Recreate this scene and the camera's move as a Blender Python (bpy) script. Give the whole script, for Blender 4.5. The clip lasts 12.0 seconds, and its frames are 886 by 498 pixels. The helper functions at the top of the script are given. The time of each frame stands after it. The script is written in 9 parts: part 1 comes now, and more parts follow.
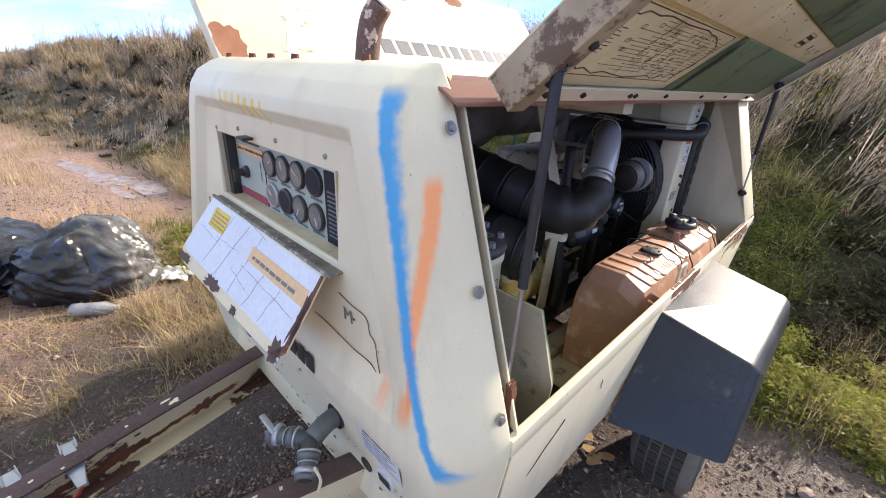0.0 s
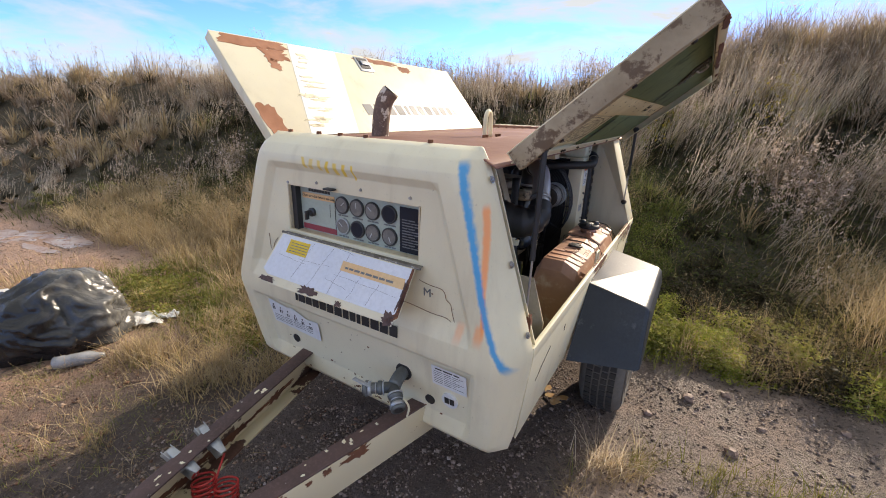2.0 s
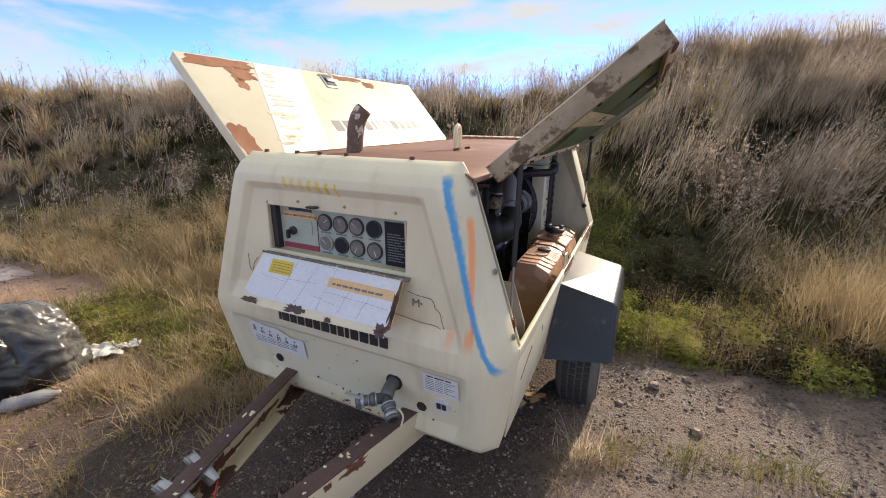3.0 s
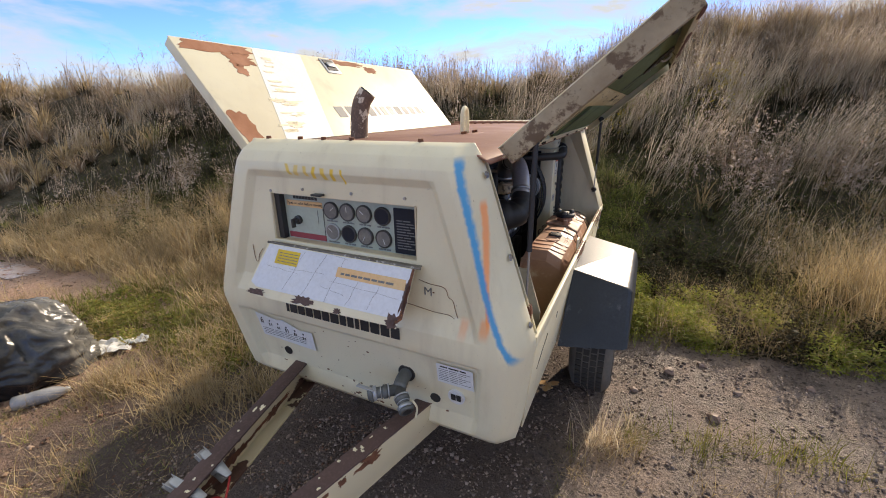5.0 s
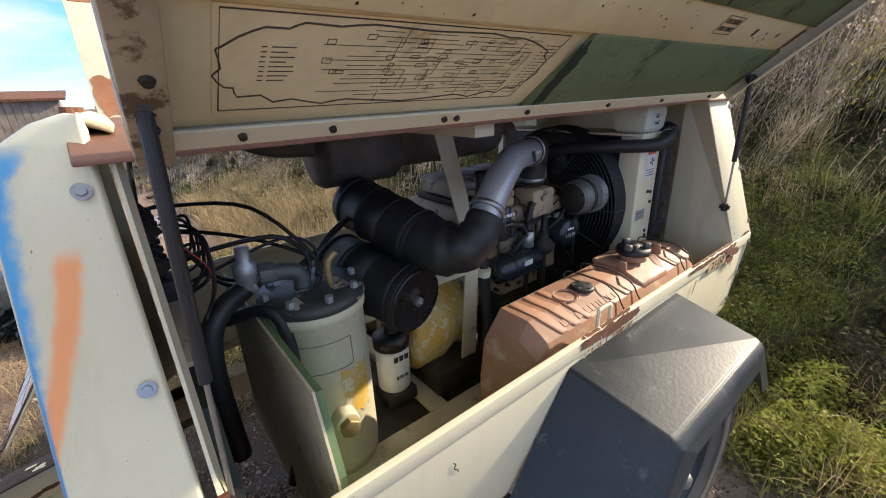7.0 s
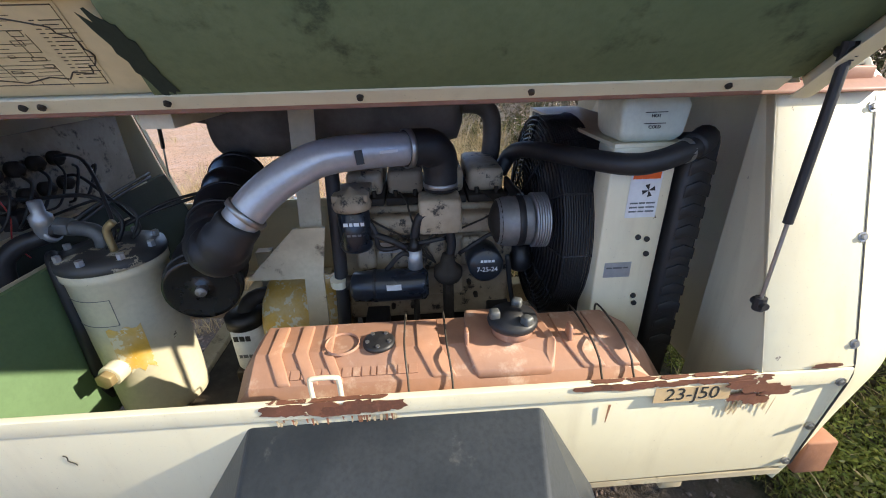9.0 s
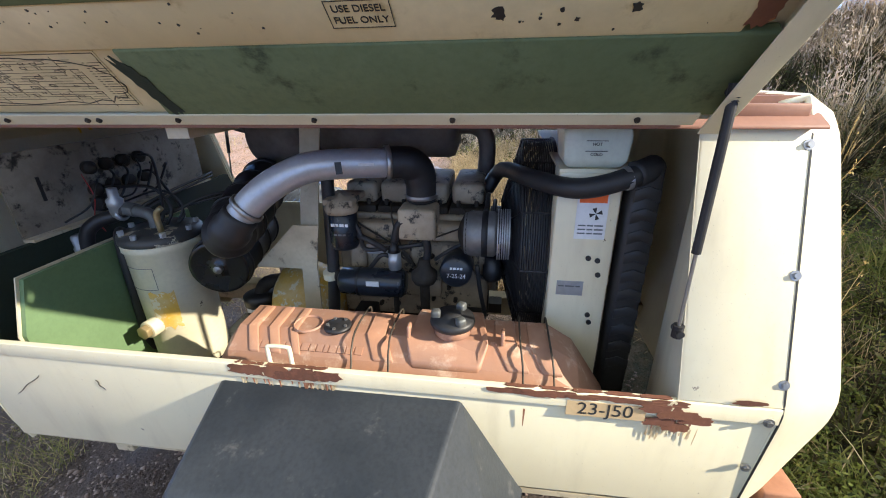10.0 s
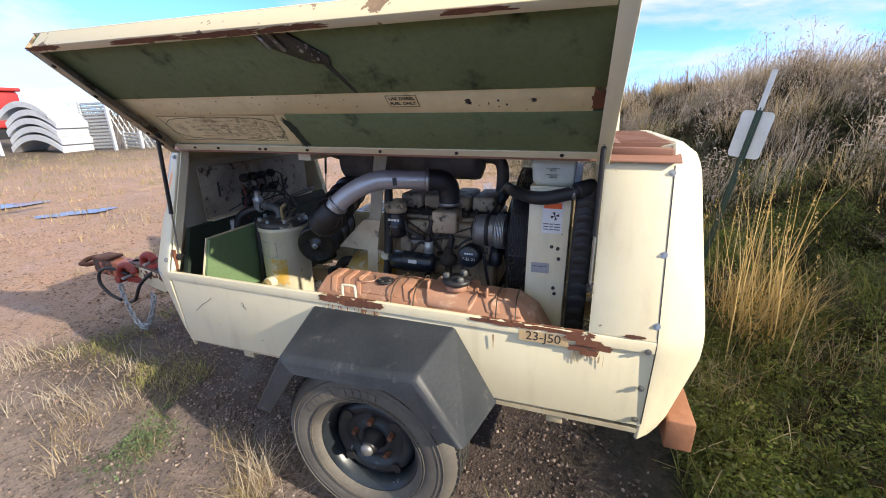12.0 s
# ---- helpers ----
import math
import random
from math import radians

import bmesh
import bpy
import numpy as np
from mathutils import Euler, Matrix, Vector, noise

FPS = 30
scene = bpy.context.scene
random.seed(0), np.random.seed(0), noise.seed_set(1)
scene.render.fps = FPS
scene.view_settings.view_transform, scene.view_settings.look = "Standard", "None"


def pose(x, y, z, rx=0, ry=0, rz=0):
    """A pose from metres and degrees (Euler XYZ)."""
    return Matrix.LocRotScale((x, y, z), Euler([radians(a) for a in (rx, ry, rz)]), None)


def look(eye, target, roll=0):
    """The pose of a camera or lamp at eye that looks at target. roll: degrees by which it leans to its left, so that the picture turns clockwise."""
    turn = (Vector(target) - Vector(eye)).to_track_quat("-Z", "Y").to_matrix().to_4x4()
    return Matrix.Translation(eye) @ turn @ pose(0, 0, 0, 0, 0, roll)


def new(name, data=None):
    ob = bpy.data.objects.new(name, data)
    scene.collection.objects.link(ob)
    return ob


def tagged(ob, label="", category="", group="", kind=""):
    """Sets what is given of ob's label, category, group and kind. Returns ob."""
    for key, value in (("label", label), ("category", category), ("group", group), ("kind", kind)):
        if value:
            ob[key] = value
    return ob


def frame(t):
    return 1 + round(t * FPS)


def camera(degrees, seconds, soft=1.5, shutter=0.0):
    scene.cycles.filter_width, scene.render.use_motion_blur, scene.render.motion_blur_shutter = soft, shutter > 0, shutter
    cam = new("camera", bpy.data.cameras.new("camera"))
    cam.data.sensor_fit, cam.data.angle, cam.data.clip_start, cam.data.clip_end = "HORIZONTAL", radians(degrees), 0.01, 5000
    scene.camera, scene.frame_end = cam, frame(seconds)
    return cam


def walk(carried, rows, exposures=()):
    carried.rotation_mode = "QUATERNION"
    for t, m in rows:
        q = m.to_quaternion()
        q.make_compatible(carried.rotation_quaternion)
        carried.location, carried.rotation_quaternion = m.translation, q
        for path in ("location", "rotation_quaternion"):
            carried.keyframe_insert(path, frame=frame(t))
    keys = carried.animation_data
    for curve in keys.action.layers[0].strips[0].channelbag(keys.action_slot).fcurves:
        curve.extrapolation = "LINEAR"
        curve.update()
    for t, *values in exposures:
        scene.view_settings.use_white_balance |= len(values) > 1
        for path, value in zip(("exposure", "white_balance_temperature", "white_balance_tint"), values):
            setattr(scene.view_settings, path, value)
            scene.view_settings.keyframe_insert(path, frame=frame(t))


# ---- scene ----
cam = camera(94.8, 12.0, soft=1.0)
PATH = [
    (0, (0.787, -0.246, 1.21), (-0.491, 1.078, 0.425), 3.1),
    (0.5, (0.831, -0.38, 1.282), (-0.434, 0.978, 0.536), 3.3),
    (1, (0.932, -0.457, 1.29), (-0.275, 0.97, 0.578), 3.1),
    (1.5, (0.934, -0.59, 1.294), (-0.168, 0.934, 0.615), 2.6),
    (2, (0.835, -0.767, 1.306), (-0.145, 0.851, 0.659), 1.8),
    (2.5, (0.804, -0.826, 1.322), (-0.078, 0.859, 0.703), 1.1),
    (3, (0.799, -0.837, 1.327), (-0.022, 0.884, 0.722), 0.5),
    (5, (0.762, -0.811, 1.305), (-0.068, 0.887, 0.652), -0.9),
    (5.5, (0.818, -0.683, 1.288), (-0.117, 0.955, 0.623), -1.2),
    (6, (0.926, -0.417, 1.277), (-0.165, 1.117, 0.603), -1.6),
    (6.5, (0.949, -0.127, 1.232), (-0.33, 1.246, 0.538), -1.6),
    (7, (0.972, 0.17, 1.228), (-0.505, 1.316, 0.518), -2.4),
    (7.5, (1.047, 0.44, 1.231), (-0.569, 1.318, 0.445), -1.7),
    (9.5, (1.114, 1.29, 1.252), (-0.704, 1.177, 0.427), -1.4),
    (10, (1.177, 1.387, 1.263), (-0.642, 1.118, 0.477), -0.9),
    (10.5, (1.228, 1.41, 1.264), (-0.588, 1.028, 0.519), -0.6),
    (11, (1.315, 1.425, 1.274), (-0.495, 0.958, 0.564), -0.6),
    (11.5, (1.443, 1.492, 1.309), (-0.359, 0.95, 0.634), -0.7),
    (12, (1.632, 1.654, 1.308), (-0.163, 1.046, 0.669), -0.6),
]
EXPOSURES = [(0.0, 2.42, 6650, 11), (0.5, 2.27, 6750, 10), (1.5, 1.97, 7050, 10), (2.5, 1.87, 7250, 10), (5.0, 1.77, 7350, 10), (6.5, 1.87, 7150, 8),
             (7.5, 2.54, 7000, 5), (9.5, 2.51, 6500, 4), (10.5, 2.46, 6500, 5), (12.0, 2.16, 6700, 7)]
walk(cam, [(t, look(eye, target, roll)) for t, eye, target, roll in PATH], EXPOSURES)

# ---- world, sun ----
SUN_AZ, SUN_EL = 13.0, 26.0          # from +y towards +x, and above the horizon
world = bpy.data.worlds.new("sky")
scene.world = world
world.use_nodes = True
wn, wl = world.node_tree.nodes, world.node_tree.links
wn.clear()
w_out = wn.new("ShaderNodeOutputWorld")
w_bg = wn.new("ShaderNodeBackground")
w_sky = wn.new("ShaderNodeTexSky")
w_sky.sky_type, w_sky.sun_disc = "NISHITA", False
w_sky.sun_elevation, w_sky.sun_rotation = radians(SUN_EL), radians(SUN_AZ)
w_sky.air_density, w_sky.dust_density, w_sky.ozone_density = 0.6, 0.0, 4.0
w_tc = wn.new("ShaderNodeTexCoord")
w_map = wn.new("ShaderNodeMapping")
w_map.inputs["Scale"].default_value = (1.1, 1.1, 4.2)
w_map.inputs["Rotation"].default_value = (0, 0.12, 0.5)
w_noise = wn.new("ShaderNodeTexNoise")
w_noise.inputs["Scale"].default_value, w_noise.inputs["Detail"].default_value = 2.6, 9.0
w_noise.inputs["Roughness"].default_value, w_noise.inputs["Distortion"].default_value = 0.58, 0.35
w_ramp = wn.new("ShaderNodeMapRange")
w_ramp.inputs["From Min"].default_value, w_ramp.inputs["From Max"].default_value = 0.42, 0.60
w_mix = wn.new("ShaderNodeMix")
w_mix.data_type = "RGBA"
w_mix.inputs["B"].default_value = (1.52, 1.65, 1.86, 1)
w_blue = wn.new("ShaderNodeMix")
w_blue.data_type, w_blue.blend_type = "RGBA", "MULTIPLY"
w_blue.inputs["Factor"].default_value = 1.0
w_blue.inputs["B"].default_value = (0.40, 0.53, 0.78, 1)
wl.new(w_tc.outputs["Generated"], w_map.inputs["Vector"])
wl.new(w_map.outputs["Vector"], w_noise.inputs["Vector"])
# thicker cloud added overhead, out of view, to brighten the shaded sides
w_sep = wn.new("ShaderNodeSeparateXYZ")
w_high = wn.new("ShaderNodeMapRange")
w_high.interpolation_type = "SMOOTHSTEP"
for w_key, w_val in (("From Min", 0.22), ("From Max", 0.75), ("To Min", 0.0), ("To Max", 0.30)):
    w_high.inputs[w_key].default_value = w_val
w_add = wn.new("ShaderNodeMath")
w_add.operation = "ADD"
wl.new(w_tc.outputs["Generated"], w_sep.inputs[0])
wl.new(w_sep.outputs["Z"], w_high.inputs["Value"])
wl.new(w_high.outputs["Result"], w_add.inputs[0])
wl.new(w_noise.outputs["Fac"], w_add.inputs[1])
wl.new(w_add.outputs[0], w_ramp.inputs["Value"])
wl.new(w_ramp.outputs["Result"], w_mix.inputs["Factor"])
wl.new(w_sky.outputs["Color"], w_blue.inputs["A"])
wl.new(w_blue.outputs["Result"], w_mix.inputs["A"])
wl.new(w_mix.outputs["Result"], w_bg.inputs["Color"])
w_bg.inputs["Strength"].default_value = 0.135
wl.new(w_bg.outputs["Background"], w_out.inputs["Surface"])

sun = new("sun", bpy.data.lights.new("sun", "SUN"))
sun.data.energy, sun.data.angle, sun.data.color = 1.8, radians(0.55), (1.0, 0.88, 0.74)
_az, _el = radians(SUN_AZ), radians(SUN_EL)
SUN_DIR = Vector((math.sin(_az) * math.cos(_el), math.cos(_az) * math.cos(_el), math.sin(_el)))
sun.matrix_world = look(SUN_DIR * 50, (0, 0, 0))

# ---- materials ----


def shader(name):
    m = bpy.data.materials.new(name)
    m.use_nodes = True
    nt = m.node_tree
    return m, nt, nt.nodes["Principled BSDF"]


def noise_node(nt, scale, detail=6.0, rough=0.6, coord="Object", stretch=None):
    tc = nt.nodes.new("ShaderNodeTexCoord")
    n = nt.nodes.new("ShaderNodeTexNoise")
    n.inputs["Scale"].default_value, n.inputs["Detail"].default_value, n.inputs["Roughness"].default_value = scale, detail, rough
    if stretch:
        mp = nt.nodes.new("ShaderNodeMapping")
        mp.inputs["Scale"].default_value = stretch
        nt.links.new(tc.outputs[coord], mp.inputs["Vector"])
        nt.links.new(mp.outputs["Vector"], n.inputs["Vector"])
    else:
        nt.links.new(tc.outputs[coord], n.inputs["Vector"])
    return n.outputs["Fac"]


def ranged(nt, value, lo, hi, to_lo=0.0, to_hi=1.0):
    n = nt.nodes.new("ShaderNodeMapRange")
    n.interpolation_type = "SMOOTHSTEP"
    for k, v in (("From Min", lo), ("From Max", hi), ("To Min", to_lo), ("To Max", to_hi)):
        n.inputs[k].default_value = v
    nt.links.new(value, n.inputs["Value"])
    return n.outputs["Result"]


def calc(nt, op, a, b=None, c=None):
    n = nt.nodes.new("ShaderNodeMath")
    n.operation = op
    for k, v in enumerate((a, b, c)):
        if v is None:
            continue
        if isinstance(v, (int, float)):
            n.inputs[k].default_value = v
        else:
            nt.links.new(v, n.inputs[k])
    return n.outputs[0]


def blend(nt, fac, a, b):
    n = nt.nodes.new("ShaderNodeMix")
    n.data_type = "RGBA"
    for k, v in (("Factor", fac), ("A", a), ("B", b)):
        if isinstance(v, (int, float)):
            n.inputs[k].default_value = v
        elif isinstance(v, tuple):
            n.inputs[k].default_value = (*v, 1)
        else:
            nt.links.new(v, n.inputs[k])
    return n.outputs["Result"]


def bumped(nt, bsdf, height, strength, distance=0.002):
    n = nt.nodes.new("ShaderNodeBump")
    n.inputs["Strength"].default_value, n.inputs["Distance"].default_value = strength, distance
    nt.links.new(height, n.inputs["Height"])
    nt.links.new(n.outputs["Normal"], bsdf.inputs["Normal"])


def surface(name, a, b, rough=0.5, metal=0.0, scale=6.0, fine=90.0, bump=0.15, speck=None, amount=0.0, distance=0.002, spec=0.5, soft=0.02):
    """A worn plain surface: two tones blended by a broad and a fine noise, and flecks of a third tone."""
    m, nt, bs = shader(name)
    broad, small = noise_node(nt, scale), noise_node(nt, fine, 4.0)
    col = blend(nt, ranged(nt, broad, 0.34, 0.66), a, b)
    col = blend(nt, ranged(nt, small, 0.35, 0.75, 0.0, 0.35), col, tuple(v * 0.7 for v in a))
    if speck:
        at = noise_node(nt, scale * 2.7, 9.0, 0.7)
        col = blend(nt, ranged(nt, at, 1 - amount, 1 - amount + soft), col, speck)
    nt.links.new(col, bs.inputs["Base Color"])
    nt.links.new(ranged(nt, broad, 0.3, 0.7, rough * 0.85, min(1.0, rough * 1.2)), bs.inputs["Roughness"])
    bs.inputs["Metallic"].default_value = metal
    bs.inputs["Specular IOR Level"].default_value = spec
    bumped(nt, bs, small, bump, distance)
    return m


def island(name, tones, rough=0.7, patchiness=0.2, sheer=0.34, clump_shade=0.6):
    """Leaves and blades: every piece takes a tone of its own, and a little light passes through."""
    m, nt, bs = shader(name)
    g = nt.nodes.new("ShaderNodeNewGeometry")
    r = nt.nodes.new("ShaderNodeValToRGB")
    r.color_ramp.interpolation = "LINEAR"
    while len(r.color_ramp.elements) < len(tones):
        r.color_ramp.elements.new(0.5)
    for k, (e, tone) in enumerate(zip(r.color_ramp.elements, tones)):
        e.position, e.color = k / max(1, len(tones) - 1), (*tone, 1)
    nt.links.new(g.outputs["Random Per Island"], r.inputs["Fac"])
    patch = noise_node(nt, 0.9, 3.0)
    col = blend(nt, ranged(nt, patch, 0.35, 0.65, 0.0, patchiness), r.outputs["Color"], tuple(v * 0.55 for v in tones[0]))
    # clump-sized noise takes the tone down, in place of shade between clumps
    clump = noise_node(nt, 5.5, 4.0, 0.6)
    col = blend(nt, ranged(nt, clump, 0.40, 0.62, clump_shade, 0.0), col, tuple(v * 0.30 for v in tones[0]))
    nt.links.new(col, bs.inputs["Base Color"])
    bs.inputs["Roughness"].default_value = rough
    bs.inputs["Specular IOR Level"].default_value = 0.25
    tr = nt.nodes.new("ShaderNodeBsdfTranslucent")
    mx = nt.nodes.new("ShaderNodeMixShader")
    mx.inputs["Fac"].default_value = sheer
    nt.links.new(col, tr.inputs["Color"])
    nt.links.new(bs.outputs["BSDF"], mx.inputs[1])
    nt.links.new(tr.outputs["BSDF"], mx.inputs[2])
    nt.links.new(mx.outputs["Shader"], nt.nodes["Material Output"].inputs["Surface"])
    return m


CREAM = (0.75, 0.69, 0.50)
CREAM_D = (0.68, 0.615, 0.44)
M = {}


def cream_paint(name, rust=0.22, marks=()):
    """Old cream enamel with dirt streaks, rusty chips and, where given, sprayed lines (tone, places from the top down, width, strength)."""
    m, nt, bs = shader(name)
    broad, small = noise_node(nt, 2.5, 5.0), noise_node(nt, 120.0, 3.0)
    streak = noise_node(nt, 7.0, 5.0, 0.6, stretch=(1.6, 1.6, 0.25))
    col = blend(nt, ranged(nt, broad, 0.35, 0.65), CREAM, CREAM_D)
    col = blend(nt, ranged(nt, streak, 0.5, 0.78, 0.0, 0.3), col, (0.36, 0.29, 0.19))
    chips = noise_node(nt, 30.0, 9.0, 0.72)
    col = blend(nt, ranged(nt, chips, 0.70 - rust * 0.1, 0.715 - rust * 0.1), col, (0.13, 0.075, 0.05))
    grime = noise_node(nt, 320.0, 2.0)
    col = blend(nt, ranged(nt, grime, 0.68, 0.74, 0.0, 0.5), col, (0.30, 0.25, 0.18))
    if marks:
        tc = nt.nodes.new("ShaderNodeTexCoord")
        sp = nt.nodes.new("ShaderNodeSeparateXYZ")
        nt.links.new(tc.outputs["Object"], sp.inputs[0])
        wob = noise_node(nt, 60.0, 4.0)
        wave = noise_node(nt, 5.0, 1.0)
        for tone, path, width, power in marks:
            z1, z0 = path[0][1], path[-1][1]
            at = path[0][0]
            for (xa, za), (xb, zb) in zip(path, path[1:]):
                drop = calc(nt, "MINIMUM", calc(nt, "MAXIMUM", calc(nt, "SUBTRACT", za, sp.outputs["Z"]), 0.0), za - zb)
                at = calc(nt, "MULTIPLY_ADD", drop, (xb - xa) / (za - zb), at)
            line = calc(nt, "SUBTRACT", sp.outputs["X"], at)
            line = calc(nt, "ABSOLUTE", calc(nt, "ADD", line, calc(nt, "MULTIPLY_ADD", wave, 0.003, -0.0015)))
            edge = calc(nt, "MULTIPLY_ADD", wob, 0.010 if width > 0.01 else 0.004, line)
            on = ranged(nt, edge, width * 0.6, width * 1.3, 1.0, 0.0)
            on = calc(nt, "MULTIPLY", on, ranged(nt, sp.outputs["Z"], z0 - (0.012 if z1 - z0 > 0.05 else 0.002), z0 + (0.03 if z1 - z0 > 0.05 else 0.003)))
            on = calc(nt, "MULTIPLY", on, ranged(nt, sp.outputs["Z"], z1 - (0.012 if z1 - z0 > 0.05 else 0.003), z1 + (0.012 if z1 - z0 > 0.05 else 0.002), 1.0, 0.0))
            col = blend(nt, calc(nt, "MULTIPLY", on, power), col, tone)
    nt.links.new(col, bs.inputs["Base Color"])
    nt.links.new(ranged(nt, broad, 0.3, 0.7, 0.34, 0.55), bs.inputs["Roughness"])
    bumped(nt, bs, small, 0.08, 0.001)
    return m


def rusted(name, paint, bare, cover, scale=5.0, rough=0.75, stretch=None):
    """Paint flaking off rusty steel; cover is the share that is rust."""
    m, nt, bs = shader(name)
    flake = noise_node(nt, scale, 9.0, 0.62, stretch=stretch)
    broad, small = noise_node(nt, 4.0), noise_node(nt, 150.0, 4.0)
    metal = blend(nt, ranged(nt, broad, 0.35, 0.65), bare, tuple(v * 0.6 for v in bare))
    metal = blend(nt, ranged(nt, small, 0.45, 0.75, 0, 0.5), metal, tuple(min(1, v * 1.5) for v in bare))
    at = 0.5 + (cover - 0.5) * 0.42
    col = blend(nt, ranged(nt, flake, at - 0.008, at + 0.008), metal, paint)
    nt.links.new(col, bs.inputs["Base Color"])
    nt.links.new(ranged(nt, flake, at - 0.01, at + 0.01, rough, 0.45), bs.inputs["Roughness"])
    bumped(nt, bs, calc(nt, "ADD", ranged(nt, flake, at - 0.01, at + 0.01), calc(nt, "MULTIPLY", small, 0.3)), 0.35, 0.0015)
    return m


M["cream"] = cream_paint("cream_enamel")
YELLOW = (0.78, 0.52, 0.02)
M["shell"] = cream_paint("sprayed_cream_enamel", 0.1, (
    ((0.95, 0.30, 0.07), ((0.424, 1.088), (0.438, 1.030), (0.450, 0.960), (0.461, 0.885), (0.466, 0.832), (0.470, 0.775)), 0.0072, 0.80),
    ((0.93, 0.33, 0.10), ((0.464, 0.808), (0.460, 0.785), (0.456, 0.748)), 0.0180, 0.62),
    ((0.93, 0.36, 0.13), ((0.402, 0.790), (0.400, 0.765), (0.396, 0.735)), 0.0170, 0.45),
    ((0.0, 0.30, 0.62), ((0.368, 1.190), (0.386, 1.124), (0.411, 1.043), (0.435, 0.959), (0.454, 0.885), (0.478, 0.809), (0.502, 0.749), (0.526, 0.706), (0.540, 0.680)), 0.0135, 0.90),
    (YELLOW, ((-0.160, 1.163), (-0.150, 1.130)), 0.0085, 0.8),
    (YELLOW, ((-0.122, 1.160), (-0.128, 1.128)), 0.0100, 0.6),
    (YELLOW, ((-0.092, 1.158), (-0.088, 1.128)), 0.0085, 0.7),
    (YELLOW, ((-0.056, 1.158), (-0.066, 1.122)), 0.0085, 0.9),
    (YELLOW, ((-0.028, 1.155), (-0.026, 1.120)), 0.0095, 0.8),
    (YELLOW, ((0.006, 1.154), (0.002, 1.118)), 0.0085, 0.9),
    (YELLOW, ((0.036, 1.154), (0.038, 1.112)), 0.0055, 0.95),
))
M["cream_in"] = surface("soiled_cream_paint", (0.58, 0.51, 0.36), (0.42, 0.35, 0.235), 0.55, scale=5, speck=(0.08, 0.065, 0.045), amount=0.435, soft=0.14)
M["door_in"] = surface("stained_cream_door_lining", (0.80, 0.69, 0.43), (0.62, 0.51, 0.29), 0.5, scale=2.6, fine=40, speck=(0.34, 0.24, 0.11), amount=0.43, soft=0.18)
M["roof"] = surface("faded_rust_red_steel", (0.26, 0.125, 0.085), (0.21, 0.10, 0.07), 0.65, scale=3.0, speck=(0.34, 0.20, 0.14), amount=0.36)
M["rust"] = surface("rust", (0.19, 0.075, 0.04), (0.10, 0.042, 0.026), 0.85, scale=9, bump=0.5, speck=(0.36, 0.16, 0.06), amount=0.38)
M["rust_light"] = surface("orange_rust", (0.34, 0.15, 0.08), (0.25, 0.11, 0.06), 0.85, scale=9, bump=0.4)
M["beam"] = rusted("flaking_cream_beam", (0.62, 0.54, 0.37), (0.11, 0.055, 0.04), 0.34, 4.0, stretch=(1, 1, 2.0))
M["beam_top"] = rusted("brown_beam_flange", (0.52, 0.48, 0.40), (0.105, 0.062, 0.056), 0.90, 13.0)
M["tongue"] = rusted("flaking_orange_steel", (0.50, 0.14, 0.06), (0.10, 0.05, 0.04), 0.42, 6.0)
M["red"] = surface("red_paint", (0.28, 0.03, 0.025), (0.20, 0.025, 0.02), 0.5, speck=(0.12, 0.05, 0.04), amount=0.36)
M["cream_worn"] = rusted("weathered_cream_edge", (0.60, 0.52, 0.35), (0.22, 0.145, 0.09), 0.30, 9.0)
M["hinge"] = surface("worn_dark_hinge", (0.20, 0.185, 0.165), (0.11, 0.095, 0.08), 0.55, 0.3, scale=20, speck=(0.42, 0.40, 0.36), amount=0.42)
M["tag"] = surface("orange_beige_label", (0.62, 0.44, 0.24), (0.56, 0.40, 0.22), 0.5, scale=9)
M["rust_edge"] = rusted("flaked_belt_rust", (0.66, 0.58, 0.40), (0.17, 0.066, 0.038), 0.80, 16.0)
M["foam"] = surface("green_foam_lining", (0.130, 0.170, 0.088), (0.175, 0.215, 0.115), 0.8, scale=3.0, fine=60, bump=0.4, speck=(0.02, 0.03, 0.02), amount=0.47, spec=0.25, soft=0.22)
# darker copy of the foam, with the front bay's shade in its tone; also the oil stain
M["foam_dark"] = surface("shaded_oily_green_lining", (0.012, 0.022, 0.015), (0.020, 0.034, 0.022), 0.7, scale=3.0, fine=60, bump=0.4)
M["green"] = surface("green_lining", (0.13, 0.21, 0.10), (0.10, 0.165, 0.075), 0.75, scale=3.0, fine=80, bump=0.3, speck=(0.07, 0.08, 0.05), amount=0.34)
M["fender"] = surface("grey_black_moulded_plastic", (0.020, 0.025, 0.032), (0.042, 0.048, 0.057), 0.36, scale=2.5, fine=110, bump=0.2, speck=(0.12, 0.12, 0.12), amount=0.43, soft=0.12, spec=0.3)
M["rubber"] = surface("black_rubber", (0.014, 0.014, 0.016), (0.022, 0.022, 0.024), 0.5, scale=8, bump=0.2)
M["tyre"] = surface("dusty_tyre_rubber", (0.10, 0.092, 0.083), (0.155, 0.14, 0.12), 0.8, scale=5, fine=60, bump=0.25)
M["tread"] = surface("tyre_tread", (0.030, 0.030, 0.030), (0.05, 0.045, 0.04), 0.8, scale=5, bump=0.3)
M["black"] = surface("black_paint", (0.009, 0.009, 0.011), (0.015, 0.015, 0.017), 0.5, scale=8, bump=0.1, speck=(0.09, 0.08, 0.07), amount=0.33)
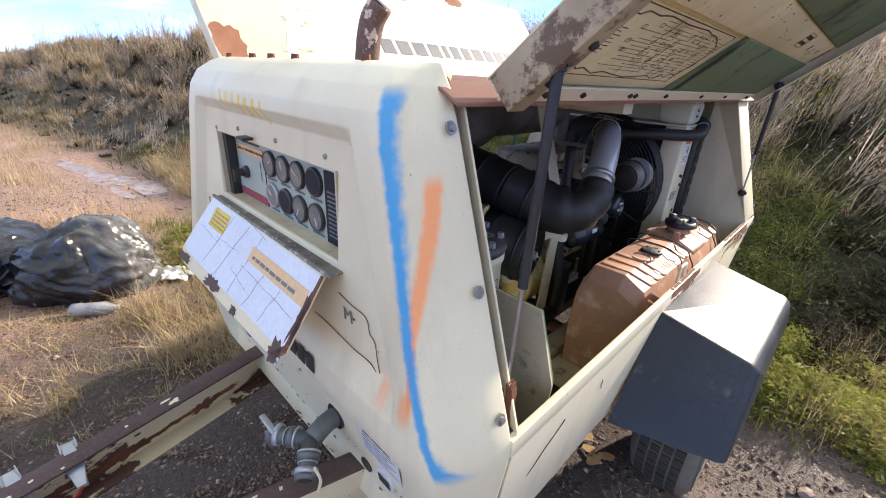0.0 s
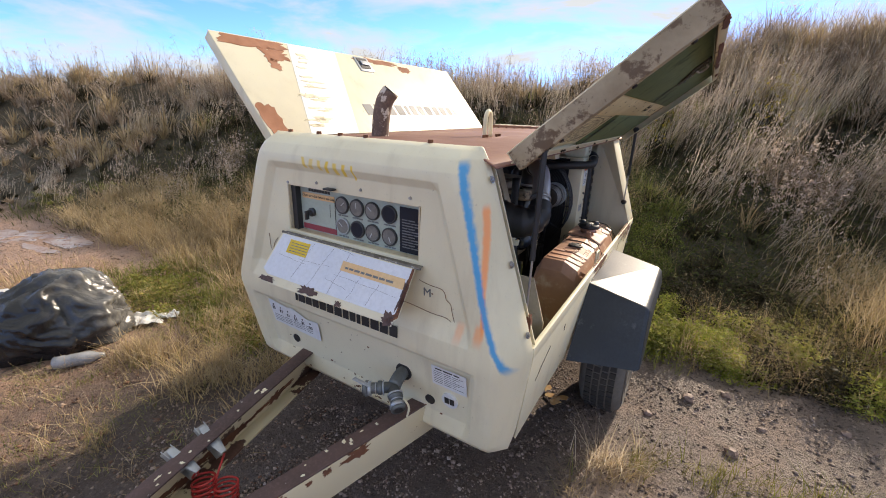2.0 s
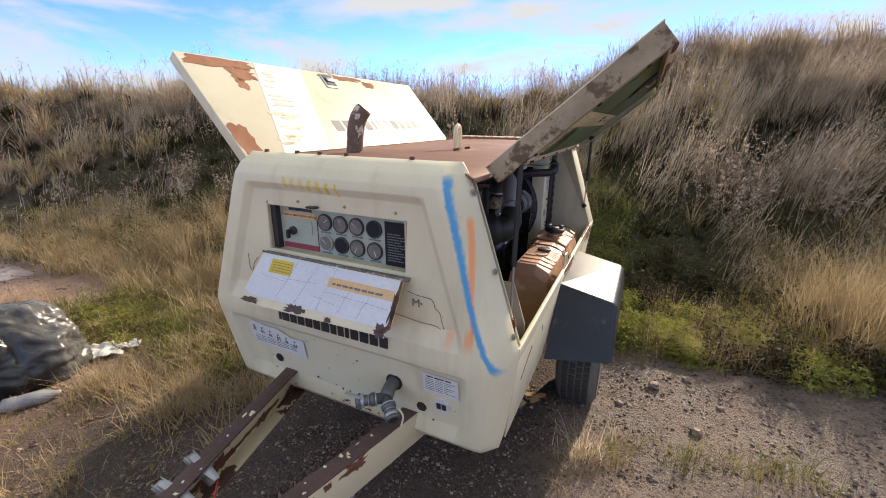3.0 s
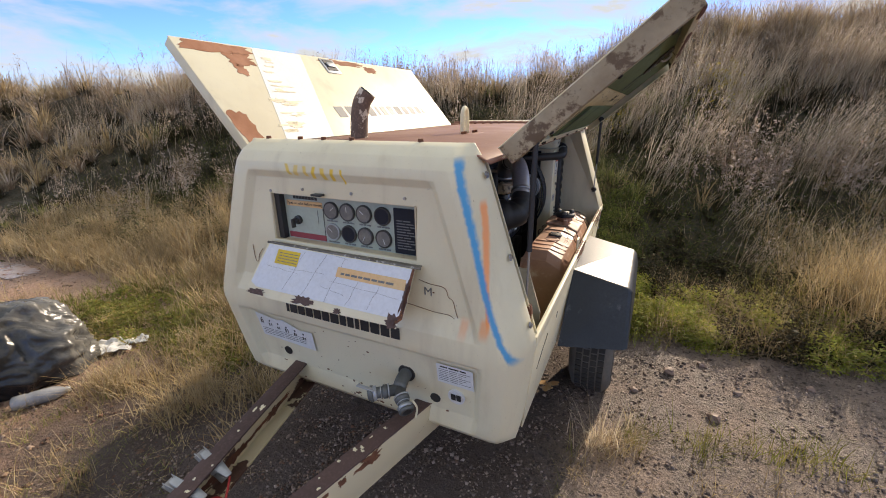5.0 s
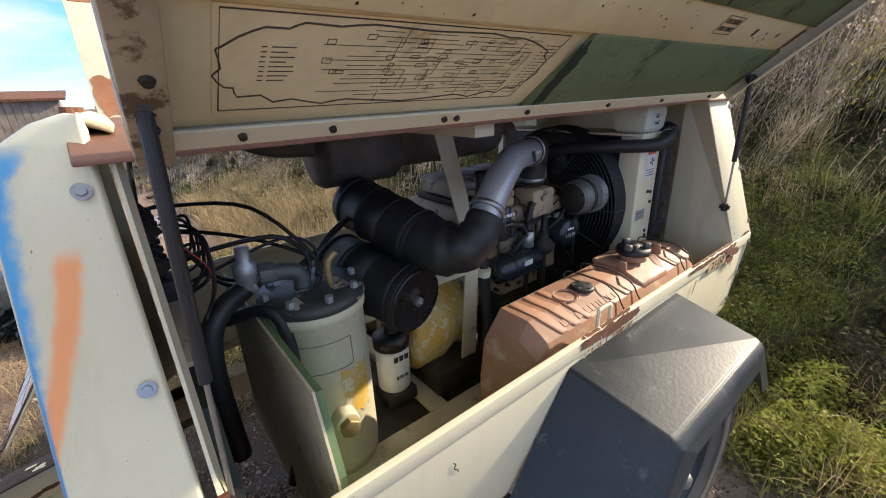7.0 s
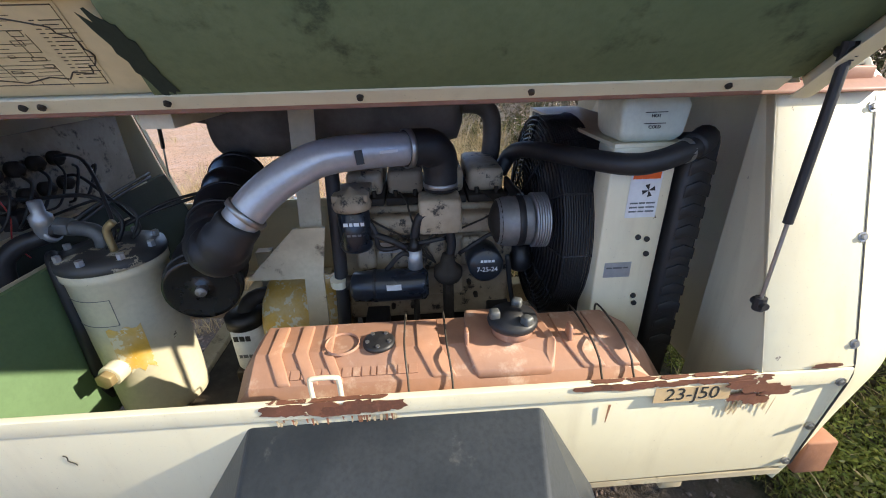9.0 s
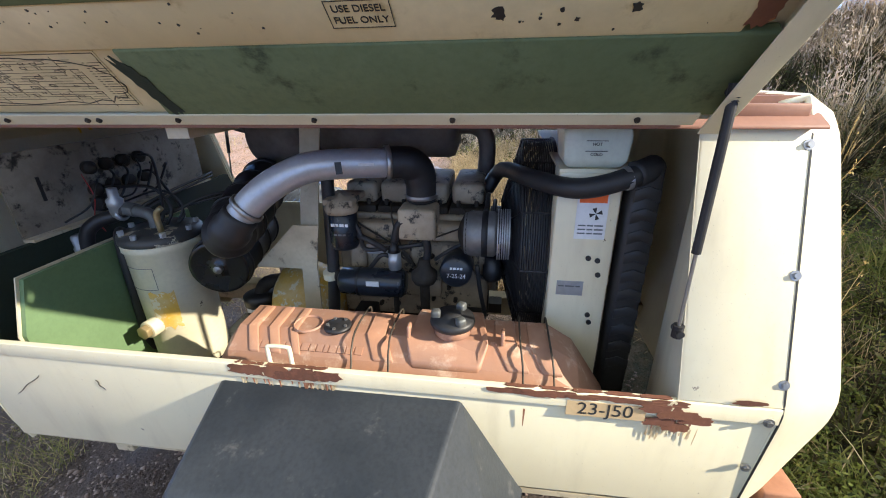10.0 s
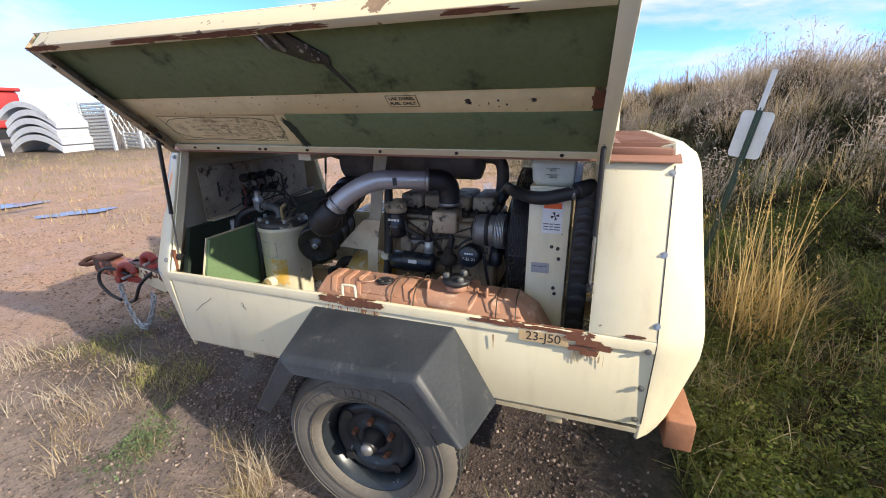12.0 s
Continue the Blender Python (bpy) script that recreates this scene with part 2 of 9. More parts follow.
M["rim"] = surface("worn_blue_black_rim", (0.018, 0.024, 0.030), (0.034, 0.043, 0.052), 0.38, 0.2, scale=9, speck=(0.22, 0.21, 0.20), amount=0.37)
M["steel"] = surface("bare_steel", (0.42, 0.42, 0.42), (0.32, 0.32, 0.32), 0.38, 0.85, scale=12)
M["galv"] = surface("galvanised_steel", (0.46, 0.48, 0.50), (0.36, 0.38, 0.40), 0.45, 0.6, scale=14)
M["silver"] = surface("silver_painted_pipe", (0.50, 0.51, 0.54), (0.44, 0.45, 0.48), 0.36, 0.45, scale=5, bump=0.06)
M["valve"] = surface("dull_cast_fitting", (0.16, 0.17, 0.17), (0.11, 0.115, 0.115), 0.55, 0.5, scale=14, bump=0.3)
M["engine"] = surface("oily_tan_castings", (0.43, 0.35, 0.245), (0.28, 0.22, 0.15), 0.6, scale=9, fine=70, bump=0.4, speck=(0.02, 0.017, 0.013), amount=0.46, soft=0.10)
M["engine_d"] = surface("grimy_dark_castings", (0.045, 0.036, 0.028), (0.02, 0.017, 0.014), 0.65, scale=9, fine=70, bump=0.4, spec=0.3)
M["muffler"] = surface("sooty_steel", (0.17, 0.145, 0.125), (0.085, 0.073, 0.062), 0.7, 0.2, scale=6, bump=0.3)
M["sep"] = surface("cream_pressure_vessel", (0.66, 0.61, 0.45), (0.56, 0.51, 0.37), 0.45, scale=5, speck=(0.13, 0.11, 0.08), amount=0.355)
M["yellow"] = surface("yellow_label", (0.72, 0.50, 0.02), (0.62, 0.42, 0.03), 0.5, scale=12)
M["sheet_ink"] = surface("brown_black_print", (0.045, 0.035, 0.022), (0.08, 0.06, 0.04), 0.6)
M["latch"] = surface("greasy_latch_steel", (0.07, 0.065, 0.06), (0.035, 0.032, 0.03), 0.5, 0.4, scale=16, speck=(0.26, 0.24, 0.22), amount=0.42)
# grimy cream, its tone also lowered for the shade behind the gauges
M["sooty"] = surface("grimy_shaded_cream_paint", (0.38, 0.345, 0.27), (0.21, 0.185, 0.145), 0.55, scale=7, speck=(0.02, 0.018, 0.015), amount=0.47, soft=0.12)
M["gloss_black"] = surface("glossy_black_paint", (0.010, 0.010, 0.011), (0.016, 0.016, 0.017), 0.25, scale=9, bump=0.1, speck=(0.10, 0.09, 0.07), amount=0.36)
M["grimy_edge"] = surface("weathered_tan_edge", (0.44, 0.36, 0.24), (0.27, 0.21, 0.135), 0.65, scale=7, fine=70, bump=0.3, speck=(0.13, 0.085, 0.05), amount=0.46, soft=0.08)
M["ochre"] = surface("stained_yellow_paint", (0.62, 0.38, 0.06), (0.55, 0.42, 0.20), 0.5, scale=14, speck=(0.6, 0.56, 0.42), amount=0.45)
M["white"] = surface("white_label", (0.72, 0.73, 0.74), (0.64, 0.65, 0.66), 0.5, scale=9, bump=0.04)
M["chart"] = surface("pale_printed_chart", (0.66, 0.68, 0.74), (0.60, 0.63, 0.70), 0.4, scale=4, bump=0.04)
M["white_paint"] = surface("peeling_white_paint", (0.76, 0.76, 0.74), (0.70, 0.70, 0.68), 0.5, scale=6)
M["ink"] = surface("black_ink", (0.02, 0.02, 0.022), (0.03, 0.03, 0.03), 0.5)
M["grey_ink"] = surface("faded_grey_ink", (0.13, 0.14, 0.15), (0.18, 0.18, 0.18), 0.55)
M["orange_ink"] = surface("faded_orange_print", (0.72, 0.44, 0.20), (0.68, 0.48, 0.26), 0.5)
M["red_ink"] = surface("dark_red_label", (0.33, 0.05, 0.07), (0.28, 0.05, 0.06), 0.5)
M["warn"] = surface("orange_warning_band", (0.78, 0.13, 0.02), (0.7, 0.12, 0.02), 0.5)
M["dash"] = surface("grey_green_gauge_panel", (0.42, 0.48, 0.41), (0.37, 0.42, 0.36), 0.45, scale=8)
M["dial"] = surface("gauge_dial", (0.20, 0.195, 0.18), (0.13, 0.13, 0.125), 0.35, scale=60, fine=200, bump=0.0)
M["dark_dial"] = surface("black_gauge_dial", (0.012, 0.014, 0.022), (0.016, 0.018, 0.028), 0.55, scale=20, bump=0.0, spec=0.25)
M["bezel"] = surface("black_bezel", (0.03, 0.03, 0.03), (0.05, 0.05, 0.05), 0.35)
M["tank"] = surface("dirty_orange_brown_plastic", (0.41, 0.215, 0.135), (0.35, 0.20, 0.14), 0.55, scale=4.5, fine=40, bump=0.3, speck=(0.52, 0.38, 0.29), amount=0.46, soft=0.16)
M["strap"] = surface("dark_steel_strap", (0.10, 0.08, 0.06), (0.06, 0.05, 0.04), 0.6, 0.4, scale=20)
M["filter"] = surface("blue_black_filter", (0.012, 0.016, 0.024), (0.02, 0.024, 0.03), 0.28)
M["bottle"] = surface("milky_plastic", (0.62, 0.66, 0.56), (0.52, 0.56, 0.46), 0.4, scale=7)
M["wire"] = surface("black_cable", (0.015, 0.015, 0.015), (0.02, 0.02, 0.02), 0.5)
M["wire_red"] = surface("red_cable", (0.42, 0.03, 0.03), (0.35, 0.03, 0.03), 0.45)
M["brass"] = surface("dull_brass", (0.42, 0.33, 0.16), (0.36, 0.27, 0.14), 0.45, 0.6, scale=14)
M["alu"] = surface("cast_aluminium", (0.30, 0.30, 0.30), (0.20, 0.20, 0.20), 0.5, 0.7, scale=14)
M["lid"] = rusted("chipped_lid_paint", (0.045, 0.045, 0.045), (0.42, 0.38, 0.29), 0.30, 14.0)

# ---- building helpers ----


def part(name, bm, material, parent=None, label="", smooth=False, bevel=0.0, solid=0.0, segments=2, angle=28):
    """Links a bmesh as one mesh object, under a thing or a part."""
    me = bpy.data.meshes.new(name)
    if smooth:
        for f in bm.faces:
            f.smooth = True
    bmesh.ops.recalc_face_normals(bm, faces=bm.faces[:])
    bm.to_mesh(me)
    bm.free()
    for mm in material if isinstance(material, (list, tuple)) else [material]:
        me.materials.append(mm)
    ob = new(name, me)
    if parent is not None:
        ob.parent = parent
    if label:
        ob["label"] = label
    if solid:
        md = ob.modifiers.new("thickness", "SOLIDIFY")
        md.thickness, md.offset = solid, -1
    if bevel:
        md = ob.modifiers.new("edges", "BEVEL")
        md.width, md.segments, md.limit_method, md.angle_limit = bevel, segments, "ANGLE", radians(angle)
        md.harden_normals = False
        for p in me.polygons:
            p.use_smooth = True
    return ob


def thing(name, label, category, at=(0, 0, 0), group="", kind=""):
    ob = new(name)
    ob.empty_display_size = 0.1
    ob.location = at
    return tagged(ob, label, category, group, kind)


def add_box(bm, a, b, turn=None):
    """A box between two corners, turned by a matrix where one is given."""
    a, b = Vector(a), Vector(b)
    mid, size = (a + b) / 2, b - a
    m = Matrix.Translation(mid) @ (turn or Matrix.Identity(4)) @ Matrix.Diagonal((*[abs(v) for v in size], 1))
    return bmesh.ops.create_cube(bm, size=1.0, matrix=m)["verts"]


def box(a, b, turn=None):
    bm = bmesh.new()
    add_box(bm, a, b, turn)
    return bm


def axis_turn(d):
    return Vector(d).normalized().to_track_quat("Z", "Y").to_matrix().to_4x4()


def add_cyl(bm, p0, p1, r0, r1=None, seg=20, caps=True):
    p0, p1 = Vector(p0), Vector(p1)
    m = Matrix.Translation((p0 + p1) / 2) @ axis_turn(p1 - p0)
    return bmesh.ops.create_cone(bm, cap_ends=caps, segments=seg, radius1=r0, radius2=r0 if r1 is None else r1, depth=(p1 - p0).length, matrix=m)["verts"]


def cyl(p0, p1, r0, r1=None, seg=20):
    bm = bmesh.new()
    add_cyl(bm, p0, p1, r0, r1, seg)
    return bm


def add_lathe(bm, profile, origin, axis, seg=28, closed=False):
    """Turns (radius, height) pairs about an axis."""
    m = Matrix.Translation(origin) @ axis_turn(axis)
    rings = []
    for r, h in profile:
        rings.append([bm.verts.new(m @ Vector((r * math.cos(2 * math.pi * k / seg), r * math.sin(2 * math.pi * k / seg), h))) for k in range(seg)])
    pairs = list(zip(rings, rings[1:])) + ([(rings[-1], rings[0])] if closed else [])
    for a, b in pairs:
        for k in range(seg):
            bm.faces.new((a[k], a[(k + 1) % seg], b[(k + 1) % seg], b[k]))
    if not closed:
        for ring in (rings[0], rings[-1]):
            bm.faces.new(ring)
    return rings


def lathe(profile, origin, axis, seg=28, closed=False):
    bm = bmesh.new()
    add_lathe(bm, profile, origin, axis, seg, closed)
    return bm


def curved(points, steps=6):
    """A smooth line through the points."""
    pts = [Vector(p) for p in points]
    pts = [2 * pts[0] - pts[1], *pts, 2 * pts[-1] - pts[-2]]
    out = []
    for a, b, c, d in zip(pts, pts[1:], pts[2:], pts[3:]):
        for k in range(steps):
            t = k / steps
            out.append(0.5 * (2 * b + (c - a) * t + (2 * a - 5 * b + 4 * c - d) * t * t + (3 * b - a - 3 * c + d) * t ** 3))
    return [*out, pts[-2]]


def add_tube(bm, points, radius, seg=10, steps=6, ribs=0.0):
    line = curved(points, steps) if steps > 1 else [Vector(p) for p in points]
    rings, up = [], None
    for k, p in enumerate(line):
        d = (line[min(k + 1, len(line) - 1)] - line[max(k - 1, 0)]).normalized()
        if up is None:
            up = d.orthogonal().normalized()
        up = (up - d * up.dot(d)).normalized()
        side = d.cross(up)
        r = radius[k * (len(radius) - 1) // max(1, len(line) - 1)] if isinstance(radius, (list, tuple)) else radius
        r *= 1 + (ribs if k % 2 else 0)
        rings.append([bm.verts.new(p + r * (math.cos(2 * math.pi * j / seg) * up + math.sin(2 * math.pi * j / seg) * side)) for j in range(seg)])
    for a, b in zip(rings, rings[1:]):
        for j in range(seg):
            bm.faces.new((a[j], a[(j + 1) % seg], b[(j + 1) % seg], b[j]))
    bm.faces.new(rings[0])
    bm.faces.new(rings[-1])


def tube(points, radius, seg=10, steps=6, ribs=0.0):
    bm = bmesh.new()
    add_tube(bm, points, radius, seg, steps, ribs)
    return bm


def prism(outline, lift):
    """Extrudes a flat outline of 3D points by a vector."""
    bm = bmesh.new()
    add_prism(bm, outline, lift)
    return bm


def add_prism(bm, outline, lift):
    lift = Vector(lift)
    a = [bm.verts.new(Vector(p)) for p in outline]
    b = [bm.verts.new(Vector(p) + lift) for p in outline]
    n = len(a)
    bm.faces.new(a)
    bm.faces.new(b)
    for k in range(n):
        bm.faces.new((a[k], a[(k + 1) % n], b[(k + 1) % n], b[k]))


def ragged(origin, u, v, w, h, lift, seed, rough=0.25, n=28):
    """A flat flake with an uneven outline, w by h, centred at origin in the directions u and v."""
    rnd = random.Random(seed)
    o, u, v = Vector(origin), Vector(u).normalized(), Vector(v).normalized()
    pts = []
    for k in range(n):
        a = 2 * math.pi * k / n
        cx, cy = math.cos(a), math.sin(a)
        s = 1 / max(abs(cx), abs(cy)) ** 0.8
        r = s * (1 - rough * rnd.random())
        pts.append(o + u * (cx * r * w / 2) + v * (cy * r * h / 2))
    return prism(pts, lift)


def writing(text, size, at, u, v, material, parent, name="lettering", depth=0.0008, center=True):
    """Built-in lettering as a mesh in the plane of u (along) and v (up)."""
    cu = bpy.data.curves.new(name, "FONT")
    cu.body, cu.size, cu.extrude = text, size, depth
    cu.align_x, cu.align_y = ("CENTER", "CENTER") if center else ("LEFT", "BOTTOM")
    tmp = bpy.data.objects.new("tmp", cu)
    me = bpy.data.meshes.new_from_object(tmp)
    bpy.data.objects.remove(tmp)
    u, v = Vector(u).normalized(), Vector(v).normalized()
    n = u.cross(v)
    m = Matrix(((u.x, v.x, n.x, at[0]), (u.y, v.y, n.y, at[1]), (u.z, v.z, n.z, at[2]), (0, 0, 0, 1)))
    me.transform(m)
    me.materials.append(material)
    ob = new(name, me)
    ob.parent = parent
    return ob


def bars(widths, gap, height, at, u, v, material, parent, name="print", depth=0.001, jitter=0.0):
    """A row of plain bars in place of lettering; at is the row's left end."""
    u, v = Vector(u).normalized(), Vector(v).normalized()
    n, x, rnd, single = u.cross(v), 0.0, random.Random(len(widths)), name in ("maker_mark", "moulded_mark")
    bm = bmesh.new()
    for w in widths:
        hh = height * (1 - jitter * rnd.random())
        o = Vector(at) + u * x
        add_prism(bm, [o, o + u * w, o + u * w + v * hh, o + v * hh], n * depth)
        x += w + gap
        if single:
            part("mark_block" if w is not widths[-1] else name, bm, material, parent)
            bm = bmesh.new()
    return None if single else part(name, bm, material, parent)


# ---- ground ----
BERM_N = Vector((-0.208, 0.978))


def berm_s(x, y):
    return x * BERM_N.x + y * BERM_N.y


def step(v, a, b):
    t = np.clip((v - a) / (b - a), 0, 1)
    return t * t * (3 - 2 * t)


def waves(x, y, k):
    return (np.sin(1.7 * k * x + 0.6 * np.sin(1.1 * k * y + 1)) + np.sin(1.3 * k * y - 0.8 * k * x + 2) + 0.5 * np.sin(3.1 * k * x + 2.3 * k * y)) / 2.5


def hump(x, y):
    """Hummocks and hollows of the bank."""
    return waves(x, y, 3.1)


def height(x, y):
    """The ground: nearly flat, with a weedy bank behind the machine."""
    x, y = np.asarray(x, float), np.asarray(y, float)
    s = berm_s(x, y) + 0.12 * waves(x, y, 1.1)
    far = np.hypot(x, y)
    shift = 0.6 * step(x, 0.7, 2.0)
    east = step(x, -0.8, 1.4)
    rise = np.clip((s - 1.75 - shift) / (4.0 + 1.5 * east - shift), 0, 1)
    top = 1.62 + 0.10 * waves(x, y, 0.55) + 0.70 * east
    h = top * rise ** 1.2 * (1 - step(s, 9.5, 16.0) * 0.75)
    h = h * (1 - 0.55 * step(-x, 14.0, 34.0))
    h = h + (0.085 * hump(x, y) + 0.13 * waves(x + 7, y * 1.4, 1.5)) * step(s, 2.1, 3.4) * (1 - 0.6 * step(s, 5.0, 6.0))
    flat = 0.012 * waves(x, y, 2.3) + 0.006 * waves(x + 3, y, 7.7)
    rut = -0.035 * np.exp(-((x - 0.72) / 0.16) ** 2) * np.exp(-((y - 1.05) / 0.8) ** 2)
    right = 0.05 * step(x, 1.2, 2.4)
    hollow = -0.02 * step(-x, 1.0, 2.0)
    return 0.025 + h + (flat + rut + right + hollow) * (1 - step(far, 30, 60))


def ground_lines():
    near = np.arange(-6.0, 6.0, 0.075)
    out, d, v = [], 0.085, 6.0
    while v < 2500:
        out.append(v)
        d *= 1.09
        v += d
    out = np.array(out)
    return np.concatenate([-out[::-1], near, out])


def build_ground():
    xs, ys = ground_lines(), ground_lines()
    gx, gy = np.meshgrid(xs, ys, indexing="ij")
    gz = height(gx, gy)
    rng = np.random.default_rng(3)
    gz = gz + rng.normal(0, 0.0035, gz.shape) * (np.hypot(gx, gy) < 9)
    nx, ny = len(xs), len(ys)
    idx = np.arange(nx * ny).reshape(nx, ny)
    faces = np.stack([idx[:-1, :-1], idx[1:, :-1], idx[1:, 1:], idx[:-1, 1:]], -1).reshape(-1, 4)
    me = bpy.data.meshes.new("ground")
    me.from_pydata(np.stack([gx, gy, gz], -1).reshape(-1, 3).tolist(), [], faces.tolist())
    me.polygons.foreach_set("use_smooth", [True] * len(me.polygons))
    m, nt, bs = shader("red_brown_dirt")
    broad, mid, small, grit = noise_node(nt, 0.55, 5), noise_node(nt, 2.6, 8, 0.65), noise_node(nt, 22.0, 8, 0.7), noise_node(nt, 95.0, 5, 0.7)
    col = blend(nt, ranged(nt, broad, 0.35, 0.62), (0.49, 0.30, 0.215), (0.40, 0.265, 0.20))
    col = blend(nt, ranged(nt, mid, 0.5, 0.68, 0, 0.75), col, (0.50, 0.345, 0.26))
    tc = nt.nodes.new("ShaderNodeTexCoord")
    sp = nt.nodes.new("ShaderNodeSeparateXYZ")
    nt.links.new(tc.outputs["Object"], sp.inputs[0])
    # dark slag gravel round and beyond the wheels; its near-black part also carries the machine's shadow
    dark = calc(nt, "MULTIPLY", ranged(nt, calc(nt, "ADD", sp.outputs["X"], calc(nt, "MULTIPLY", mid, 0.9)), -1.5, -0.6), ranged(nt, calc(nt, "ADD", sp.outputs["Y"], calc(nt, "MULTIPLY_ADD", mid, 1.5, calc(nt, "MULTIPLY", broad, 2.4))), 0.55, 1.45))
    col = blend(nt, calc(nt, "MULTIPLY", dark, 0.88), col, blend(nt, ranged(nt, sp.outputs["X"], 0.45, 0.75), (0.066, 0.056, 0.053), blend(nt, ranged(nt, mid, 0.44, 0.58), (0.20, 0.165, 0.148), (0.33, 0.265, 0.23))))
    col = blend(nt, ranged(nt, small, 0.52, 0.7, 0, 0.85), col, (0.075, 0.056, 0.047))
    fleck = noise_node(nt, 62.0, 4, 0.65)
    col = blend(nt, ranged(nt, fleck, 0.56, 0.63, 0, 0.8), col, (0.06, 0.047, 0.04))
    col = blend(nt, calc(nt, "MULTIPLY", ranged(nt, grit, 0.57, 0.62, 0, 0.7), calc(nt, "MULTIPLY_ADD", dark, -0.6, 1.0)), col, (0.38, 0.31, 0.265))
    # thin turf and litter on the bank and on the far flats, darkened for shade under the plants
    s = calc(nt, "ADD", calc(nt, "MULTIPLY", sp.outputs["X"], -0.208), calc(nt, "MULTIPLY", sp.outputs["Y"], 0.978))
    turf = calc(nt, "ADD", ranged(nt, calc(nt, "ADD", s, calc(nt, "MULTIPLY", mid, 1.0)), 1.9, 2.6), ranged(nt, calc(nt, "ADD", sp.outputs["Y"], calc(nt, "MULTIPLY", mid, 6.0)), -14.0, -5.0, 0.8, 0.0))
    litter = blend(nt, ranged(nt, small, 0.4, 0.6), (0.030, 0.034, 0.016), (0.085, 0.066, 0.040))
    col = blend(nt, calc(nt, "MINIMUM", turf, 0.95), col, litter)
    nt.links.new(col, bs.inputs["Base Color"])
    damp = ranged(nt, mid, 0.40, 0.58, 0.55, 0.95)
    nt.links.new(damp, bs.inputs["Roughness"])
    bs.inputs["Specular IOR Level"].default_value = 0.35
    bumped(nt, bs, calc(nt, "ADD", small, calc(nt, "ADD", calc(nt, "MULTIPLY", grit, 0.6), calc(nt, "MULTIPLY", fleck, 0.5))), 1.0, 0.03)
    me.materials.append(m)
    return tagged(new("ground", me), "reddish-brown gravelly dirt lot with a weedy earth bank", "ground", kind="structure")


ground = build_ground()

# ---- the towed air compressor ----
HALF = ((1.225, 0.385), (1.20, 0.402), (1.15, 0.422), (0.73, 0.563), (0.715, 0.567), (0.69, 0.567), (0.436, 0.541), (0.37, 0.525))


def half_width(z):
    """Half the body's width at a height: widest at the belt, leaning in above and a little below."""
    zs, ws = zip(*HALF[::-1])
    return float(np.interp(z, zs, ws))


trailer = thing("towed_air_compressor", "old cream towable air compressor, both side doors raised, rusty, spray-marked", "air compressor", (0, 1.0, 0.0))
T_AT = Vector((0, 1.0, 0.0))


def tpart(name, bm, material, label="", parent=None, **kw):
    """A part of the trailer, built in world places."""
    ob = part(name, bm, material, parent or trailer, label, **kw)
    if parent is None:
        ob.matrix_parent_inverse = Matrix.Translation(-T_AT)
    return ob


INSET = 0.020


def end_shell(face, sign, edge, hole=None, inner=INSET):
    """A moulded end cap: rows of heights, columns across; face gives the forward reach of the middle at a height."""
    zs = [1.225, 1.215, 1.195, 1.165, 1.14, 1.118, 1.068, 1.0, 0.925, 0.86, 0.79, 0.735, 0.712, 0.688, 0.665, 0.645, 0.56, 0.45, 0.40, 0.378, 0.368]
    bm = bmesh.new()
    rows = []
    for z in zs:
        w, f = half_width(z), face(z)
        cols = []
        depth = edge - f if sign < 0 else f - edge
        for side in (-1, 1):
            one = [(w, 0.0), (w - 0.012, 0.27), (w - 0.029, 0.66), (w - 0.044, 0.93), (w - 0.066, 1.0)]
            mid = max(w - 0.12, 0.27)
            one += [(mid + 0.012, 1.0), (mid - 0.008, 1.0)]
            pts = [(side * x, edge + sign * depth * k) for x, k in one]
            cols.append(pts)
        xs = [-0.253, -0.1, 0.1, 0.258]
        line = cols[0] + [(x, edge + sign * depth) for x in xs] + cols[1][::-1]
        inset = inner if (1.125 > z > 0.735) or (z < 0.65 and z > 0.42) else 0.0
        out = []
        n = len(line)
        for k, (x, y) in enumerate(line):
            out.append(bm.verts.new((x, y - sign * (inset if 6 <= k <= n - 7 else 0.0), z)))
        rows.append(out)
    for (a, za), (b, zb) in zip(zip(rows, zs), zip(rows[1:], zs[1:])):
        for k in range(len(a) - 1):
            if hole and zb >= 0.92 and za <= 1.07 and 7 <= k <= 9:
                continue
            bm.faces.new((a[k], a[k + 1], b[k + 1], b[k]))
    # top lip that laps on the roof
    lip = [bm.verts.new((v.co.x * 0.98, edge - sign * 0.03, 1.212)) for v in rows[0]]
    for k in range(len(lip) - 1):
        bm.faces.new((lip[k], lip[k + 1], rows[0][k + 1], rows[0][k]))
    return bm


def front_face(z):
    return float(np.interp(z, (0.368, 0.40, 0.688, 0.712, 1.118, 1.165, 1.195, 1.215, 1.225), (0.10, 0.075, 0.028, 0.028, 0.052, 0.058, 0.075, 0.105, 0.135)))


def rear_face(z):
    return float(np.interp(z, (0.368, 0.42, 0.66, 0.75, 1.14, 1.19, 1.225), (1.93, 1.955, 2.01, 2.01, 1.965, 1.955, 1.91)))


front_shell = tpart("front_shell", end_shell(front_face, -1, 0.15, hole=True), M["shell"], "moulded cream front with blue and orange spray lines", smooth=True, bevel=0.007, solid=0.012, angle=16)
tpart("rear_shell", end_shell(rear_face, 1, 1.885, inner=0.0), M["cream"], "moulded cream rear end cap", smooth=True, bevel=0.007, solid=0.012, angle=16)

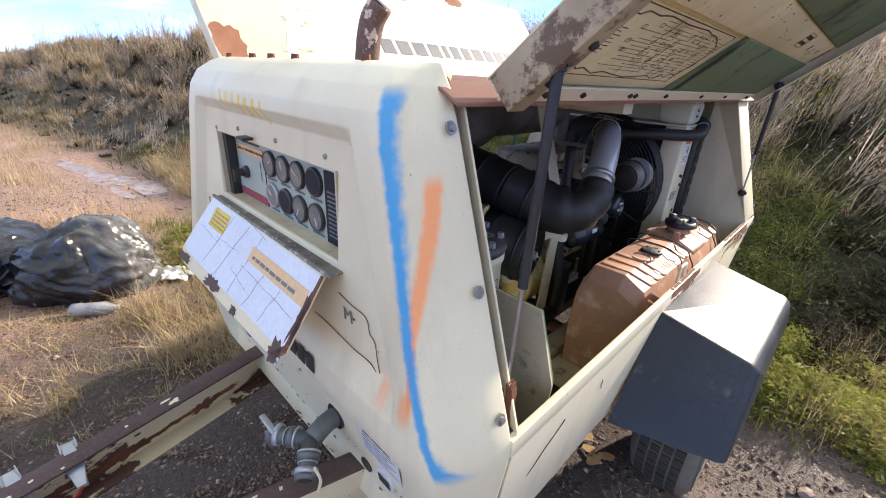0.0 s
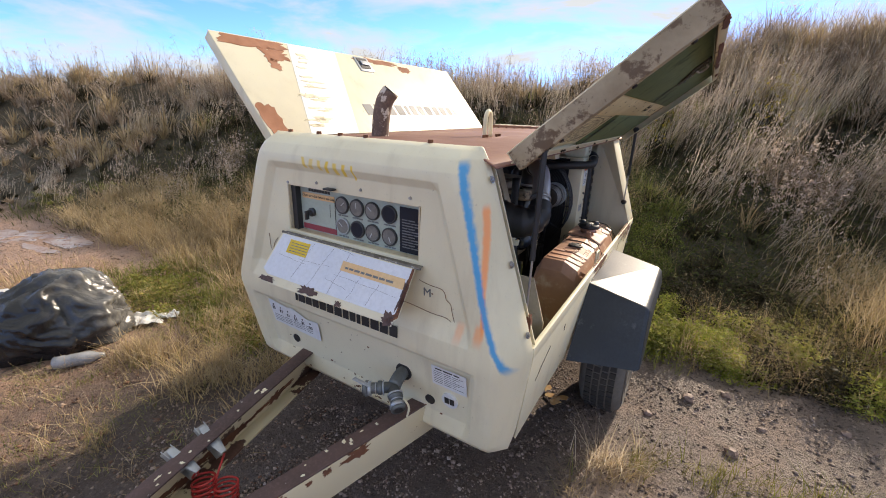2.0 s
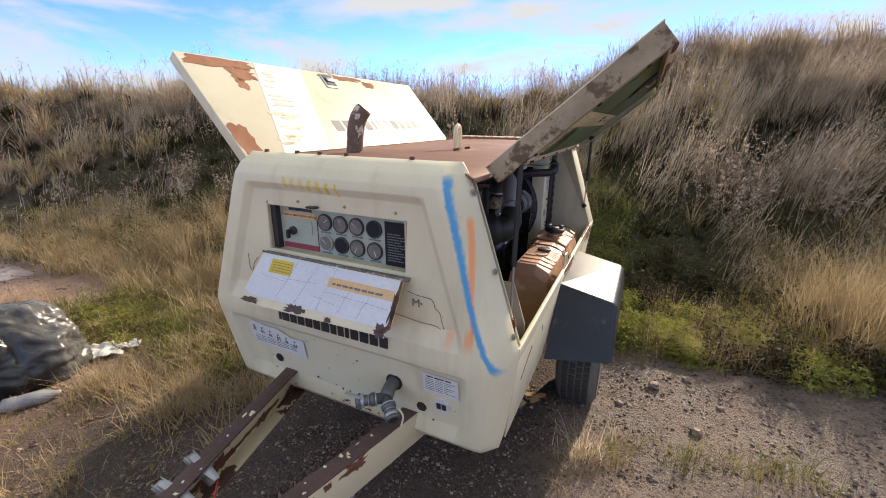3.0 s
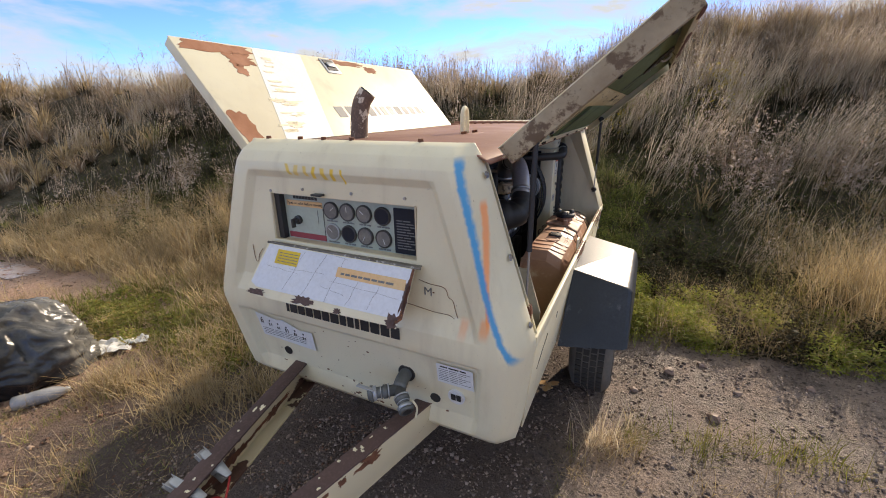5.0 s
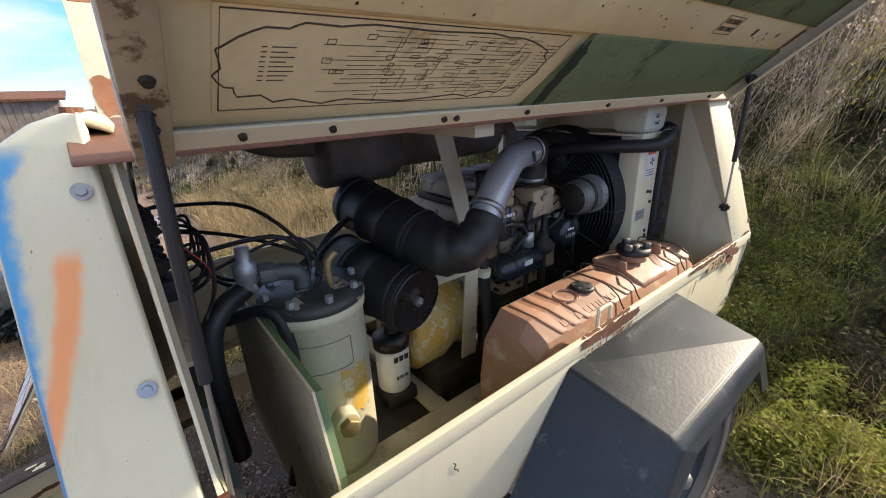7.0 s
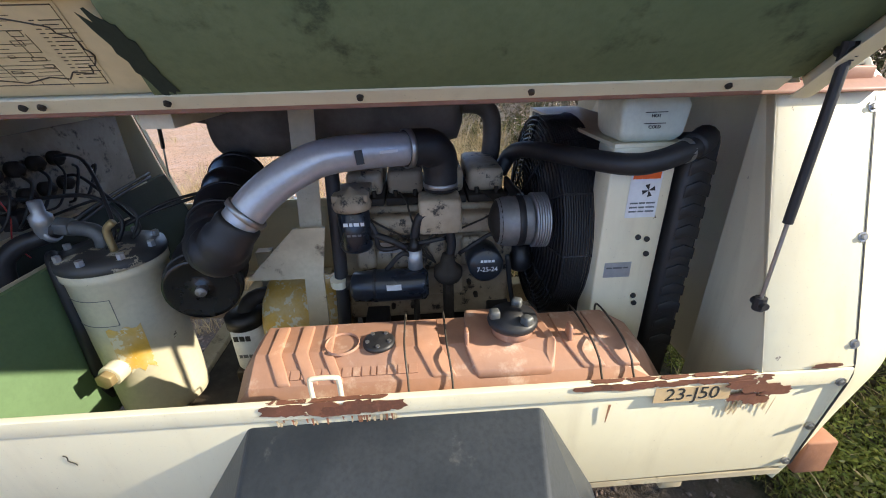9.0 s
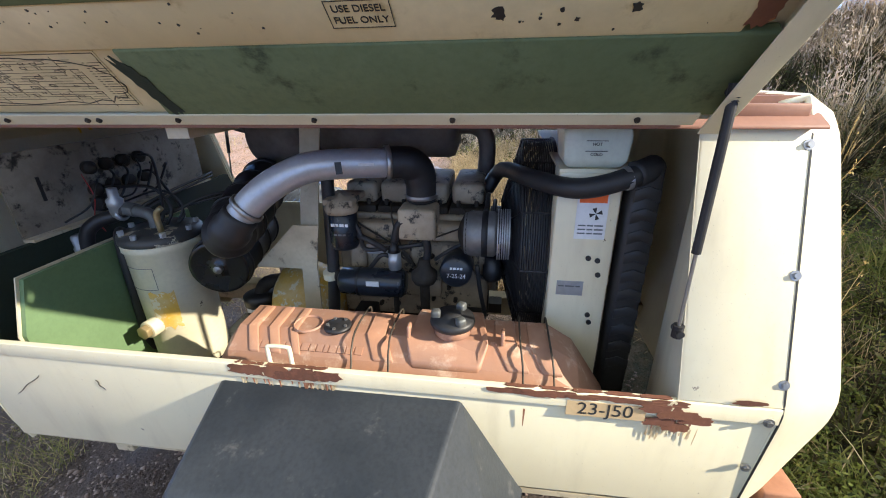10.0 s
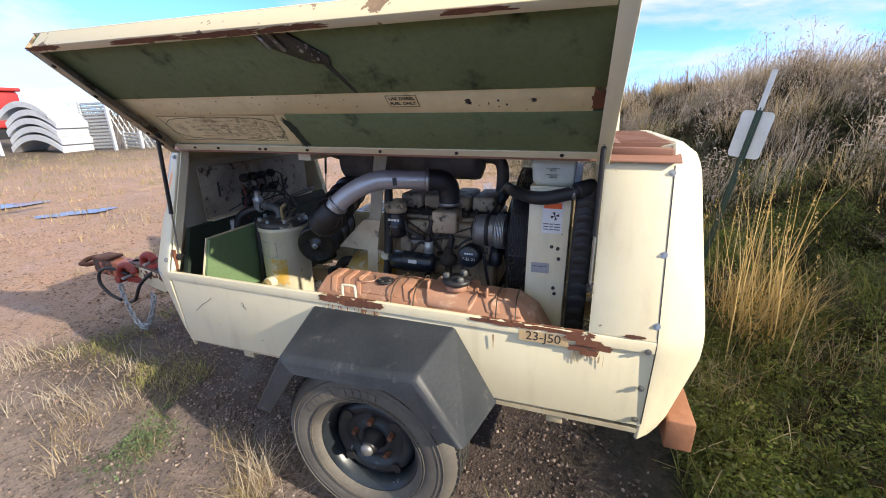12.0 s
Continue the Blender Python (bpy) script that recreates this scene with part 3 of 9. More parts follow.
# roof: one crowned sheet of faded rust-red steel, with bolts along the front
bm = bmesh.new()
ridge = [(-0.43, 1.180), (-0.40, 1.196), (-0.36, 1.203), (0.0, 1.212), (0.36, 1.203), (0.40, 1.196), (0.43, 1.180)]
add_prism(bm, [(x, 0.135, z) for x, z in ridge] + [(x, 0.135, z - 0.006) for x, z in ridge[::-1]], (0, 1.765, 0))
roof = tpart("roof", bm, M["roof"], "faded rust-red steel roof sheet", bevel=0.002)
for k, x in enumerate((-0.30, -0.17, -0.08, 0.02, 0.24)):
    tpart("roof_bolt", cyl((x, 0.137, 1.216), (x, 0.137, 1.232), 0.009, 0.007, 8), M["rust"])
# rear roof grille of slats over the radiator outlet
tpart("rear_vent_frame", box((-0.385, 1.735, 1.212), (0.385, 1.75, 1.222)), M["roof"])
for k in range(14):
    x = -0.36 + k * 0.054
    tpart("vent_slat", box((x, 1.75, 1.206), (x + 0.012, 1.90, 1.222)), M["roof"])

# lower side panels with a rolled belt edge, both sides; and the fixed upper panels at the rear
for sx in (-1, 1):
    w0, w1 = half_width(0.70), half_width(0.43)
    bm = prism([(sx * w0, 0.16, 0.712), (sx * (w0 - 0.004), 1.885, 0.712), (sx * w1, 1.885, 0.432), (sx * w1, 0.16, 0.405)], (-sx * 0.004, 0, 0))
    tpart("lower_side_panel", bm, M["cream"], "cream lower side panel with rust along its top edge" if sx > 0 else "", bevel=0.001)
    bm = bmesh.new()
    add_prism(bm, [(sx * (w0 + 0.0008), 0.15, 0.690), (sx * (w0 + 0.0004), 0.15, 0.7225), (sx * (w0 - 0.012), 0.15, 0.7245), (sx * (w0 - 0.012), 0.15, 0.690)], (0, 1.735, 0))
    tpart("belt_rail", bm, M["cream"], bevel=0.0012)
    a, b = half_width(1.185), half_width(0.725)
    bm = prism([(sx * a, 1.715, 1.19), (sx * a, 1.89, 1.19), (sx * b, 1.89, 0.725), (sx * b, 1.715, 0.725)], (-sx * 0.004, 0, 0))
    tpart("rear_side_panel", bm, M["cream"], "cream fixed panel beside the rear cap", bevel=0.001)
    # return of that panel into the compartment
    bm = prism([(sx * a, 1.715, 1.19), (sx * b, 1.715, 0.725), (sx * (w0 - 0.012), 1.715, 0.70), (sx * (w1 - 0.012), 1.715, 0.44), (sx * 0.325, 1.765, 0.44), (sx * 0.325, 1.765, 1.19)], (0, 0.004, 0))
    tpart("rear_jamb", bm, M["cream"])
    # front jamb
    bm = prism([(sx * a, 0.165, 1.19), (sx * b, 0.165, 0.725), (sx * (b - 0.03), 0.172, 0.725), (sx * (a - 0.03), 0.172, 1.19)], (0, 0.004, 0))
    tpart("front_jamb", bm, M["cream"])
    # seam before the rear cap
    line = [(half_width(z) + 0.0006, z) for z in (1.185, 1.15, 0.94, 0.735, 0.71, 0.69, 0.56, 0.44)]
    bm = bmesh.new()
    add_prism(bm, [(sx * x, 1.8845, z) for x, z in line] + [(sx * (x - 0.004), 1.8845, z) for x, z in line[::-1]], (0, 0.0028, 0))
    tpart("seam_gap", bm, M["ink"])
    tpart("vent_side", box((sx * 0.384, 1.722, 1.190), (sx * 0.4065, 1.880, 1.212)), M["roof"], bevel=0.003)
    # bolts along both end caps
    for z in (1.15, 0.945, 0.765):
        for y in (0.135, 1.882):
            x = half_width(z)
            d = Vector((sx, 0, 0.33)).normalized()
            p = Vector((sx * x, y, z)) - d * 0.002
            bm = cyl(p, p + d * 0.003, 0.009, seg=16)
            add_cyl(bm, p + d * 0.003, p + d * 0.007, 0.0055, 0.005, 6)
            tpart("bolt", bm, M["steel"])
    for z in (0.695, 0.57, 0.455):
        x = half_width(z)
        p = Vector((sx * x, 1.868, z))
        bm = cyl(p, p + Vector((sx * 0.003, 0, 0)), 0.009, seg=16)
        add_cyl(bm, p, p + Vector((sx * 0.007, 0, 0)), 0.0055, 0.005, 6)
        tpart("bolt", bm, M["steel"])

# rust along the belt edge and on the rear panel
rr = random.Random(77)
spots = [(0.87 + 0.19 * k / 7, 0.706 + 0.008 * rr.random(), 0.05 + 0.03 * rr.random(), 0.022 + 0.016 * rr.random()) for k in range(8)]
spots += [(1.40 + 0.30 * k / 8, 0.716 + 0.004 * rr.random(), 0.055 + 0.02 * rr.random(), 0.011 + 0.006 * rr.random()) for k in range(9)]
spots += [(1.69 + 0.03 * (k % 3), 0.706 - 0.011 * k, 0.085 - 0.008 * k, 0.022) for k in range(5)]
spots += [(1.83, 0.733, 0.06, 0.012)]
for k, (y, z, w, h) in enumerate(spots):
    x = half_width(z) + (0.0016 if z > 0.688 else -0.0010) + 0.00012 * k
    tpart("rust_patch", ragged((x, y, z), (0, 1, 0), (0, 0, 1), w, h, (0.0008, 0, 0), 10 + k, 0.28, 22), M["rust_edge"] if k % 3 else M["rust"], "" if k else "flaking rust patch")
M["rust_run"] = surface("thin_rust_run", (0.64, 0.50, 0.31), (0.56, 0.40, 0.22), 0.6, scale=30, fine=120, speck=(0.68, 0.60, 0.43), amount=0.44, soft=0.1)
for k in range(26):
    rr = random.Random(520 + k)
    y, z = (0.85 + 0.22 * rr.random(), 0.684 - 0.012 * rr.random()) if k < 14 else (1.66 + 0.12 * rr.random(), 0.650 - 0.012 * rr.random())
    lean = half_width(z) - half_width(z - 0.05)
    tall = 0.014 + 0.045 * rr.random() ** 1.5
    tpart("rust_run", ragged((half_width(z) - 0.0011, y, z), (0, 1, 0), Vector((lean, 0, 0.05)).normalized(), 0.002 + 0.006 * rr.random() ** 2, tall, (0.0006, 0, 0), 560 + k, 0.5, 18), M["rust_run"])
for k, y in enumerate((0.88, 0.93, 0.98, 1.03, 1.44, 1.50, 1.56, 1.62, 1.68)):
    tpart("rust_patch", ragged((0.561, y, 0.7238), (0, 1, 0), (1, 0, 0), 0.065, 0.011, (0, 0, 0.0010 + 0.0002 * k), 30 + k, 0.4, 18), M["rust_edge"])
for k in range(30):
    rr = random.Random(720 + k)
    y = 0.86 + 0.22 * rr.random() if k < 15 else 1.66 + 0.10 * rr.random() if k < 24 else 1.42 + 0.4 * rr.random()
    if 1.50 < y < 1.68:
        continue
    z1 = 0.692 if k < 15 else 0.672
    ln_ = 0.008 + 0.045 * rr.random() ** 2
    tpart("rust_drip", prism([(half_width(z1) - 0.0008, y - 0.0022, z1), (half_width(z1) - 0.0008, y + 0.0022, z1), (half_width(z1 - ln_) - 0.0008, y + 0.0006, z1 - ln_), (half_width(z1 - ln_) - 0.0008, y - 0.0006, z1 - ln_)], (0.0012, 0, 0)), M["rust_light"])
for y0, z0, y1, z1 in ((0.339, 0.632, 0.239, 0.562), (0.492, 0.636, 0.502, 0.606)):
    line = [(half_width(z0 + (z1 - z0) * t) + 0.0002, y0 + (y1 - y0) * t + 0.003 * math.sin(9 * t), z0 + (z1 - z0) * t) for t in [k / 8 for k in range(9)]]
    tpart("scratch", tube(line, 0.0009, 5, 1), M["engine_d"])
label = tpart("unit_number_label", box((0.5660, 1.525, 0.672), (0.5682, 1.665, 0.706)), M["tag"], "beige stick-on label with a unit number")
writing("23-J50", 0.039, (0.5684, 1.594, 0.689), (0, 1, 0), (0, 0, 1), M["ink"], label, depth=0.0004).matrix_parent_inverse = Matrix.Translation((0, 0, 0))

# chassis: two rails, cross members, added dark floor plate, tray under the tank, rear bumper beam
for sx in (-1, 1):
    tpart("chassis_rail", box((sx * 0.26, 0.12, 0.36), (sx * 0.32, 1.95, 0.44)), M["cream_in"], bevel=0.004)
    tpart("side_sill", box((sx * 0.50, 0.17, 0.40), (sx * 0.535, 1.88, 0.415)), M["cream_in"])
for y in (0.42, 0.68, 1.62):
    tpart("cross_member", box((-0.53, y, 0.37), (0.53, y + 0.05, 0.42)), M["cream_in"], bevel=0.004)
# dark plate added to give the shade of the open floor
tpart("added_floor_plate", box((-0.50, 0.44, 0.395), (0.50, 0.90, 0.40)), M["engine_d"], "added dark plate closing the open floor")
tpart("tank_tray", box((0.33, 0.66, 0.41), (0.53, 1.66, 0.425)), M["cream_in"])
tpart("rear_beam", box((-0.50, 1.965, 0.34), (0.50, 2.04, 0.44)), M["rust_light"], "rusty red rear cross beam", bevel=0.005)
for sx in (-1, 1):
    tpart("beam_hanger", box((sx * 0.27, 1.90, 0.36), (sx * 0.31, 1.97, 0.44)), M["rust"])

# engine bay walls: firewall box behind the gauges, front lining in foam darkened for the bay's shade
tpart("gauge_box", prism([(-0.33, 0.165, 0.885), (0.36, 0.165, 0.885), (0.36, 0.165, 1.10), (-0.33, 0.165, 1.10)], (0, 0.004, 0)), M["sooty"], "soiled grey-cream rear cover of the gauge box")
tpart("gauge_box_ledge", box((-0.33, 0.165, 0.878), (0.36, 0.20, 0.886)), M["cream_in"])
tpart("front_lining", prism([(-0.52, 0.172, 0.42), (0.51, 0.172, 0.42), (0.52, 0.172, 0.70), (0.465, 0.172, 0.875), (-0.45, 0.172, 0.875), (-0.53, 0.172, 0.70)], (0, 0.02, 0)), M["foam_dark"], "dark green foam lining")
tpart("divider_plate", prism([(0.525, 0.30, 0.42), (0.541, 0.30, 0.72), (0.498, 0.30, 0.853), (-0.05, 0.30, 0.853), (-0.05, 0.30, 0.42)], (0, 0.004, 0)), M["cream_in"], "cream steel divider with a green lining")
tpart("divider_lining", prism([(0.519, 0.3045, 0.43), (0.535, 0.3045, 0.72), (0.493, 0.3045, 0.847), (-0.04, 0.3045, 0.847), (-0.04, 0.3045, 0.43)], (0, 0.012, 0)), M["green"], "faded green lining")
tpart("roof_beam", box((-0.40, 0.70, 1.15), (0.40, 0.75, 1.195)), M["cream_in"])
tpart("rust_patch", ragged((0.540, 0.1645, 0.765), (0, 0, 1), (1, 0, -0.35), 0.09, 0.016, (0, 0.012, 0), 41, 0.4, 40), M["rust_edge"], "rusty jamb corner")


def hoop_profile(sx, y0, y1, hinge, tip, name, label, fold=0.034, lip=0.024):
    """A raised side door: outer sheet with folded flanges all round."""
    hx, hz = hinge
    tx, tz = tip
    u = Vector((tx - hx, 0, tz - hz))
    length = u.length
    u.normalize()
    v = Vector((0, 1, 0))
    n = Vector((-u.z, 0, u.x)) if sx > 0 else Vector((u.z, 0, -u.x))   # outwards: up
    o = Vector((hx, 0, hz))
    P = lambda a, y, c: o + u * a + v * y + n * c  # noqa: E731
    door = tpart(name, prism([P(0, y0, 0), P(length, y0, 0), P(length, y1, 0), P(0, y1, 0)], n * 0.003), M["cream"], label, bevel=0.001)
    for k, edge in enumerate(door_edges(o, u, v, n, length, y0, y1, fold, lip)):
        tpart("door_flange", edge, M["grimy_edge"] if sx > 0 and k == 0 else M["cream_worn"] if sx > 0 and k == 3 else M["cream"], parent=door, bevel=0.002)
    return door, o, u, v, n, length


def door_edges(o, u, v, n, length, y0, y1, fold, lip):
    """The folded edges: an L on both sides and along the free end, a low lip at the hinge."""
    P = lambda a, y, c: o + u * a + v * y + n * c  # noqa: E731
    out = []
    for a0, b0, a1, b1 in ((0, y0, length, y0), (0, y1, length, y1)):
        w_ = 1 if b0 == y0 else -1
        ell = [(0, 0), (0, -fold), (lip, -fold), (lip, -fold + 0.003), (0.003, -fold + 0.003), (0.003, 0)]
        out.append(prism([P(0.004, b0 + w_ * dy, c) for dy, c in ell], u * (length - 0.008)))
    out.append(prism([P(0, y0 + 0.003, 0), P(0, y1 - 0.003, 0), P(0, y1 - 0.003, -0.020), P(0, y0 + 0.003, -0.020)], u * 0.003))
    out.append(prism([P(length - d_, y0 + lip + 0.002, c) for d_, c in ((0, 0), (0, -fold), (0.022, -fold), (0.022, -fold + 0.003), (0.003, -fold + 0.003), (0.003, 0))], v * (y1 - y0 - 2 * lip - 0.004)))
    return out


# right door: seen from inside
door_r, o, u, v, n, L = hoop_profile(1, 0.185, 1.722, (0.433, 1.207), (0.803, 1.523), "side_door", "raised cream side door lined with dark green foam", 0.050, 0.034)


def on_door(a, y, c):
    return o + u * a + v * y + n * c


def door_quad(corners, c0, c1):
    return prism([on_door(a, y, c0) for a, y in corners], n * (c1 - c0))


Y0, Y1 = 0.192, 1.714
tpart("hinge_strip", door_quad(((-0.010, 0.20), (0.018, 0.20), (0.018, 1.69), (-0.010, 1.69)), -0.0240, -0.0205), M["cream"], parent=door_r)
tpart("lining_panel", door_quad(((0.010, Y0), (0.172, Y0), (0.172, 0.80), (0.010, 0.765)), -0.0095, -0.004), M["door_in"], "stained cream inner panel", parent=door_r)
tpart("foam_strip", door_quad(((0.010, 0.765), (0.172, 0.80), (0.172, Y1), (0.010, Y1)), -0.020, -0.002), M["foam"], "dark green foam strip", parent=door_r, bevel=0.004)
tpart("stiffening_rib", door_quad(((0.170, Y0), (0.252, Y0), (0.252, 1.668), (0.170, 1.668)), -0.0180, -0.002), M["door_in"], "cream pressed rib with worn screw holes", parent=door_r, bevel=0.004)
tpart("foam_panel", door_quad(((0.252, Y0), (L - 0.006, Y0), (L - 0.006, Y1), (0.252, Y1)), -0.022, -0.002), M["foam"], "dark green foam panel", parent=door_r, bevel=0.004)
for y0, y1, seed in ((0.765, 0.80, 5), (1.665, 1.690, 6)):
    tpart("oil_stain", ragged(on_door(0.09 if seed == 5 else 0.21, (y0 + y1) / 2 + (0.01 if seed == 5 else 0.0), -0.0208 if seed == 5 else -0.0186), u, v, 0.16 if seed == 5 else 0.07, 0.035, n * -0.0006, seed, 0.35, 30), M["foam_dark"] if seed == 5 else M["rust"], parent=door_r)
tpart("wiring_diagram", door_quad(((0.030, 0.262), (0.163, 0.262), (0.163, 0.755), (0.030, 0.722)), -0.0108, -0.0098), M["door_in"], "stained wiring diagram sheet", parent=door_r)
rnd = random.Random(5)
bm = bmesh.new()
SK = 0.25                                    # the sheet's end follows the slanted joint


def sheet(a, y):
    """A place on the wiring sheet, for ruled lines."""
    return on_door(a, y + SK * (a - 0.03) * (y - 0.262) / 0.47, -0.0109)


def rule(a0, y0, a1, y1, w=0.0006):
    d = Vector((a1 - a0, y1 - y0))
    q = Vector((-d.y, d.x)).normalized() * w / 2
    add_prism(bm, [sheet(a0 + q.x, y0 + q.y), sheet(a1 + q.x, y1 + q.y), sheet(a1 - q.x, y1 - q.y), sheet(a0 - q.x, y0 - q.y)], n * -0.0004)


for k in range(15):                          # long bus lines with taps
    a = 0.050 + 0.0068 * k + 0.0015 * rnd.random()
    y = 0.36 + 0.08 * rnd.random()
    while y < 0.66:
        y2 = min(y + 0.03 + 0.11 * rnd.random(), 0.67)
        rule(a, y, a, y2)
        if rnd.random() < 0.75:
            rule(a, y2, a + (0.006 + 0.03 * rnd.random()) * rnd.choice((-1, 1)) * (0.055 < a < 0.13), y2)
        y = y2 + 0.004 + 0.03 * rnd.random()
for k in range(44):                          # small symbols
    a, y = 0.052 + 0.09 * rnd.random(), 0.36 + 0.30 * rnd.random()
    w_, h_ = 0.004 + 0.004 * rnd.random(), 0.006 + 0.01 * rnd.random()
    for q in ((a, y, a + w_, y), (a + w_, y, a + w_, y + h_), (a + w_, y + h_, a, y + h_), (a, y + h_, a, y)):
        rule(*q)
for k in range(16):                          # parts lists at both ends
    for y, w_ in ((0.695, 0.030), (0.312, 0.028)):
        if y > 0.5 or 4 < k < 13:
            rule(0.046 + 0.0062 * k, y, 0.046 + 0.0062 * k, y + w_ * (0.5 + 0.5 * rnd.random()), 0.0011)
            rule(0.046 + 0.0062 * k, y - 0.009, 0.046 + 0.0062 * k, y - 0.004, 0.0011)
tpart("printed_diagram", bm, M["sheet_ink"], parent=door_r)
loop = []
for k in range(40):                          # peeling edge of the laminated sheet
    t = 2 * math.pi * k / 40
    loop.append(on_door(0.096 + 0.056 * abs(math.sin(t)) ** 0.7 * math.copysign(1, math.sin(t)) + 0.004 * math.sin(3.1 * k), 0.50 + 0.235 * abs(math.cos(t)) ** 0.55 * math.copysign(1, math.cos(t)) + 0.005 * math.sin(2.3 * k), -0.0108))
tpart("peeled_edge", tube([*loop, loop[0]], 0.0011, 5, 2), M["sheet_ink"], "darkened peeling edge of the sheet", parent=door_r)
edge = [on_door(a, y, -0.0109) for a, y in ((0.034, 0.268), (0.159, 0.268), (0.159, 0.750), (0.034, 0.718), (0.034, 0.268))]
tpart("diagram_border", tube(edge, 0.0009, 4, 1), M["sheet_ink"], parent=door_r)
plate = tpart("fuel_notice", door_quad(((0.198, 1.160), (0.240, 1.160), (0.240, 1.245), (0.198, 1.245)), -0.0194, -0.0181), M["door_in"], "cream notice with black capitals and border", parent=door_r)
for text, a in (("USE DIESEL", 0.2275), ("FUEL ONLY", 0.2105)):
    writing(text, 0.0142, on_door(a, 1.2025, -0.0197), v, u, M["ink"], plate)
bm = bmesh.new()
for a0, y0, a1, y1 in ((0.1985, 1.1605, 0.1995, 1.2445), (0.2385, 1.1605, 0.2395, 1.2445), (0.1985, 1.1605, 0.2395, 1.1615), (0.1985, 1.2435, 0.2395, 1.2445)):
    add_prism(bm, [on_door(a0, y0, -0.0195), on_door(a1, y0, -0.0195), on_door(a1, y1, -0.0195), on_door(a0, y1, -0.0195)], n * -0.0006)
tpart("notice_border", bm, M["ink"], parent=door_r)
rnd = random.Random(15)
for a, y, big in [(0.212, 1.375, 1.5), (0.207, 1.378, 1.0), (0.214, 1.45, 0.6), (0.200, 1.47, 0.55), (0.215, 1.535, 1.2)] + [(0.178 + 0.066 * rnd.random(), 0.3 + 1.34 * rnd.random(), 0.12 + 0.3 * rnd.random() ** 2) for _ in range(46)]:
    if 1.14 < y < 1.265:
        continue
    tpart("screw_hole", ragged(on_door(a, y, -0.0182), u, v, 0.013 * big, 0.013 * big, n * -0.0008, int(y * 1000), 0.5, 12), M["ink"], parent=door_r)
# latch let into the upper foam, with a torn slit below it
lat = tpart("latch_plate", prism([on_door(a, y, -0.0225) for a, y in ((0.470, 0.905), (0.470, 0.985), (0.375, 1.075), (0.352, 1.070), (0.362, 1.020), (0.418, 0.925))], n * -0.006), M["latch"], "dark greasy latch plate", parent=door_r, bevel=0.002)
tpart("latch_hook", tube([on_door(0.452, 0.935, -0.032), on_door(0.448, 0.948, -0.042), on_door(0.425, 0.955, -0.042), on_door(0.417, 0.948, -0.032)], 0.0045, 8, 4), M["steel"], "bright latch hook", parent=lat)
for a, y, r in ((0.462, 0.925, 0.006), (0.455, 0.97, 0.005), (0.40, 1.02, 0.005), (0.375, 1.05, 0.004)):
    tpart("latch_rivet", cyl(on_door(a, y, -0.028), on_door(a, y, -0.0325), r, seg=10), M["steel"], parent=lat)
tpart("latch_arm", prism([on_door(a, y, -0.030) for a, y in ((0.466, 0.955), (0.466, 0.968), (0.405, 0.985), (0.402, 0.972))], n * -0.004), M["hinge"], parent=lat)
tpart("foam_tear", prism([on_door(a, y, -0.0222) for a, y in ((0.365, 1.040), (0.360, 1.062), (0.258, 1.094), (0.254, 1.086))], n * -0.0006), M["ink"], parent=door_r)
for k, (a, y, w, h) in enumerate(((L - 0.010, 0.62, 0.016, 0.30), (L - 0.012, 0.86, 0.018, 0.26), (L - 0.010, 1.05, 0.016, 0.20), (L - 0.008, 1.45, 0.014, 0.16), (L - 0.008, 0.26, 0.018, 0.16))):
    tpart("rust_patch", ragged(on_door(a, y, -0.0503), u, v, w, h, n * -0.0012, 50 + k, 0.4), M["rust_edge"] if k else M["rust"], parent=door_r)
for k, y in enumerate((0.29, 0.40, 0.585, 0.61, 0.78, 1.05, 1.3, 1.6)):
    tpart("hinge_bolt", cyl(on_door(0.006, y, -0.0235), on_door(0.006, y, -0.0290), 0.0055, 0.0045, 8), M["engine_d"], parent=door_r)
for k, (a, y) in enumerate(((0.06, 0.203), (0.12, 0.205), (0.30, 0.204), (0.42, 0.206))):
    tpart("flange_bolt", cyl(on_door(a, y, -0.0500), on_door(a, y, -0.0540), 0.0065, 0.005, 8), M["engine_d"], parent=door_r)

# left door: seen from outside, with peeling white band, rust and a line of block marks
door_l, lo, lu, lv, ln, LL = hoop_profile(-1, 0.165, 1.80, (-0.437, 1.197), (-0.738, 1.549), "side_door", "raised cream side door with peeling white band and rust")


def on_left(a, y, c):
    return lo + lu * a + lv * y + ln * c


def left_flake(a, y, w, h, seed, material, label="", c=0.003, rough=0.3, name="rust_patch", lift=0.0012):
    return tpart(name, ragged(on_left(a, y, c), lv, lu, w, h, ln * lift, seed, rough), material, label, parent=door_l)


left_flake(LL - 0.03, 0.33, 0.34, 0.055, 61, M["rust_light"], "brown rusty corner where the paint has flaked")
left_flake(LL - 0.075, 0.40, 0.15, 0.085, 62, M["rust_light"], rough=0.5)
left_flake(LL - 0.13, 0.37, 0.06, 0.07, 63, M["rust_light"], rough=0.5)
left_flake(LL - 0.022, 1.07, 0.42, 0.04, 65, M["rust_light"], rough=0.6)
left_flake(LL - 0.05, 1.28, 0.12, 0.055, 66, M["rust_light"], rough=0.4)
left_flake(0.075, 0.21, 0.085, 0.15, 67, M["rust_light"], "bare rust-brown corner", rough=0.25)
tpart("white_band", prism([on_left(a, y, 0.0031) for a, y in ((0.0, 0.34), (0.0, 0.60), (LL - 0.004, 0.77), (LL - 0.004, 0.50))], ln * 0.001), M["white_paint"], "peeling white painted band", parent=door_l)
rnd = random.Random(8)
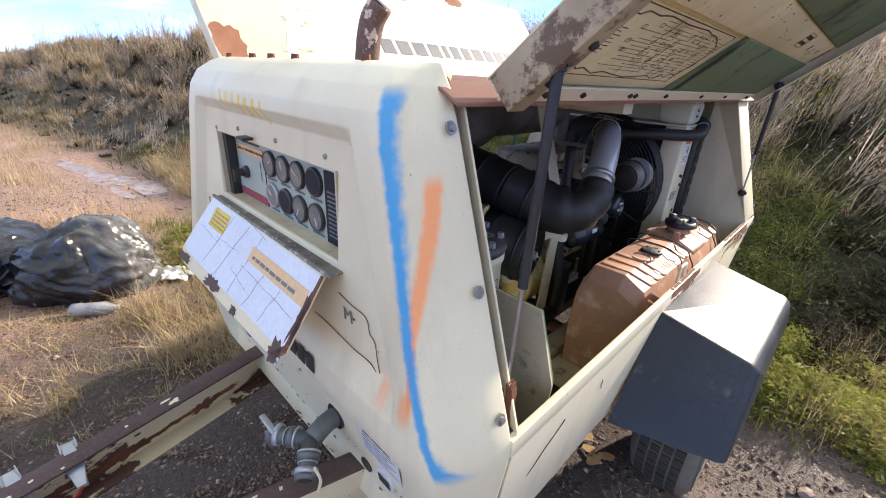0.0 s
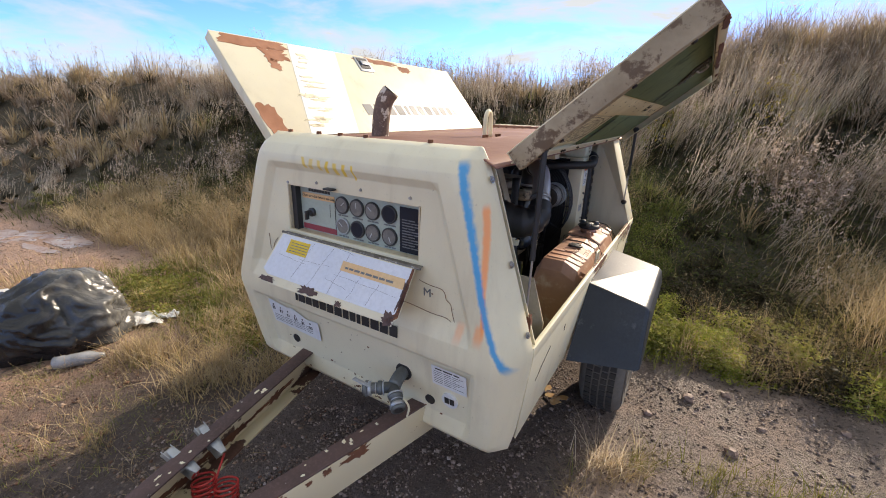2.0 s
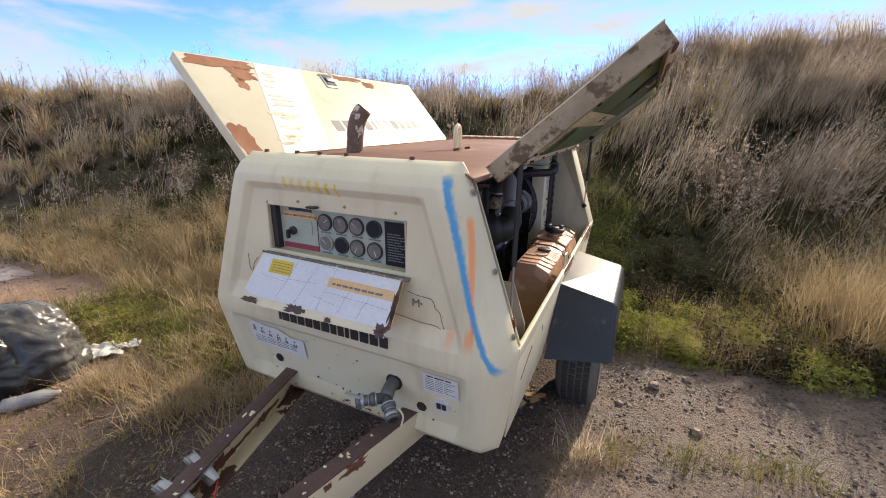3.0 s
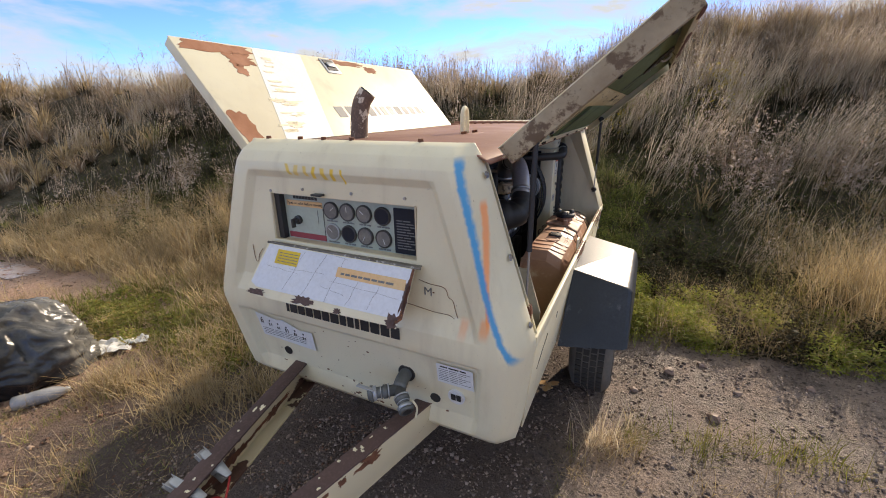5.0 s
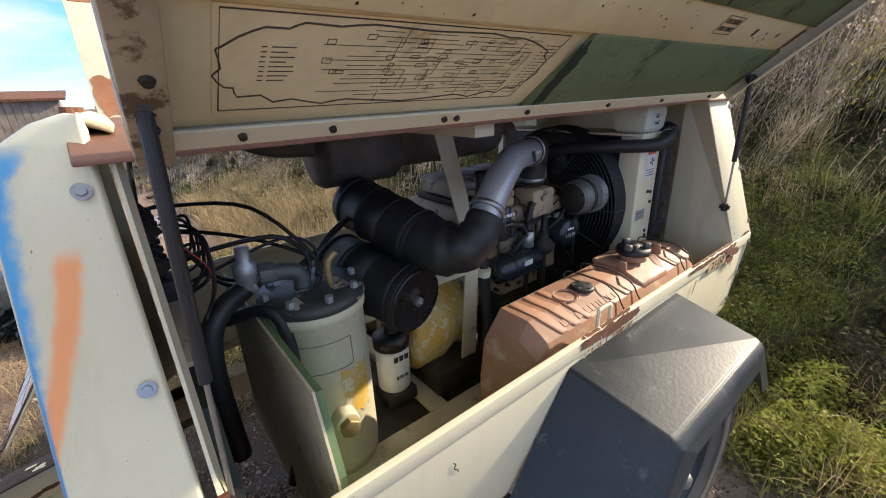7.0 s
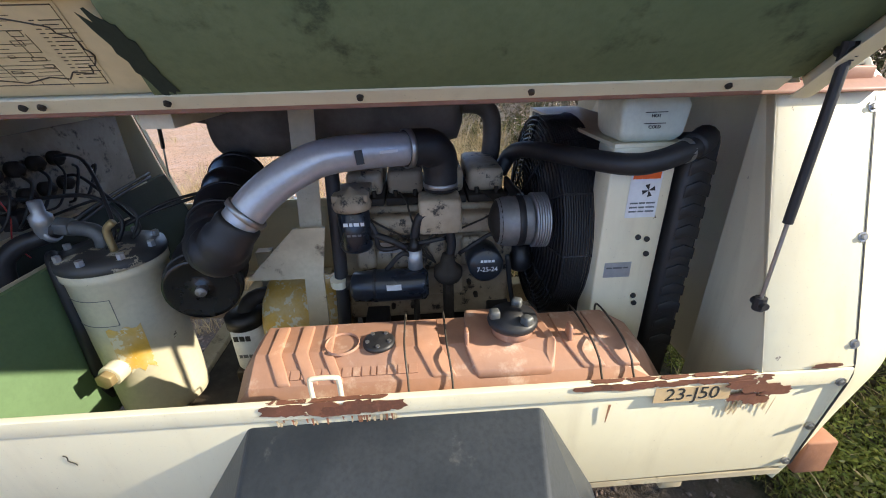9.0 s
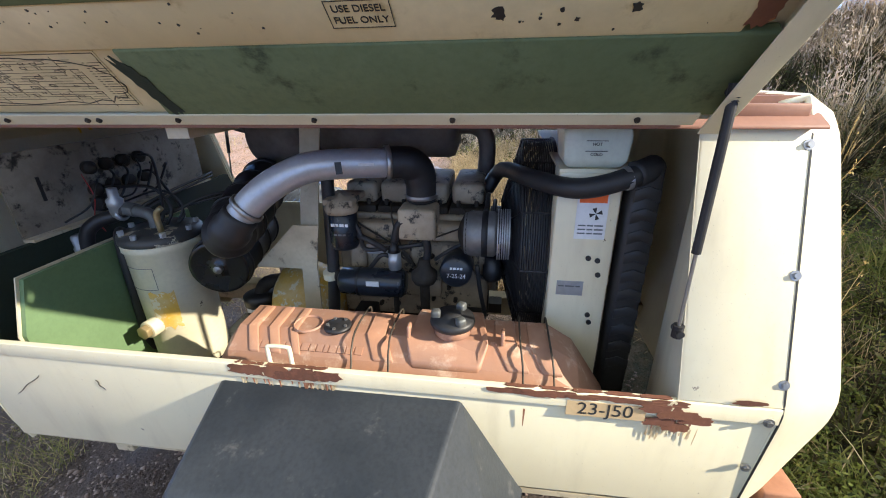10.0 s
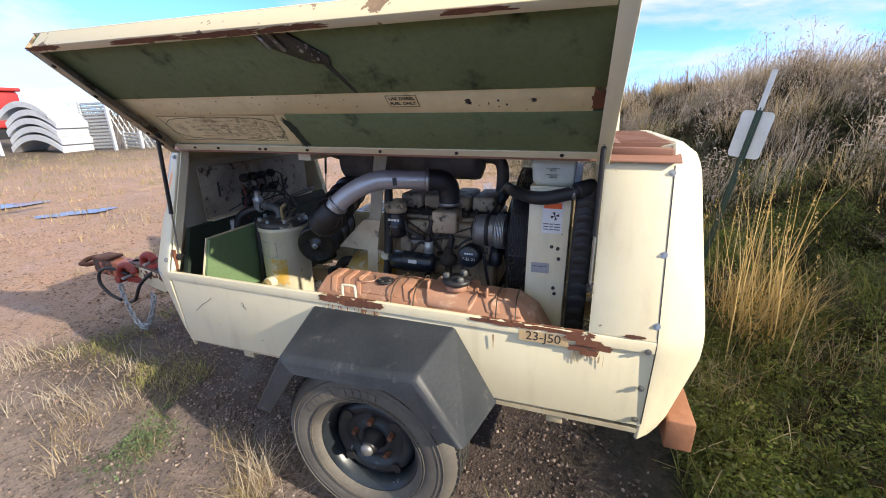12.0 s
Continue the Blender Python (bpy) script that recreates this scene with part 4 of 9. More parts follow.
for k in range(26):
    a = LL * (0.08 + 0.84 * rnd.random())
    y = 0.36 + 0.155 * a / LL + (0.015 + 0.10 * rnd.random() ** 2)
    left_flake(a, y, 0.04 + 0.10 * rnd.random(), 0.006 + 0.014 * rnd.random(), 70 + k, M["cream"], name="paint_flake", c=0.0042, rough=0.6, lift=0.0008)
bars([0.016, 0.058, 0.056, 0.050, 0.058, 0.052, 0.060, 0.048, 0.048, 0.026, 0.058, 0.060, 0.058, 0.058], 0.020, 0.062, on_left(0.158, 1.70, 0.0032), -lv, -lu, M["grey_ink"], door_l, "maker_mark", jitter=0.06)
tpart("door_latch", prism([on_left(a, y, 0.003) for a, y in ((LL - 0.10, 0.885), (LL - 0.10, 0.985), (LL - 0.012, 0.985), (LL - 0.012, 0.885))], ln * 0.004), M["galv"], "recessed paddle latch", parent=door_l, bevel=0.003)
tpart("latch_cup", prism([on_left(a, y, 0.007) for a, y in ((LL - 0.085, 0.90), (LL - 0.085, 0.97), (LL - 0.02, 0.97), (LL - 0.02, 0.90))], ln * 0.002), M["rubber"], parent=door_l)
tpart("latch_paddle", prism([on_left(a, y, 0.009) for a, y in ((LL - 0.065, 0.91), (LL - 0.065, 0.96), (LL - 0.04, 0.96), (LL - 0.04, 0.91))], ln * 0.006), M["galv"], parent=door_l, bevel=0.002)
tpart("foam_panel", prism([on_left(a, y, -0.028) for a, y in ((0.03, 0.19), (0.03, 1.77), (LL - 0.03, 1.77), (LL - 0.03, 0.19))], ln * 0.024), M["foam"], "dark green foam panel", parent=door_l)


def gas_strut(top, bottom, name="gas_strut"):
    t, b = Vector(top), Vector(bottom)
    d = (b - t).normalized()
    s = tpart(name, cyl(t, t.lerp(b, 0.62), 0.0072, seg=14), M["rubber"], "black gas strut with a thin rod")
    tpart("strut_rod", cyl(t.lerp(b, 0.60), b, 0.0032, seg=10), M["steel"], parent=s)
    for p in (t, b):
        bm = cyl(p + Vector((-0.014, 0, 0)), p + Vector((0.014, 0, 0)), 0.007, seg=10)
        add_cyl(bm, p - d * 0.012, p + d * 0.012, 0.0095, 0.0095, 10)
        tpart("strut_eye", bm, M["rubber"], parent=s)


gas_strut((0.522, 0.200, 1.232), (0.526, 0.178, 0.775))
gas_strut((0.522, 1.702, 1.235), (0.522, 1.706, 0.842))
gas_strut((-0.50, 0.215, 1.235), (-0.505, 0.165, 0.79))

# exhaust stack and lifting eye on the roof
bm = tube([(-0.172, 0.425, 1.19), (-0.168, 0.43, 1.27), (-0.158, 0.437, 1.325), (-0.138, 0.448, 1.362)], 0.031, 18, 6)
stack = tpart("exhaust_pipe", bm, rusted("flaking_stack", (0.55, 0.47, 0.40), (0.20, 0.13, 0.105), 0.55, 14.0), "rusty exhaust stub with flaking paint", smooth=True)
tpart("stack_mouth", cyl((-0.139, 0.4475, 1.3605), (-0.137, 0.449, 1.3635), 0.027, seg=16), M["ink"], parent=stack)
ey = Vector((0.10, 0.76, 1.205))
eye_ring = tpart("lifting_eye", tube([ey + Vector((0, dy, dz)) for dy, dz in ((-0.024, 0), (-0.024, 0.06), (-0.018, 0.088), (0, 0.1), (0.018, 0.088), (0.024, 0.06), (0.024, 0))], 0.009, 10, 4), M["cream"], "cream steel lifting eye", smooth=True)
tpart("eye_base", box(ey + Vector((-0.05, -0.09, -0.004)), ey + Vector((0.05, 0.09, 0.004))), M["roof"], parent=eye_ring, bevel=0.002)
for dy in (-0.07, -0.045, 0.045, 0.07):
    tpart("eye_bolt", cyl(ey + Vector((0.02, dy, 0.003)), ey + Vector((0.02, dy, 0.014)), 0.007, seg=8), M["rust"], parent=eye_ring)

# gauge panel in its recess, hinged flap below it
bm = bmesh.new()
for a, b in (((-0.253, 0.068, 0.921), (-0.249, 0.105, 1.072)), ((0.254, 0.066, 0.921), (0.258, 0.105, 1.072)), ((-0.253, 0.070, 1.068), (0.258, 0.105, 1.072)), ((-0.253, 0.062, 0.919), (0.258, 0.105, 0.923))):
    add_box(bm, a, b)
tpart("recess_frame", bm, M["cream_in"])
dash = tpart("gauge_panel", box((-0.252, 0.098, 0.922), (0.257, 0.104, 1.070)), M["dash"], "grey-green gauge panel behind the open flap")
# black strip standing in for the shade at the recess's left wall
dark = tpart("recess_shade", box((-0.2485, 0.078, 0.9235), (-0.2285, 0.0975, 1.0675)), M["ink"], parent=dash)
for row, z in ((0, 1.026), (1, 0.961)):
    for col, x in enumerate((-0.045, 0.014, 0.073, 0.135)):
        black = (row, col) in ((0, 3), (1, 1))
        g = tpart("gauge", lathe([(0.0265, 0), (0.0265, 0.006), (0.024, 0.008), (0.022, 0.006), (0.0005, 0.006)], (x, 0.098, z), (0, -1, 0), 24), M["galv"] if (row, col) == (1, 0) else M["bezel"], "round black-rimmed gauge", parent=dash, smooth=True)
        tpart("dial", cyl((x, 0.0925, z), (x, 0.0915, z), 0.022, seg=24), M["dark_dial"] if black else M["dial"], parent=g)
        if not black:
            t = 0.7 + 0.9 * col + 1.7 * row
            tpart("needle", tube([(x, 0.0908, z), (x + 0.016 * math.cos(t), 0.0908, z + 0.016 * math.sin(t))], 0.0011, 5, 1), M["white"], parent=g)
        bars([0.012, 0.008, 0.014], 0.003, 0.004, (x - 0.02, 0.0975, z - 0.034), (1, 0, 0), (0, 0, 1), M["grey_ink"], dash)
tpart("key_switch", lathe([(0.014, 0), (0.014, 0.008), (0.009, 0.010), (0.009, 0.02), (0.0005, 0.02)], (-0.178, 0.098, 0.985), (0, -1, 0), 16), M["bezel"], parent=dash)
tpart("key", box((-0.181, 0.066, 0.965), (-0.175, 0.080, 0.993)), M["bezel"], parent=dash, bevel=0.001)
tpart("instruction_plate", box((0.172, 0.094, 0.926), (0.252, 0.0975, 1.054)), M["dark_dial"], "black instruction plate with pale print", parent=dash)
for k in range(11):
    bars([0.018 + 0.01 * ((k * 7) % 3), 0.022], 0.003, 0.003, (0.181, 0.0938, 1.018 - k * 0.0078), (1, 0, 0), (0, 0, 1), M["grey_ink"], dash)
tpart("red_strip", box((-0.222, 0.0955, 0.927), (-0.075, 0.0975, 0.944)), M["red_ink"], "dark red strip", parent=dash)
tpart("notice_strip", box((-0.218, 0.0955, 1.028), (-0.078, 0.0975, 1.046)), M["orange_ink"], parent=dash)
writing("Open air valve before starting", 0.0115, (-0.148, 0.0953, 1.037), (1, 0, 0), (0, 0, 1), M["ink"], dash, "notice_words", depth=0.0003)
bars([0.01, 0.01, 0.01, 0.01, 0.01, 0.01, 0.01, 0.01], 0.002, 0.009, (-0.19, 0.0975, 1.051), (1, 0, 0), (0, 0, 1), M["ink"], dash)
bars([0.02, 0.001, 0.02], 0.0, 0.001, (-0.1, 0.0977, 1.02), (0, 0, -1), (1, 0, 0), M["grey_ink"], dash)
tpart("dash_divider", box((-0.078, 0.0965, 0.945), (-0.0765, 0.0978, 1.028)), M["ink"], parent=dash)
for x in (-0.25, -0.12, 0.055, 0.225):
    p = Vector((x, front_face(1.09) + INSET + 0.001, 1.088 - 0.012 * (x < -0.2)))
    bm = cyl(p, p + Vector((0, -0.0045, 0)), 0.005, 0.004, 8)
    tpart("screw", bm, M["steel"])
tpart("catch", box((-0.07, 0.045, 1.076), (-0.035, 0.066, 1.082)), M["ink"], bevel=0.002)

# flap, hanging open
fa, fb = Vector((-0.262, 0.045, 0.915)), Vector((0.270, 0.035, 0.915))
fd = Vector((0.0, -0.088, -0.130))
fx = (fb - fa).normalized()
fn = fd.normalized().cross(fx).normalized()
if fn.y > 0:
    fn = -fn
F = lambda s, d, c: fa + (fb - fa) * s + fd * d + fn * c  # noqa: E731
flap = tpart("panel_flap", prism([F(0, 0, 0), F(1, 0, 0), F(1, 0.85, 0), F(0.955, 1.0, 0), F(0.05, 1.08, 0), F(-0.05, 0.93, 0)], fn * 0.004), M["cream"], "hinged flap hanging open with a pale chart on it", bevel=0.002)
chart = tpart("chart", prism([F(0.015, 0.03, 0.0045), F(0.985, 0.03, 0.0045), F(0.99, 0.8, 0.0045), F(0.95, 0.87, 0.0045), F(0.02, 0.90, 0.0045), F(-0.03, 0.82, 0.0045)], fn * 0.0008), M["chart"], "pale blue-white printed chart, cracked and peeling", parent=flap)
tpart("yellow_sticker", prism([F(s, d, 0.0055) for s, d in ((0.10, 0.10), (0.27, 0.10), (0.27, 0.38), (0.10, 0.38))], fn * 0.0007), M["yellow"], "yellow sticker", parent=chart)
for k in range(4):
    bars([0.012, 0.02, 0.016, 0.02], 0.003, 0.0022, F(0.12, 0.17 + 0.055 * k, 0.0064), fx, -fd.normalized(), M["grey_ink"], chart, depth=0.0004)
tpart("orange_strip", prism([F(s, d, 0.0055) for s, d in ((0.55, 0.22), (0.97, 0.22), (0.975, 0.40), (0.55, 0.40))], fn * 0.0006), M["orange_ink"], "faded orange strip", parent=chart)
bars([0.012, 0.016, 0.02, 0.014, 0.022, 0.018, 0.02, 0.024], 0.004, 0.006, F(0.58, 0.35, 0.0062), fx, -fd.normalized(), M["grey_ink"], chart, depth=0.0004)
bm = bmesh.new()
for s0, d0, s1, d1 in ((0.30, 0.06, 0.22, 0.85), (0.45, 0.05, 0.36, 0.86), (0.58, 0.06, 0.52, 0.88), (0.70, 0.42, 0.66, 0.86), (0.83, 0.42, 0.79, 0.84), (0.05, 0.45, 0.30, 0.50), (0.52, 0.5, 0.95, 0.55), (0.22, 0.44, 0.47, 0.40), (0.47, 0.62, 0.64, 0.7), (0.42, 0.0, 0.60, 0.07)):
    line = [F(s0 + (s1 - s0) * t + 0.003 * math.sin(9 * t + s0 * 30), d0 + (d1 - d0) * t + 0.006 * math.sin(14 * t + d0 * 40), 0.0056) for t in [k / 10 for k in range(11)]]
    add_tube(bm, line, 0.0003, 4, 1)
tpart("chart_cracks", bm, M["grey_ink"], parent=chart)
for k, (s, d, w, h) in enumerate(((0.38, 0.95, 0.09, 0.03), (0.62, 0.98, 0.03, 0.02), (0.95, 0.93, 0.05, 0.05), (0.03, 0.99, 0.09, 0.02), (0.985, 0.5, 0.02, 0.1))):
    tpart("rust_patch", ragged(F(s, d, 0.0046), fx, fd, w, h, fn * 0.001, 90 + k, 0.5), M["beam_top"], parent=flap)
tpart("flap_hinge", box((-0.265, 0.040, 0.912), (0.275, 0.066, 0.9155)), M["hinge"], "worn hinge strip", bevel=0.001)
tpart("flap_edge", cyl((-0.265, 0.043, 0.9175), (0.285, 0.033, 0.9175), 0.0036, seg=8), M["hinge"])
tpart("rust_edge", prism([F(0.986, 0.02, 0.0046), F(1.0, 0.02, 0.0046), F(1.0, 0.85, 0.0046), F(0.955, 1.0, 0.0046), F(0.93, 0.96, 0.0046), F(0.98, 0.8, 0.0046)], fn * 0.001), M["rust"], parent=flap)

# marks on the front
def on_front(x, z, out=0.0055):
    """A place on the recessed front face."""
    return Vector((x, front_face(z) + INSET - out, z))


bars([0.010, 0.028, 0.026, 0.026, 0.027, 0.026, 0.030, 0.022, 0.022, 0.014, 0.028, 0.030, 0.028, 0.028], 0.006, 0.036, (-0.208, 0.0252, 0.696), (1, 0, 0), (0, 0, 1), M["ink"], front_shell, "maker_mark")
UP = (0, -0.164, 1)
decal = tpart("warning_decal", prism([on_front(x, z) for x, z in ((-0.395, 0.642), (-0.30, 0.630), (-0.27, 0.636), (-0.20, 0.610), (-0.145, 0.614), (-0.148, 0.538), (-0.385, 0.548))], (0, -0.0008, 0)), M["white"], "torn white decal with black figures of bars")
for k in range(6):
    x0, z0 = -0.380 + 0.037 * k, 0.600 - 0.005 * k
    tpart("figure_head", cyl(on_front(x0 + 0.008, z0 + 0.022, 0.0064), on_front(x0 + 0.008, z0 + 0.022, 0.0068), 0.0038, seg=10), M["ink"], parent=decal)
    bars([0.006, 0.004], 0.003 + 0.002 * (k % 2), 0.016 - 0.003 * (k % 3), on_front(x0, z0, 0.0065), (1, 0, 0), UP, M["ink"], decal, depth=0.0003)
for k in range(4):
    bars([0.05, 0.04, 0.06, 0.03], 0.005, 0.002, on_front(-0.378, 0.580 - 0.0075 * k, 0.0065), (1, 0, 0), UP, M["grey_ink"], decal, depth=0.0003)
decal2 = tpart("notice_decal", prism([on_front(x, z) for x, z in ((0.313, 0.634), (0.424, 0.634), (0.424, 0.564), (0.313, 0.567))], (0, -0.0008, 0)), M["white"], "white notice with small grey print")
bars([0.022, 0.03, 0.018], 0.004, 0.0045, on_front(0.325, 0.6235, 0.0065), (1, 0, 0), UP, M["ink"], decal2, depth=0.0003)
for k in range(7):
    bars([0.03, 0.025, 0.035 - 0.012 * (k % 3)], 0.003, 0.0018, on_front(0.319, 0.6155 - 0.0066 * k, 0.0065), (1, 0, 0), UP, M["grey_ink"], decal2, depth=0.0003)
badge = tpart("round_badge", cyl(on_front(0.366, 0.521, 0.0), on_front(0.366, 0.521, 0.0) + Vector((0, -0.0062, -0.001)), 0.026, seg=28), M["white"], "round white badge with two dark blocks")
bars([0.014, 0.014], 0.003, 0.022, on_front(0.351, 0.510, 0.0078), (1, 0, 0), UP, M["ink"], badge)
for x, z in ((0.294, 0.489), (-0.292, 0.497)):
    c0 = on_front(x, z, -0.001)
    tpart("hole_rim", cyl(c0, c0 + Vector((0, -0.0042, -0.0006)), 0.0165, seg=24), M["ink"])
for pts, w_ in ((((0.265, 0.876), (0.30, 0.869), (0.335, 0.867), (0.347, 0.858), (0.352, 0.842), (0.366, 0.833), (0.372, 0.812), (0.381, 0.787)), 0.0008), (((0.185, 0.803), (0.24, 0.800), (0.31, 0.792), (0.352, 0.792), (0.372, 0.784)), 0.0008), (((0.05, 0.775), (0.12, 0.772), (0.215, 0.768)), 0.0010), (((-0.355, 0.892), (-0.35, 0.845), (-0.338, 0.838), (-0.33, 0.862), (-0.31, 0.885)), 0.0009)):
    tpart("torn_decal_edge", tube([on_front(x, z, 0.0018) for x, z in pts], w_, 5, 3), M["rust"])
writing("M", 0.034, on_front(0.293, 0.846, 0.0022), (1, 0, 0), (0, -0.05, 1), M["grey_ink"], front_shell, "torn_letter", depth=0.0004)
for k in range(60):
    rr = random.Random(200 + k)
    x, z = -0.36 + 0.80 * rr.random(), 0.44 + 0.66 * rr.random() ** 1.5
    if 0.90 < z < 1.09 or (abs(x) < 0.3 and z > 0.77) or 0.64 < z < 0.745:
        continue
    big = 0.35 + 1.1 * rr.random() ** 3
    tpart("paint_chip", ragged(on_front(x, z, 0.0016), (1, 0, 0.3 - 0.6 * rr.random()), (0, -0.1, 1), 0.010 * big, 0.006 * big, (0, -0.0009, 0), 220 + k, 0.5, 10), M["rust"])
# bare metal along the lower lip, and chips round the outlet
for k in range(26):
    rr = random.Random(300 + k)
    x = -0.02 + 0.19 * rr.random() if k < 18 else -0.5 + rr.random()
    z = 0.405 + 0.045 * rr.random() ** 2
    y = front_face(z) + (INSET if 0.425 < z else 0.004) - 0.0015
    tpart("paint_chip", ragged((x, y, z), (1, 0, 0), (0, -0.35, 1), 0.006 + 0.020 * rr.random() ** 2, 0.006 + 0.012 * rr.random(), (0, -0.0012, 0), 330 + k, 0.6, 12), M["rust"])

# outlet valve on the front
vb = Vector((0.205, 0.045, 0.553))
valve = tpart("outlet_valve", tube([vb + Vector((0, 0.04, 0.004)), vb, vb + Vector((0.008, -0.036, -0.010))], 0.020, 16, 3), M["valve"], "grey cast outlet tee with two hose ends", smooth=True)
tee = vb + Vector((0.008, -0.038, -0.010))
for tip, r in ((Vector((0.142, -0.045, 0.540)), 0.016), (Vector((0.266, -0.036, 0.514)), 0.017)):
    d = (tip - tee).normalized()
    ln = (tip - tee).length / 0.102
    bm = lathe([(rr_, z_ * ln) for rr_, z_ in ((r, 0), (r, 0.035), (r * 1.25, 0.037), (r * 1.25, 0.05), (r, 0.052), (r, 0.085), (r * 1.2, 0.087), (r * 1.2, 0.10), (r * 0.75, 0.101), (r * 0.75, 0.09))], tee, d, 18)
    tpart("hose_end", bm, M["valve"], parent=valve, smooth=True)
for tip, r in ((Vector((0.142, -0.045, 0.540)), 0.016), (Vector((0.266, -0.036, 0.514)), 0.017)):
    d, ln = (tip - tee).normalized(), (tip - tee).length / 0.102
    for at, wide, big in ((0.030, 0.004, 1.34), (0.056, 0.0025, 1.12), (0.072, 0.010, 1.30)):
        tpart("coupling_ring", lathe([(r * 0.9, 0), (r * big, 0.0008), (r * big, wide), (r * 0.9, wide + 0.0008)], tee + d * (at * ln), d, 20, closed=True), M["galv"], parent=valve, smooth=True)
    tpart("hose_mouth", cyl(tee + d * (0.0985 * ln), tee + d * (0.1022 * ln), r * 0.74, seg=18), M["ink"], parent=valve)
    s1 = d.orthogonal().normalized()
    for sg_ in (-1, 1):
        p0 = tee + d * (0.088 * ln) + s1 * (sg_ * r * 1.05)
        tpart("coupling_claw", box(p0 - Vector((0.005, 0.005, 0.005)), p0 + Vector((0.005, 0.005, 0.005)), axis_turn(d)), M["valve"], parent=valve, bevel=0.0015)
tpart("valve_lever", box((0.105, -0.048, 0.556), (0.165, -0.036, 0.560), None), M["galv"], parent=valve, bevel=0.0015)
tpart("safety_clip", tube([(0.275, -0.02, 0.545), (0.285, -0.015, 0.52), (0.282, -0.02, 0.49)], 0.003, 6, 4), M["cream"], parent=valve)
tpart("valve_hole", cyl((0.205, front_face(0.557) + INSET - 0.004, 0.557), (0.205, front_face(0.557) + INSET + 0.001, 0.557), 0.028, seg=24), M["ink"])

# ---- drawbar ----
for sx, reach in ((-1, 1.0), (1, 1.0)):
    a, b = Vector((sx * 0.295, 0.20, 0.40)), Vector((sx * 0.02, -0.93, 0.40))
    d = (b - a).normalized()
    side = Vector((-d.y, d.x, 0))
    side = side if side.x * sx > 0 else -side
    bm = bmesh.new()
    add_prism(bm, [a + Vector((0, 0, 0.05)), b + Vector((0, 0, 0.05)), b + Vector((0, 0, -0.05)), a + Vector((0, 0, -0.05))], side * 0.006)
    beam = tpart("drawbar_beam", bm, M["beam"], "rusty channel beam with flaking cream paint", bevel=0.001)
    # rust worn through along the lower web of one beam, and down from the top edge of the other
    for k in range(16):
        rr = random.Random(700 + k + 20 * sx)
        if sx < 0:
            p, w_, h_ = a.lerp(b, 0.20 + 0.05 * k) + Vector((0, 0, -0.036 + 0.016 * rr.random())), 0.07 + 0.05 * rr.random(), 0.014 + 0.022 * rr.random()
        else:
            p, w_, h_ = a.lerp(b, 0.28 + 0.044 * k + 0.03 * rr.random()) + Vector((0, 0, 0.036 - 0.05 * rr.random() ** 3)), 0.02 + 0.09 * rr.random() ** 2, 0.014 + 0.040 * rr.random() ** 2
        face = side * 0.0068 if sx > 0 else side * -0.0006
        tpart("rust_patch", ragged(p + face, d, (0, 0, 1), w_, h_, side * (0.0008 * sx), 740 + k + 20 * sx, 0.55, 30), M["rust"], parent=beam)
    for k in range(14):
        rr = random.Random(800 + k + 20 * sx)
        p = a.lerp(b, 0.15 + 0.8 * rr.random()) + Vector((0, 0, 0.0563)) + side * (0.004 - 0.040 * rr.random())
        tpart("paint_flake", ragged(p, d, side, 0.008 + 0.035 * rr.random() ** 3, 0.005 + 0.012 * rr.random() ** 2, (0, 0, 0.0009), 840 + k + 20 * sx, 0.6, 14), M["cream"], parent=beam)
    for z in (0.05, -0.056):
        bm = bmesh.new()
        q = Vector((0, 0, z))
        add_prism(bm, [a + q + side * 0.006, b + q + side * 0.006, b + q - side * 0.044, a + q - side * 0.044], (0, 0, 0.006))
        tpart("beam_flange", bm, M["beam_top"] if z > 0 else M["beam"], parent=beam, bevel=0.0015)
bar_ = tpart("coupler_bar", prism([(-0.05, -1.22, 0.36), (-0.05, -0.60, 0.315), (-0.05, -0.60, 0.425), (-0.05, -1.22, 0.455)], (0.10, 0, 0)), M["tongue"], "orange-painted coupler bar, flaking", bevel=0.007)
tpart("bar_cap", box((-0.052, -1.215, 0.452), (0.052, -1.08, 0.466)), M["rust"], parent=bar_, bevel=0.003)
tpart("tow_eye", lathe([(0.055, -0.016), (0.078, 0.0), (0.055, 0.016), (0.036, 0.0)], (0, -1.30, 0.415), (0.15, 0, 1), 24, closed=True), M["rust"], "rusty tow ring", smooth=True)
tpart("eye_shank", cyl((0, -1.24, 0.415), (0, -1.16, 0.410), 0.030, 0.036, seg=16), M["rust"], "rusty tow ring shank", smooth=True)
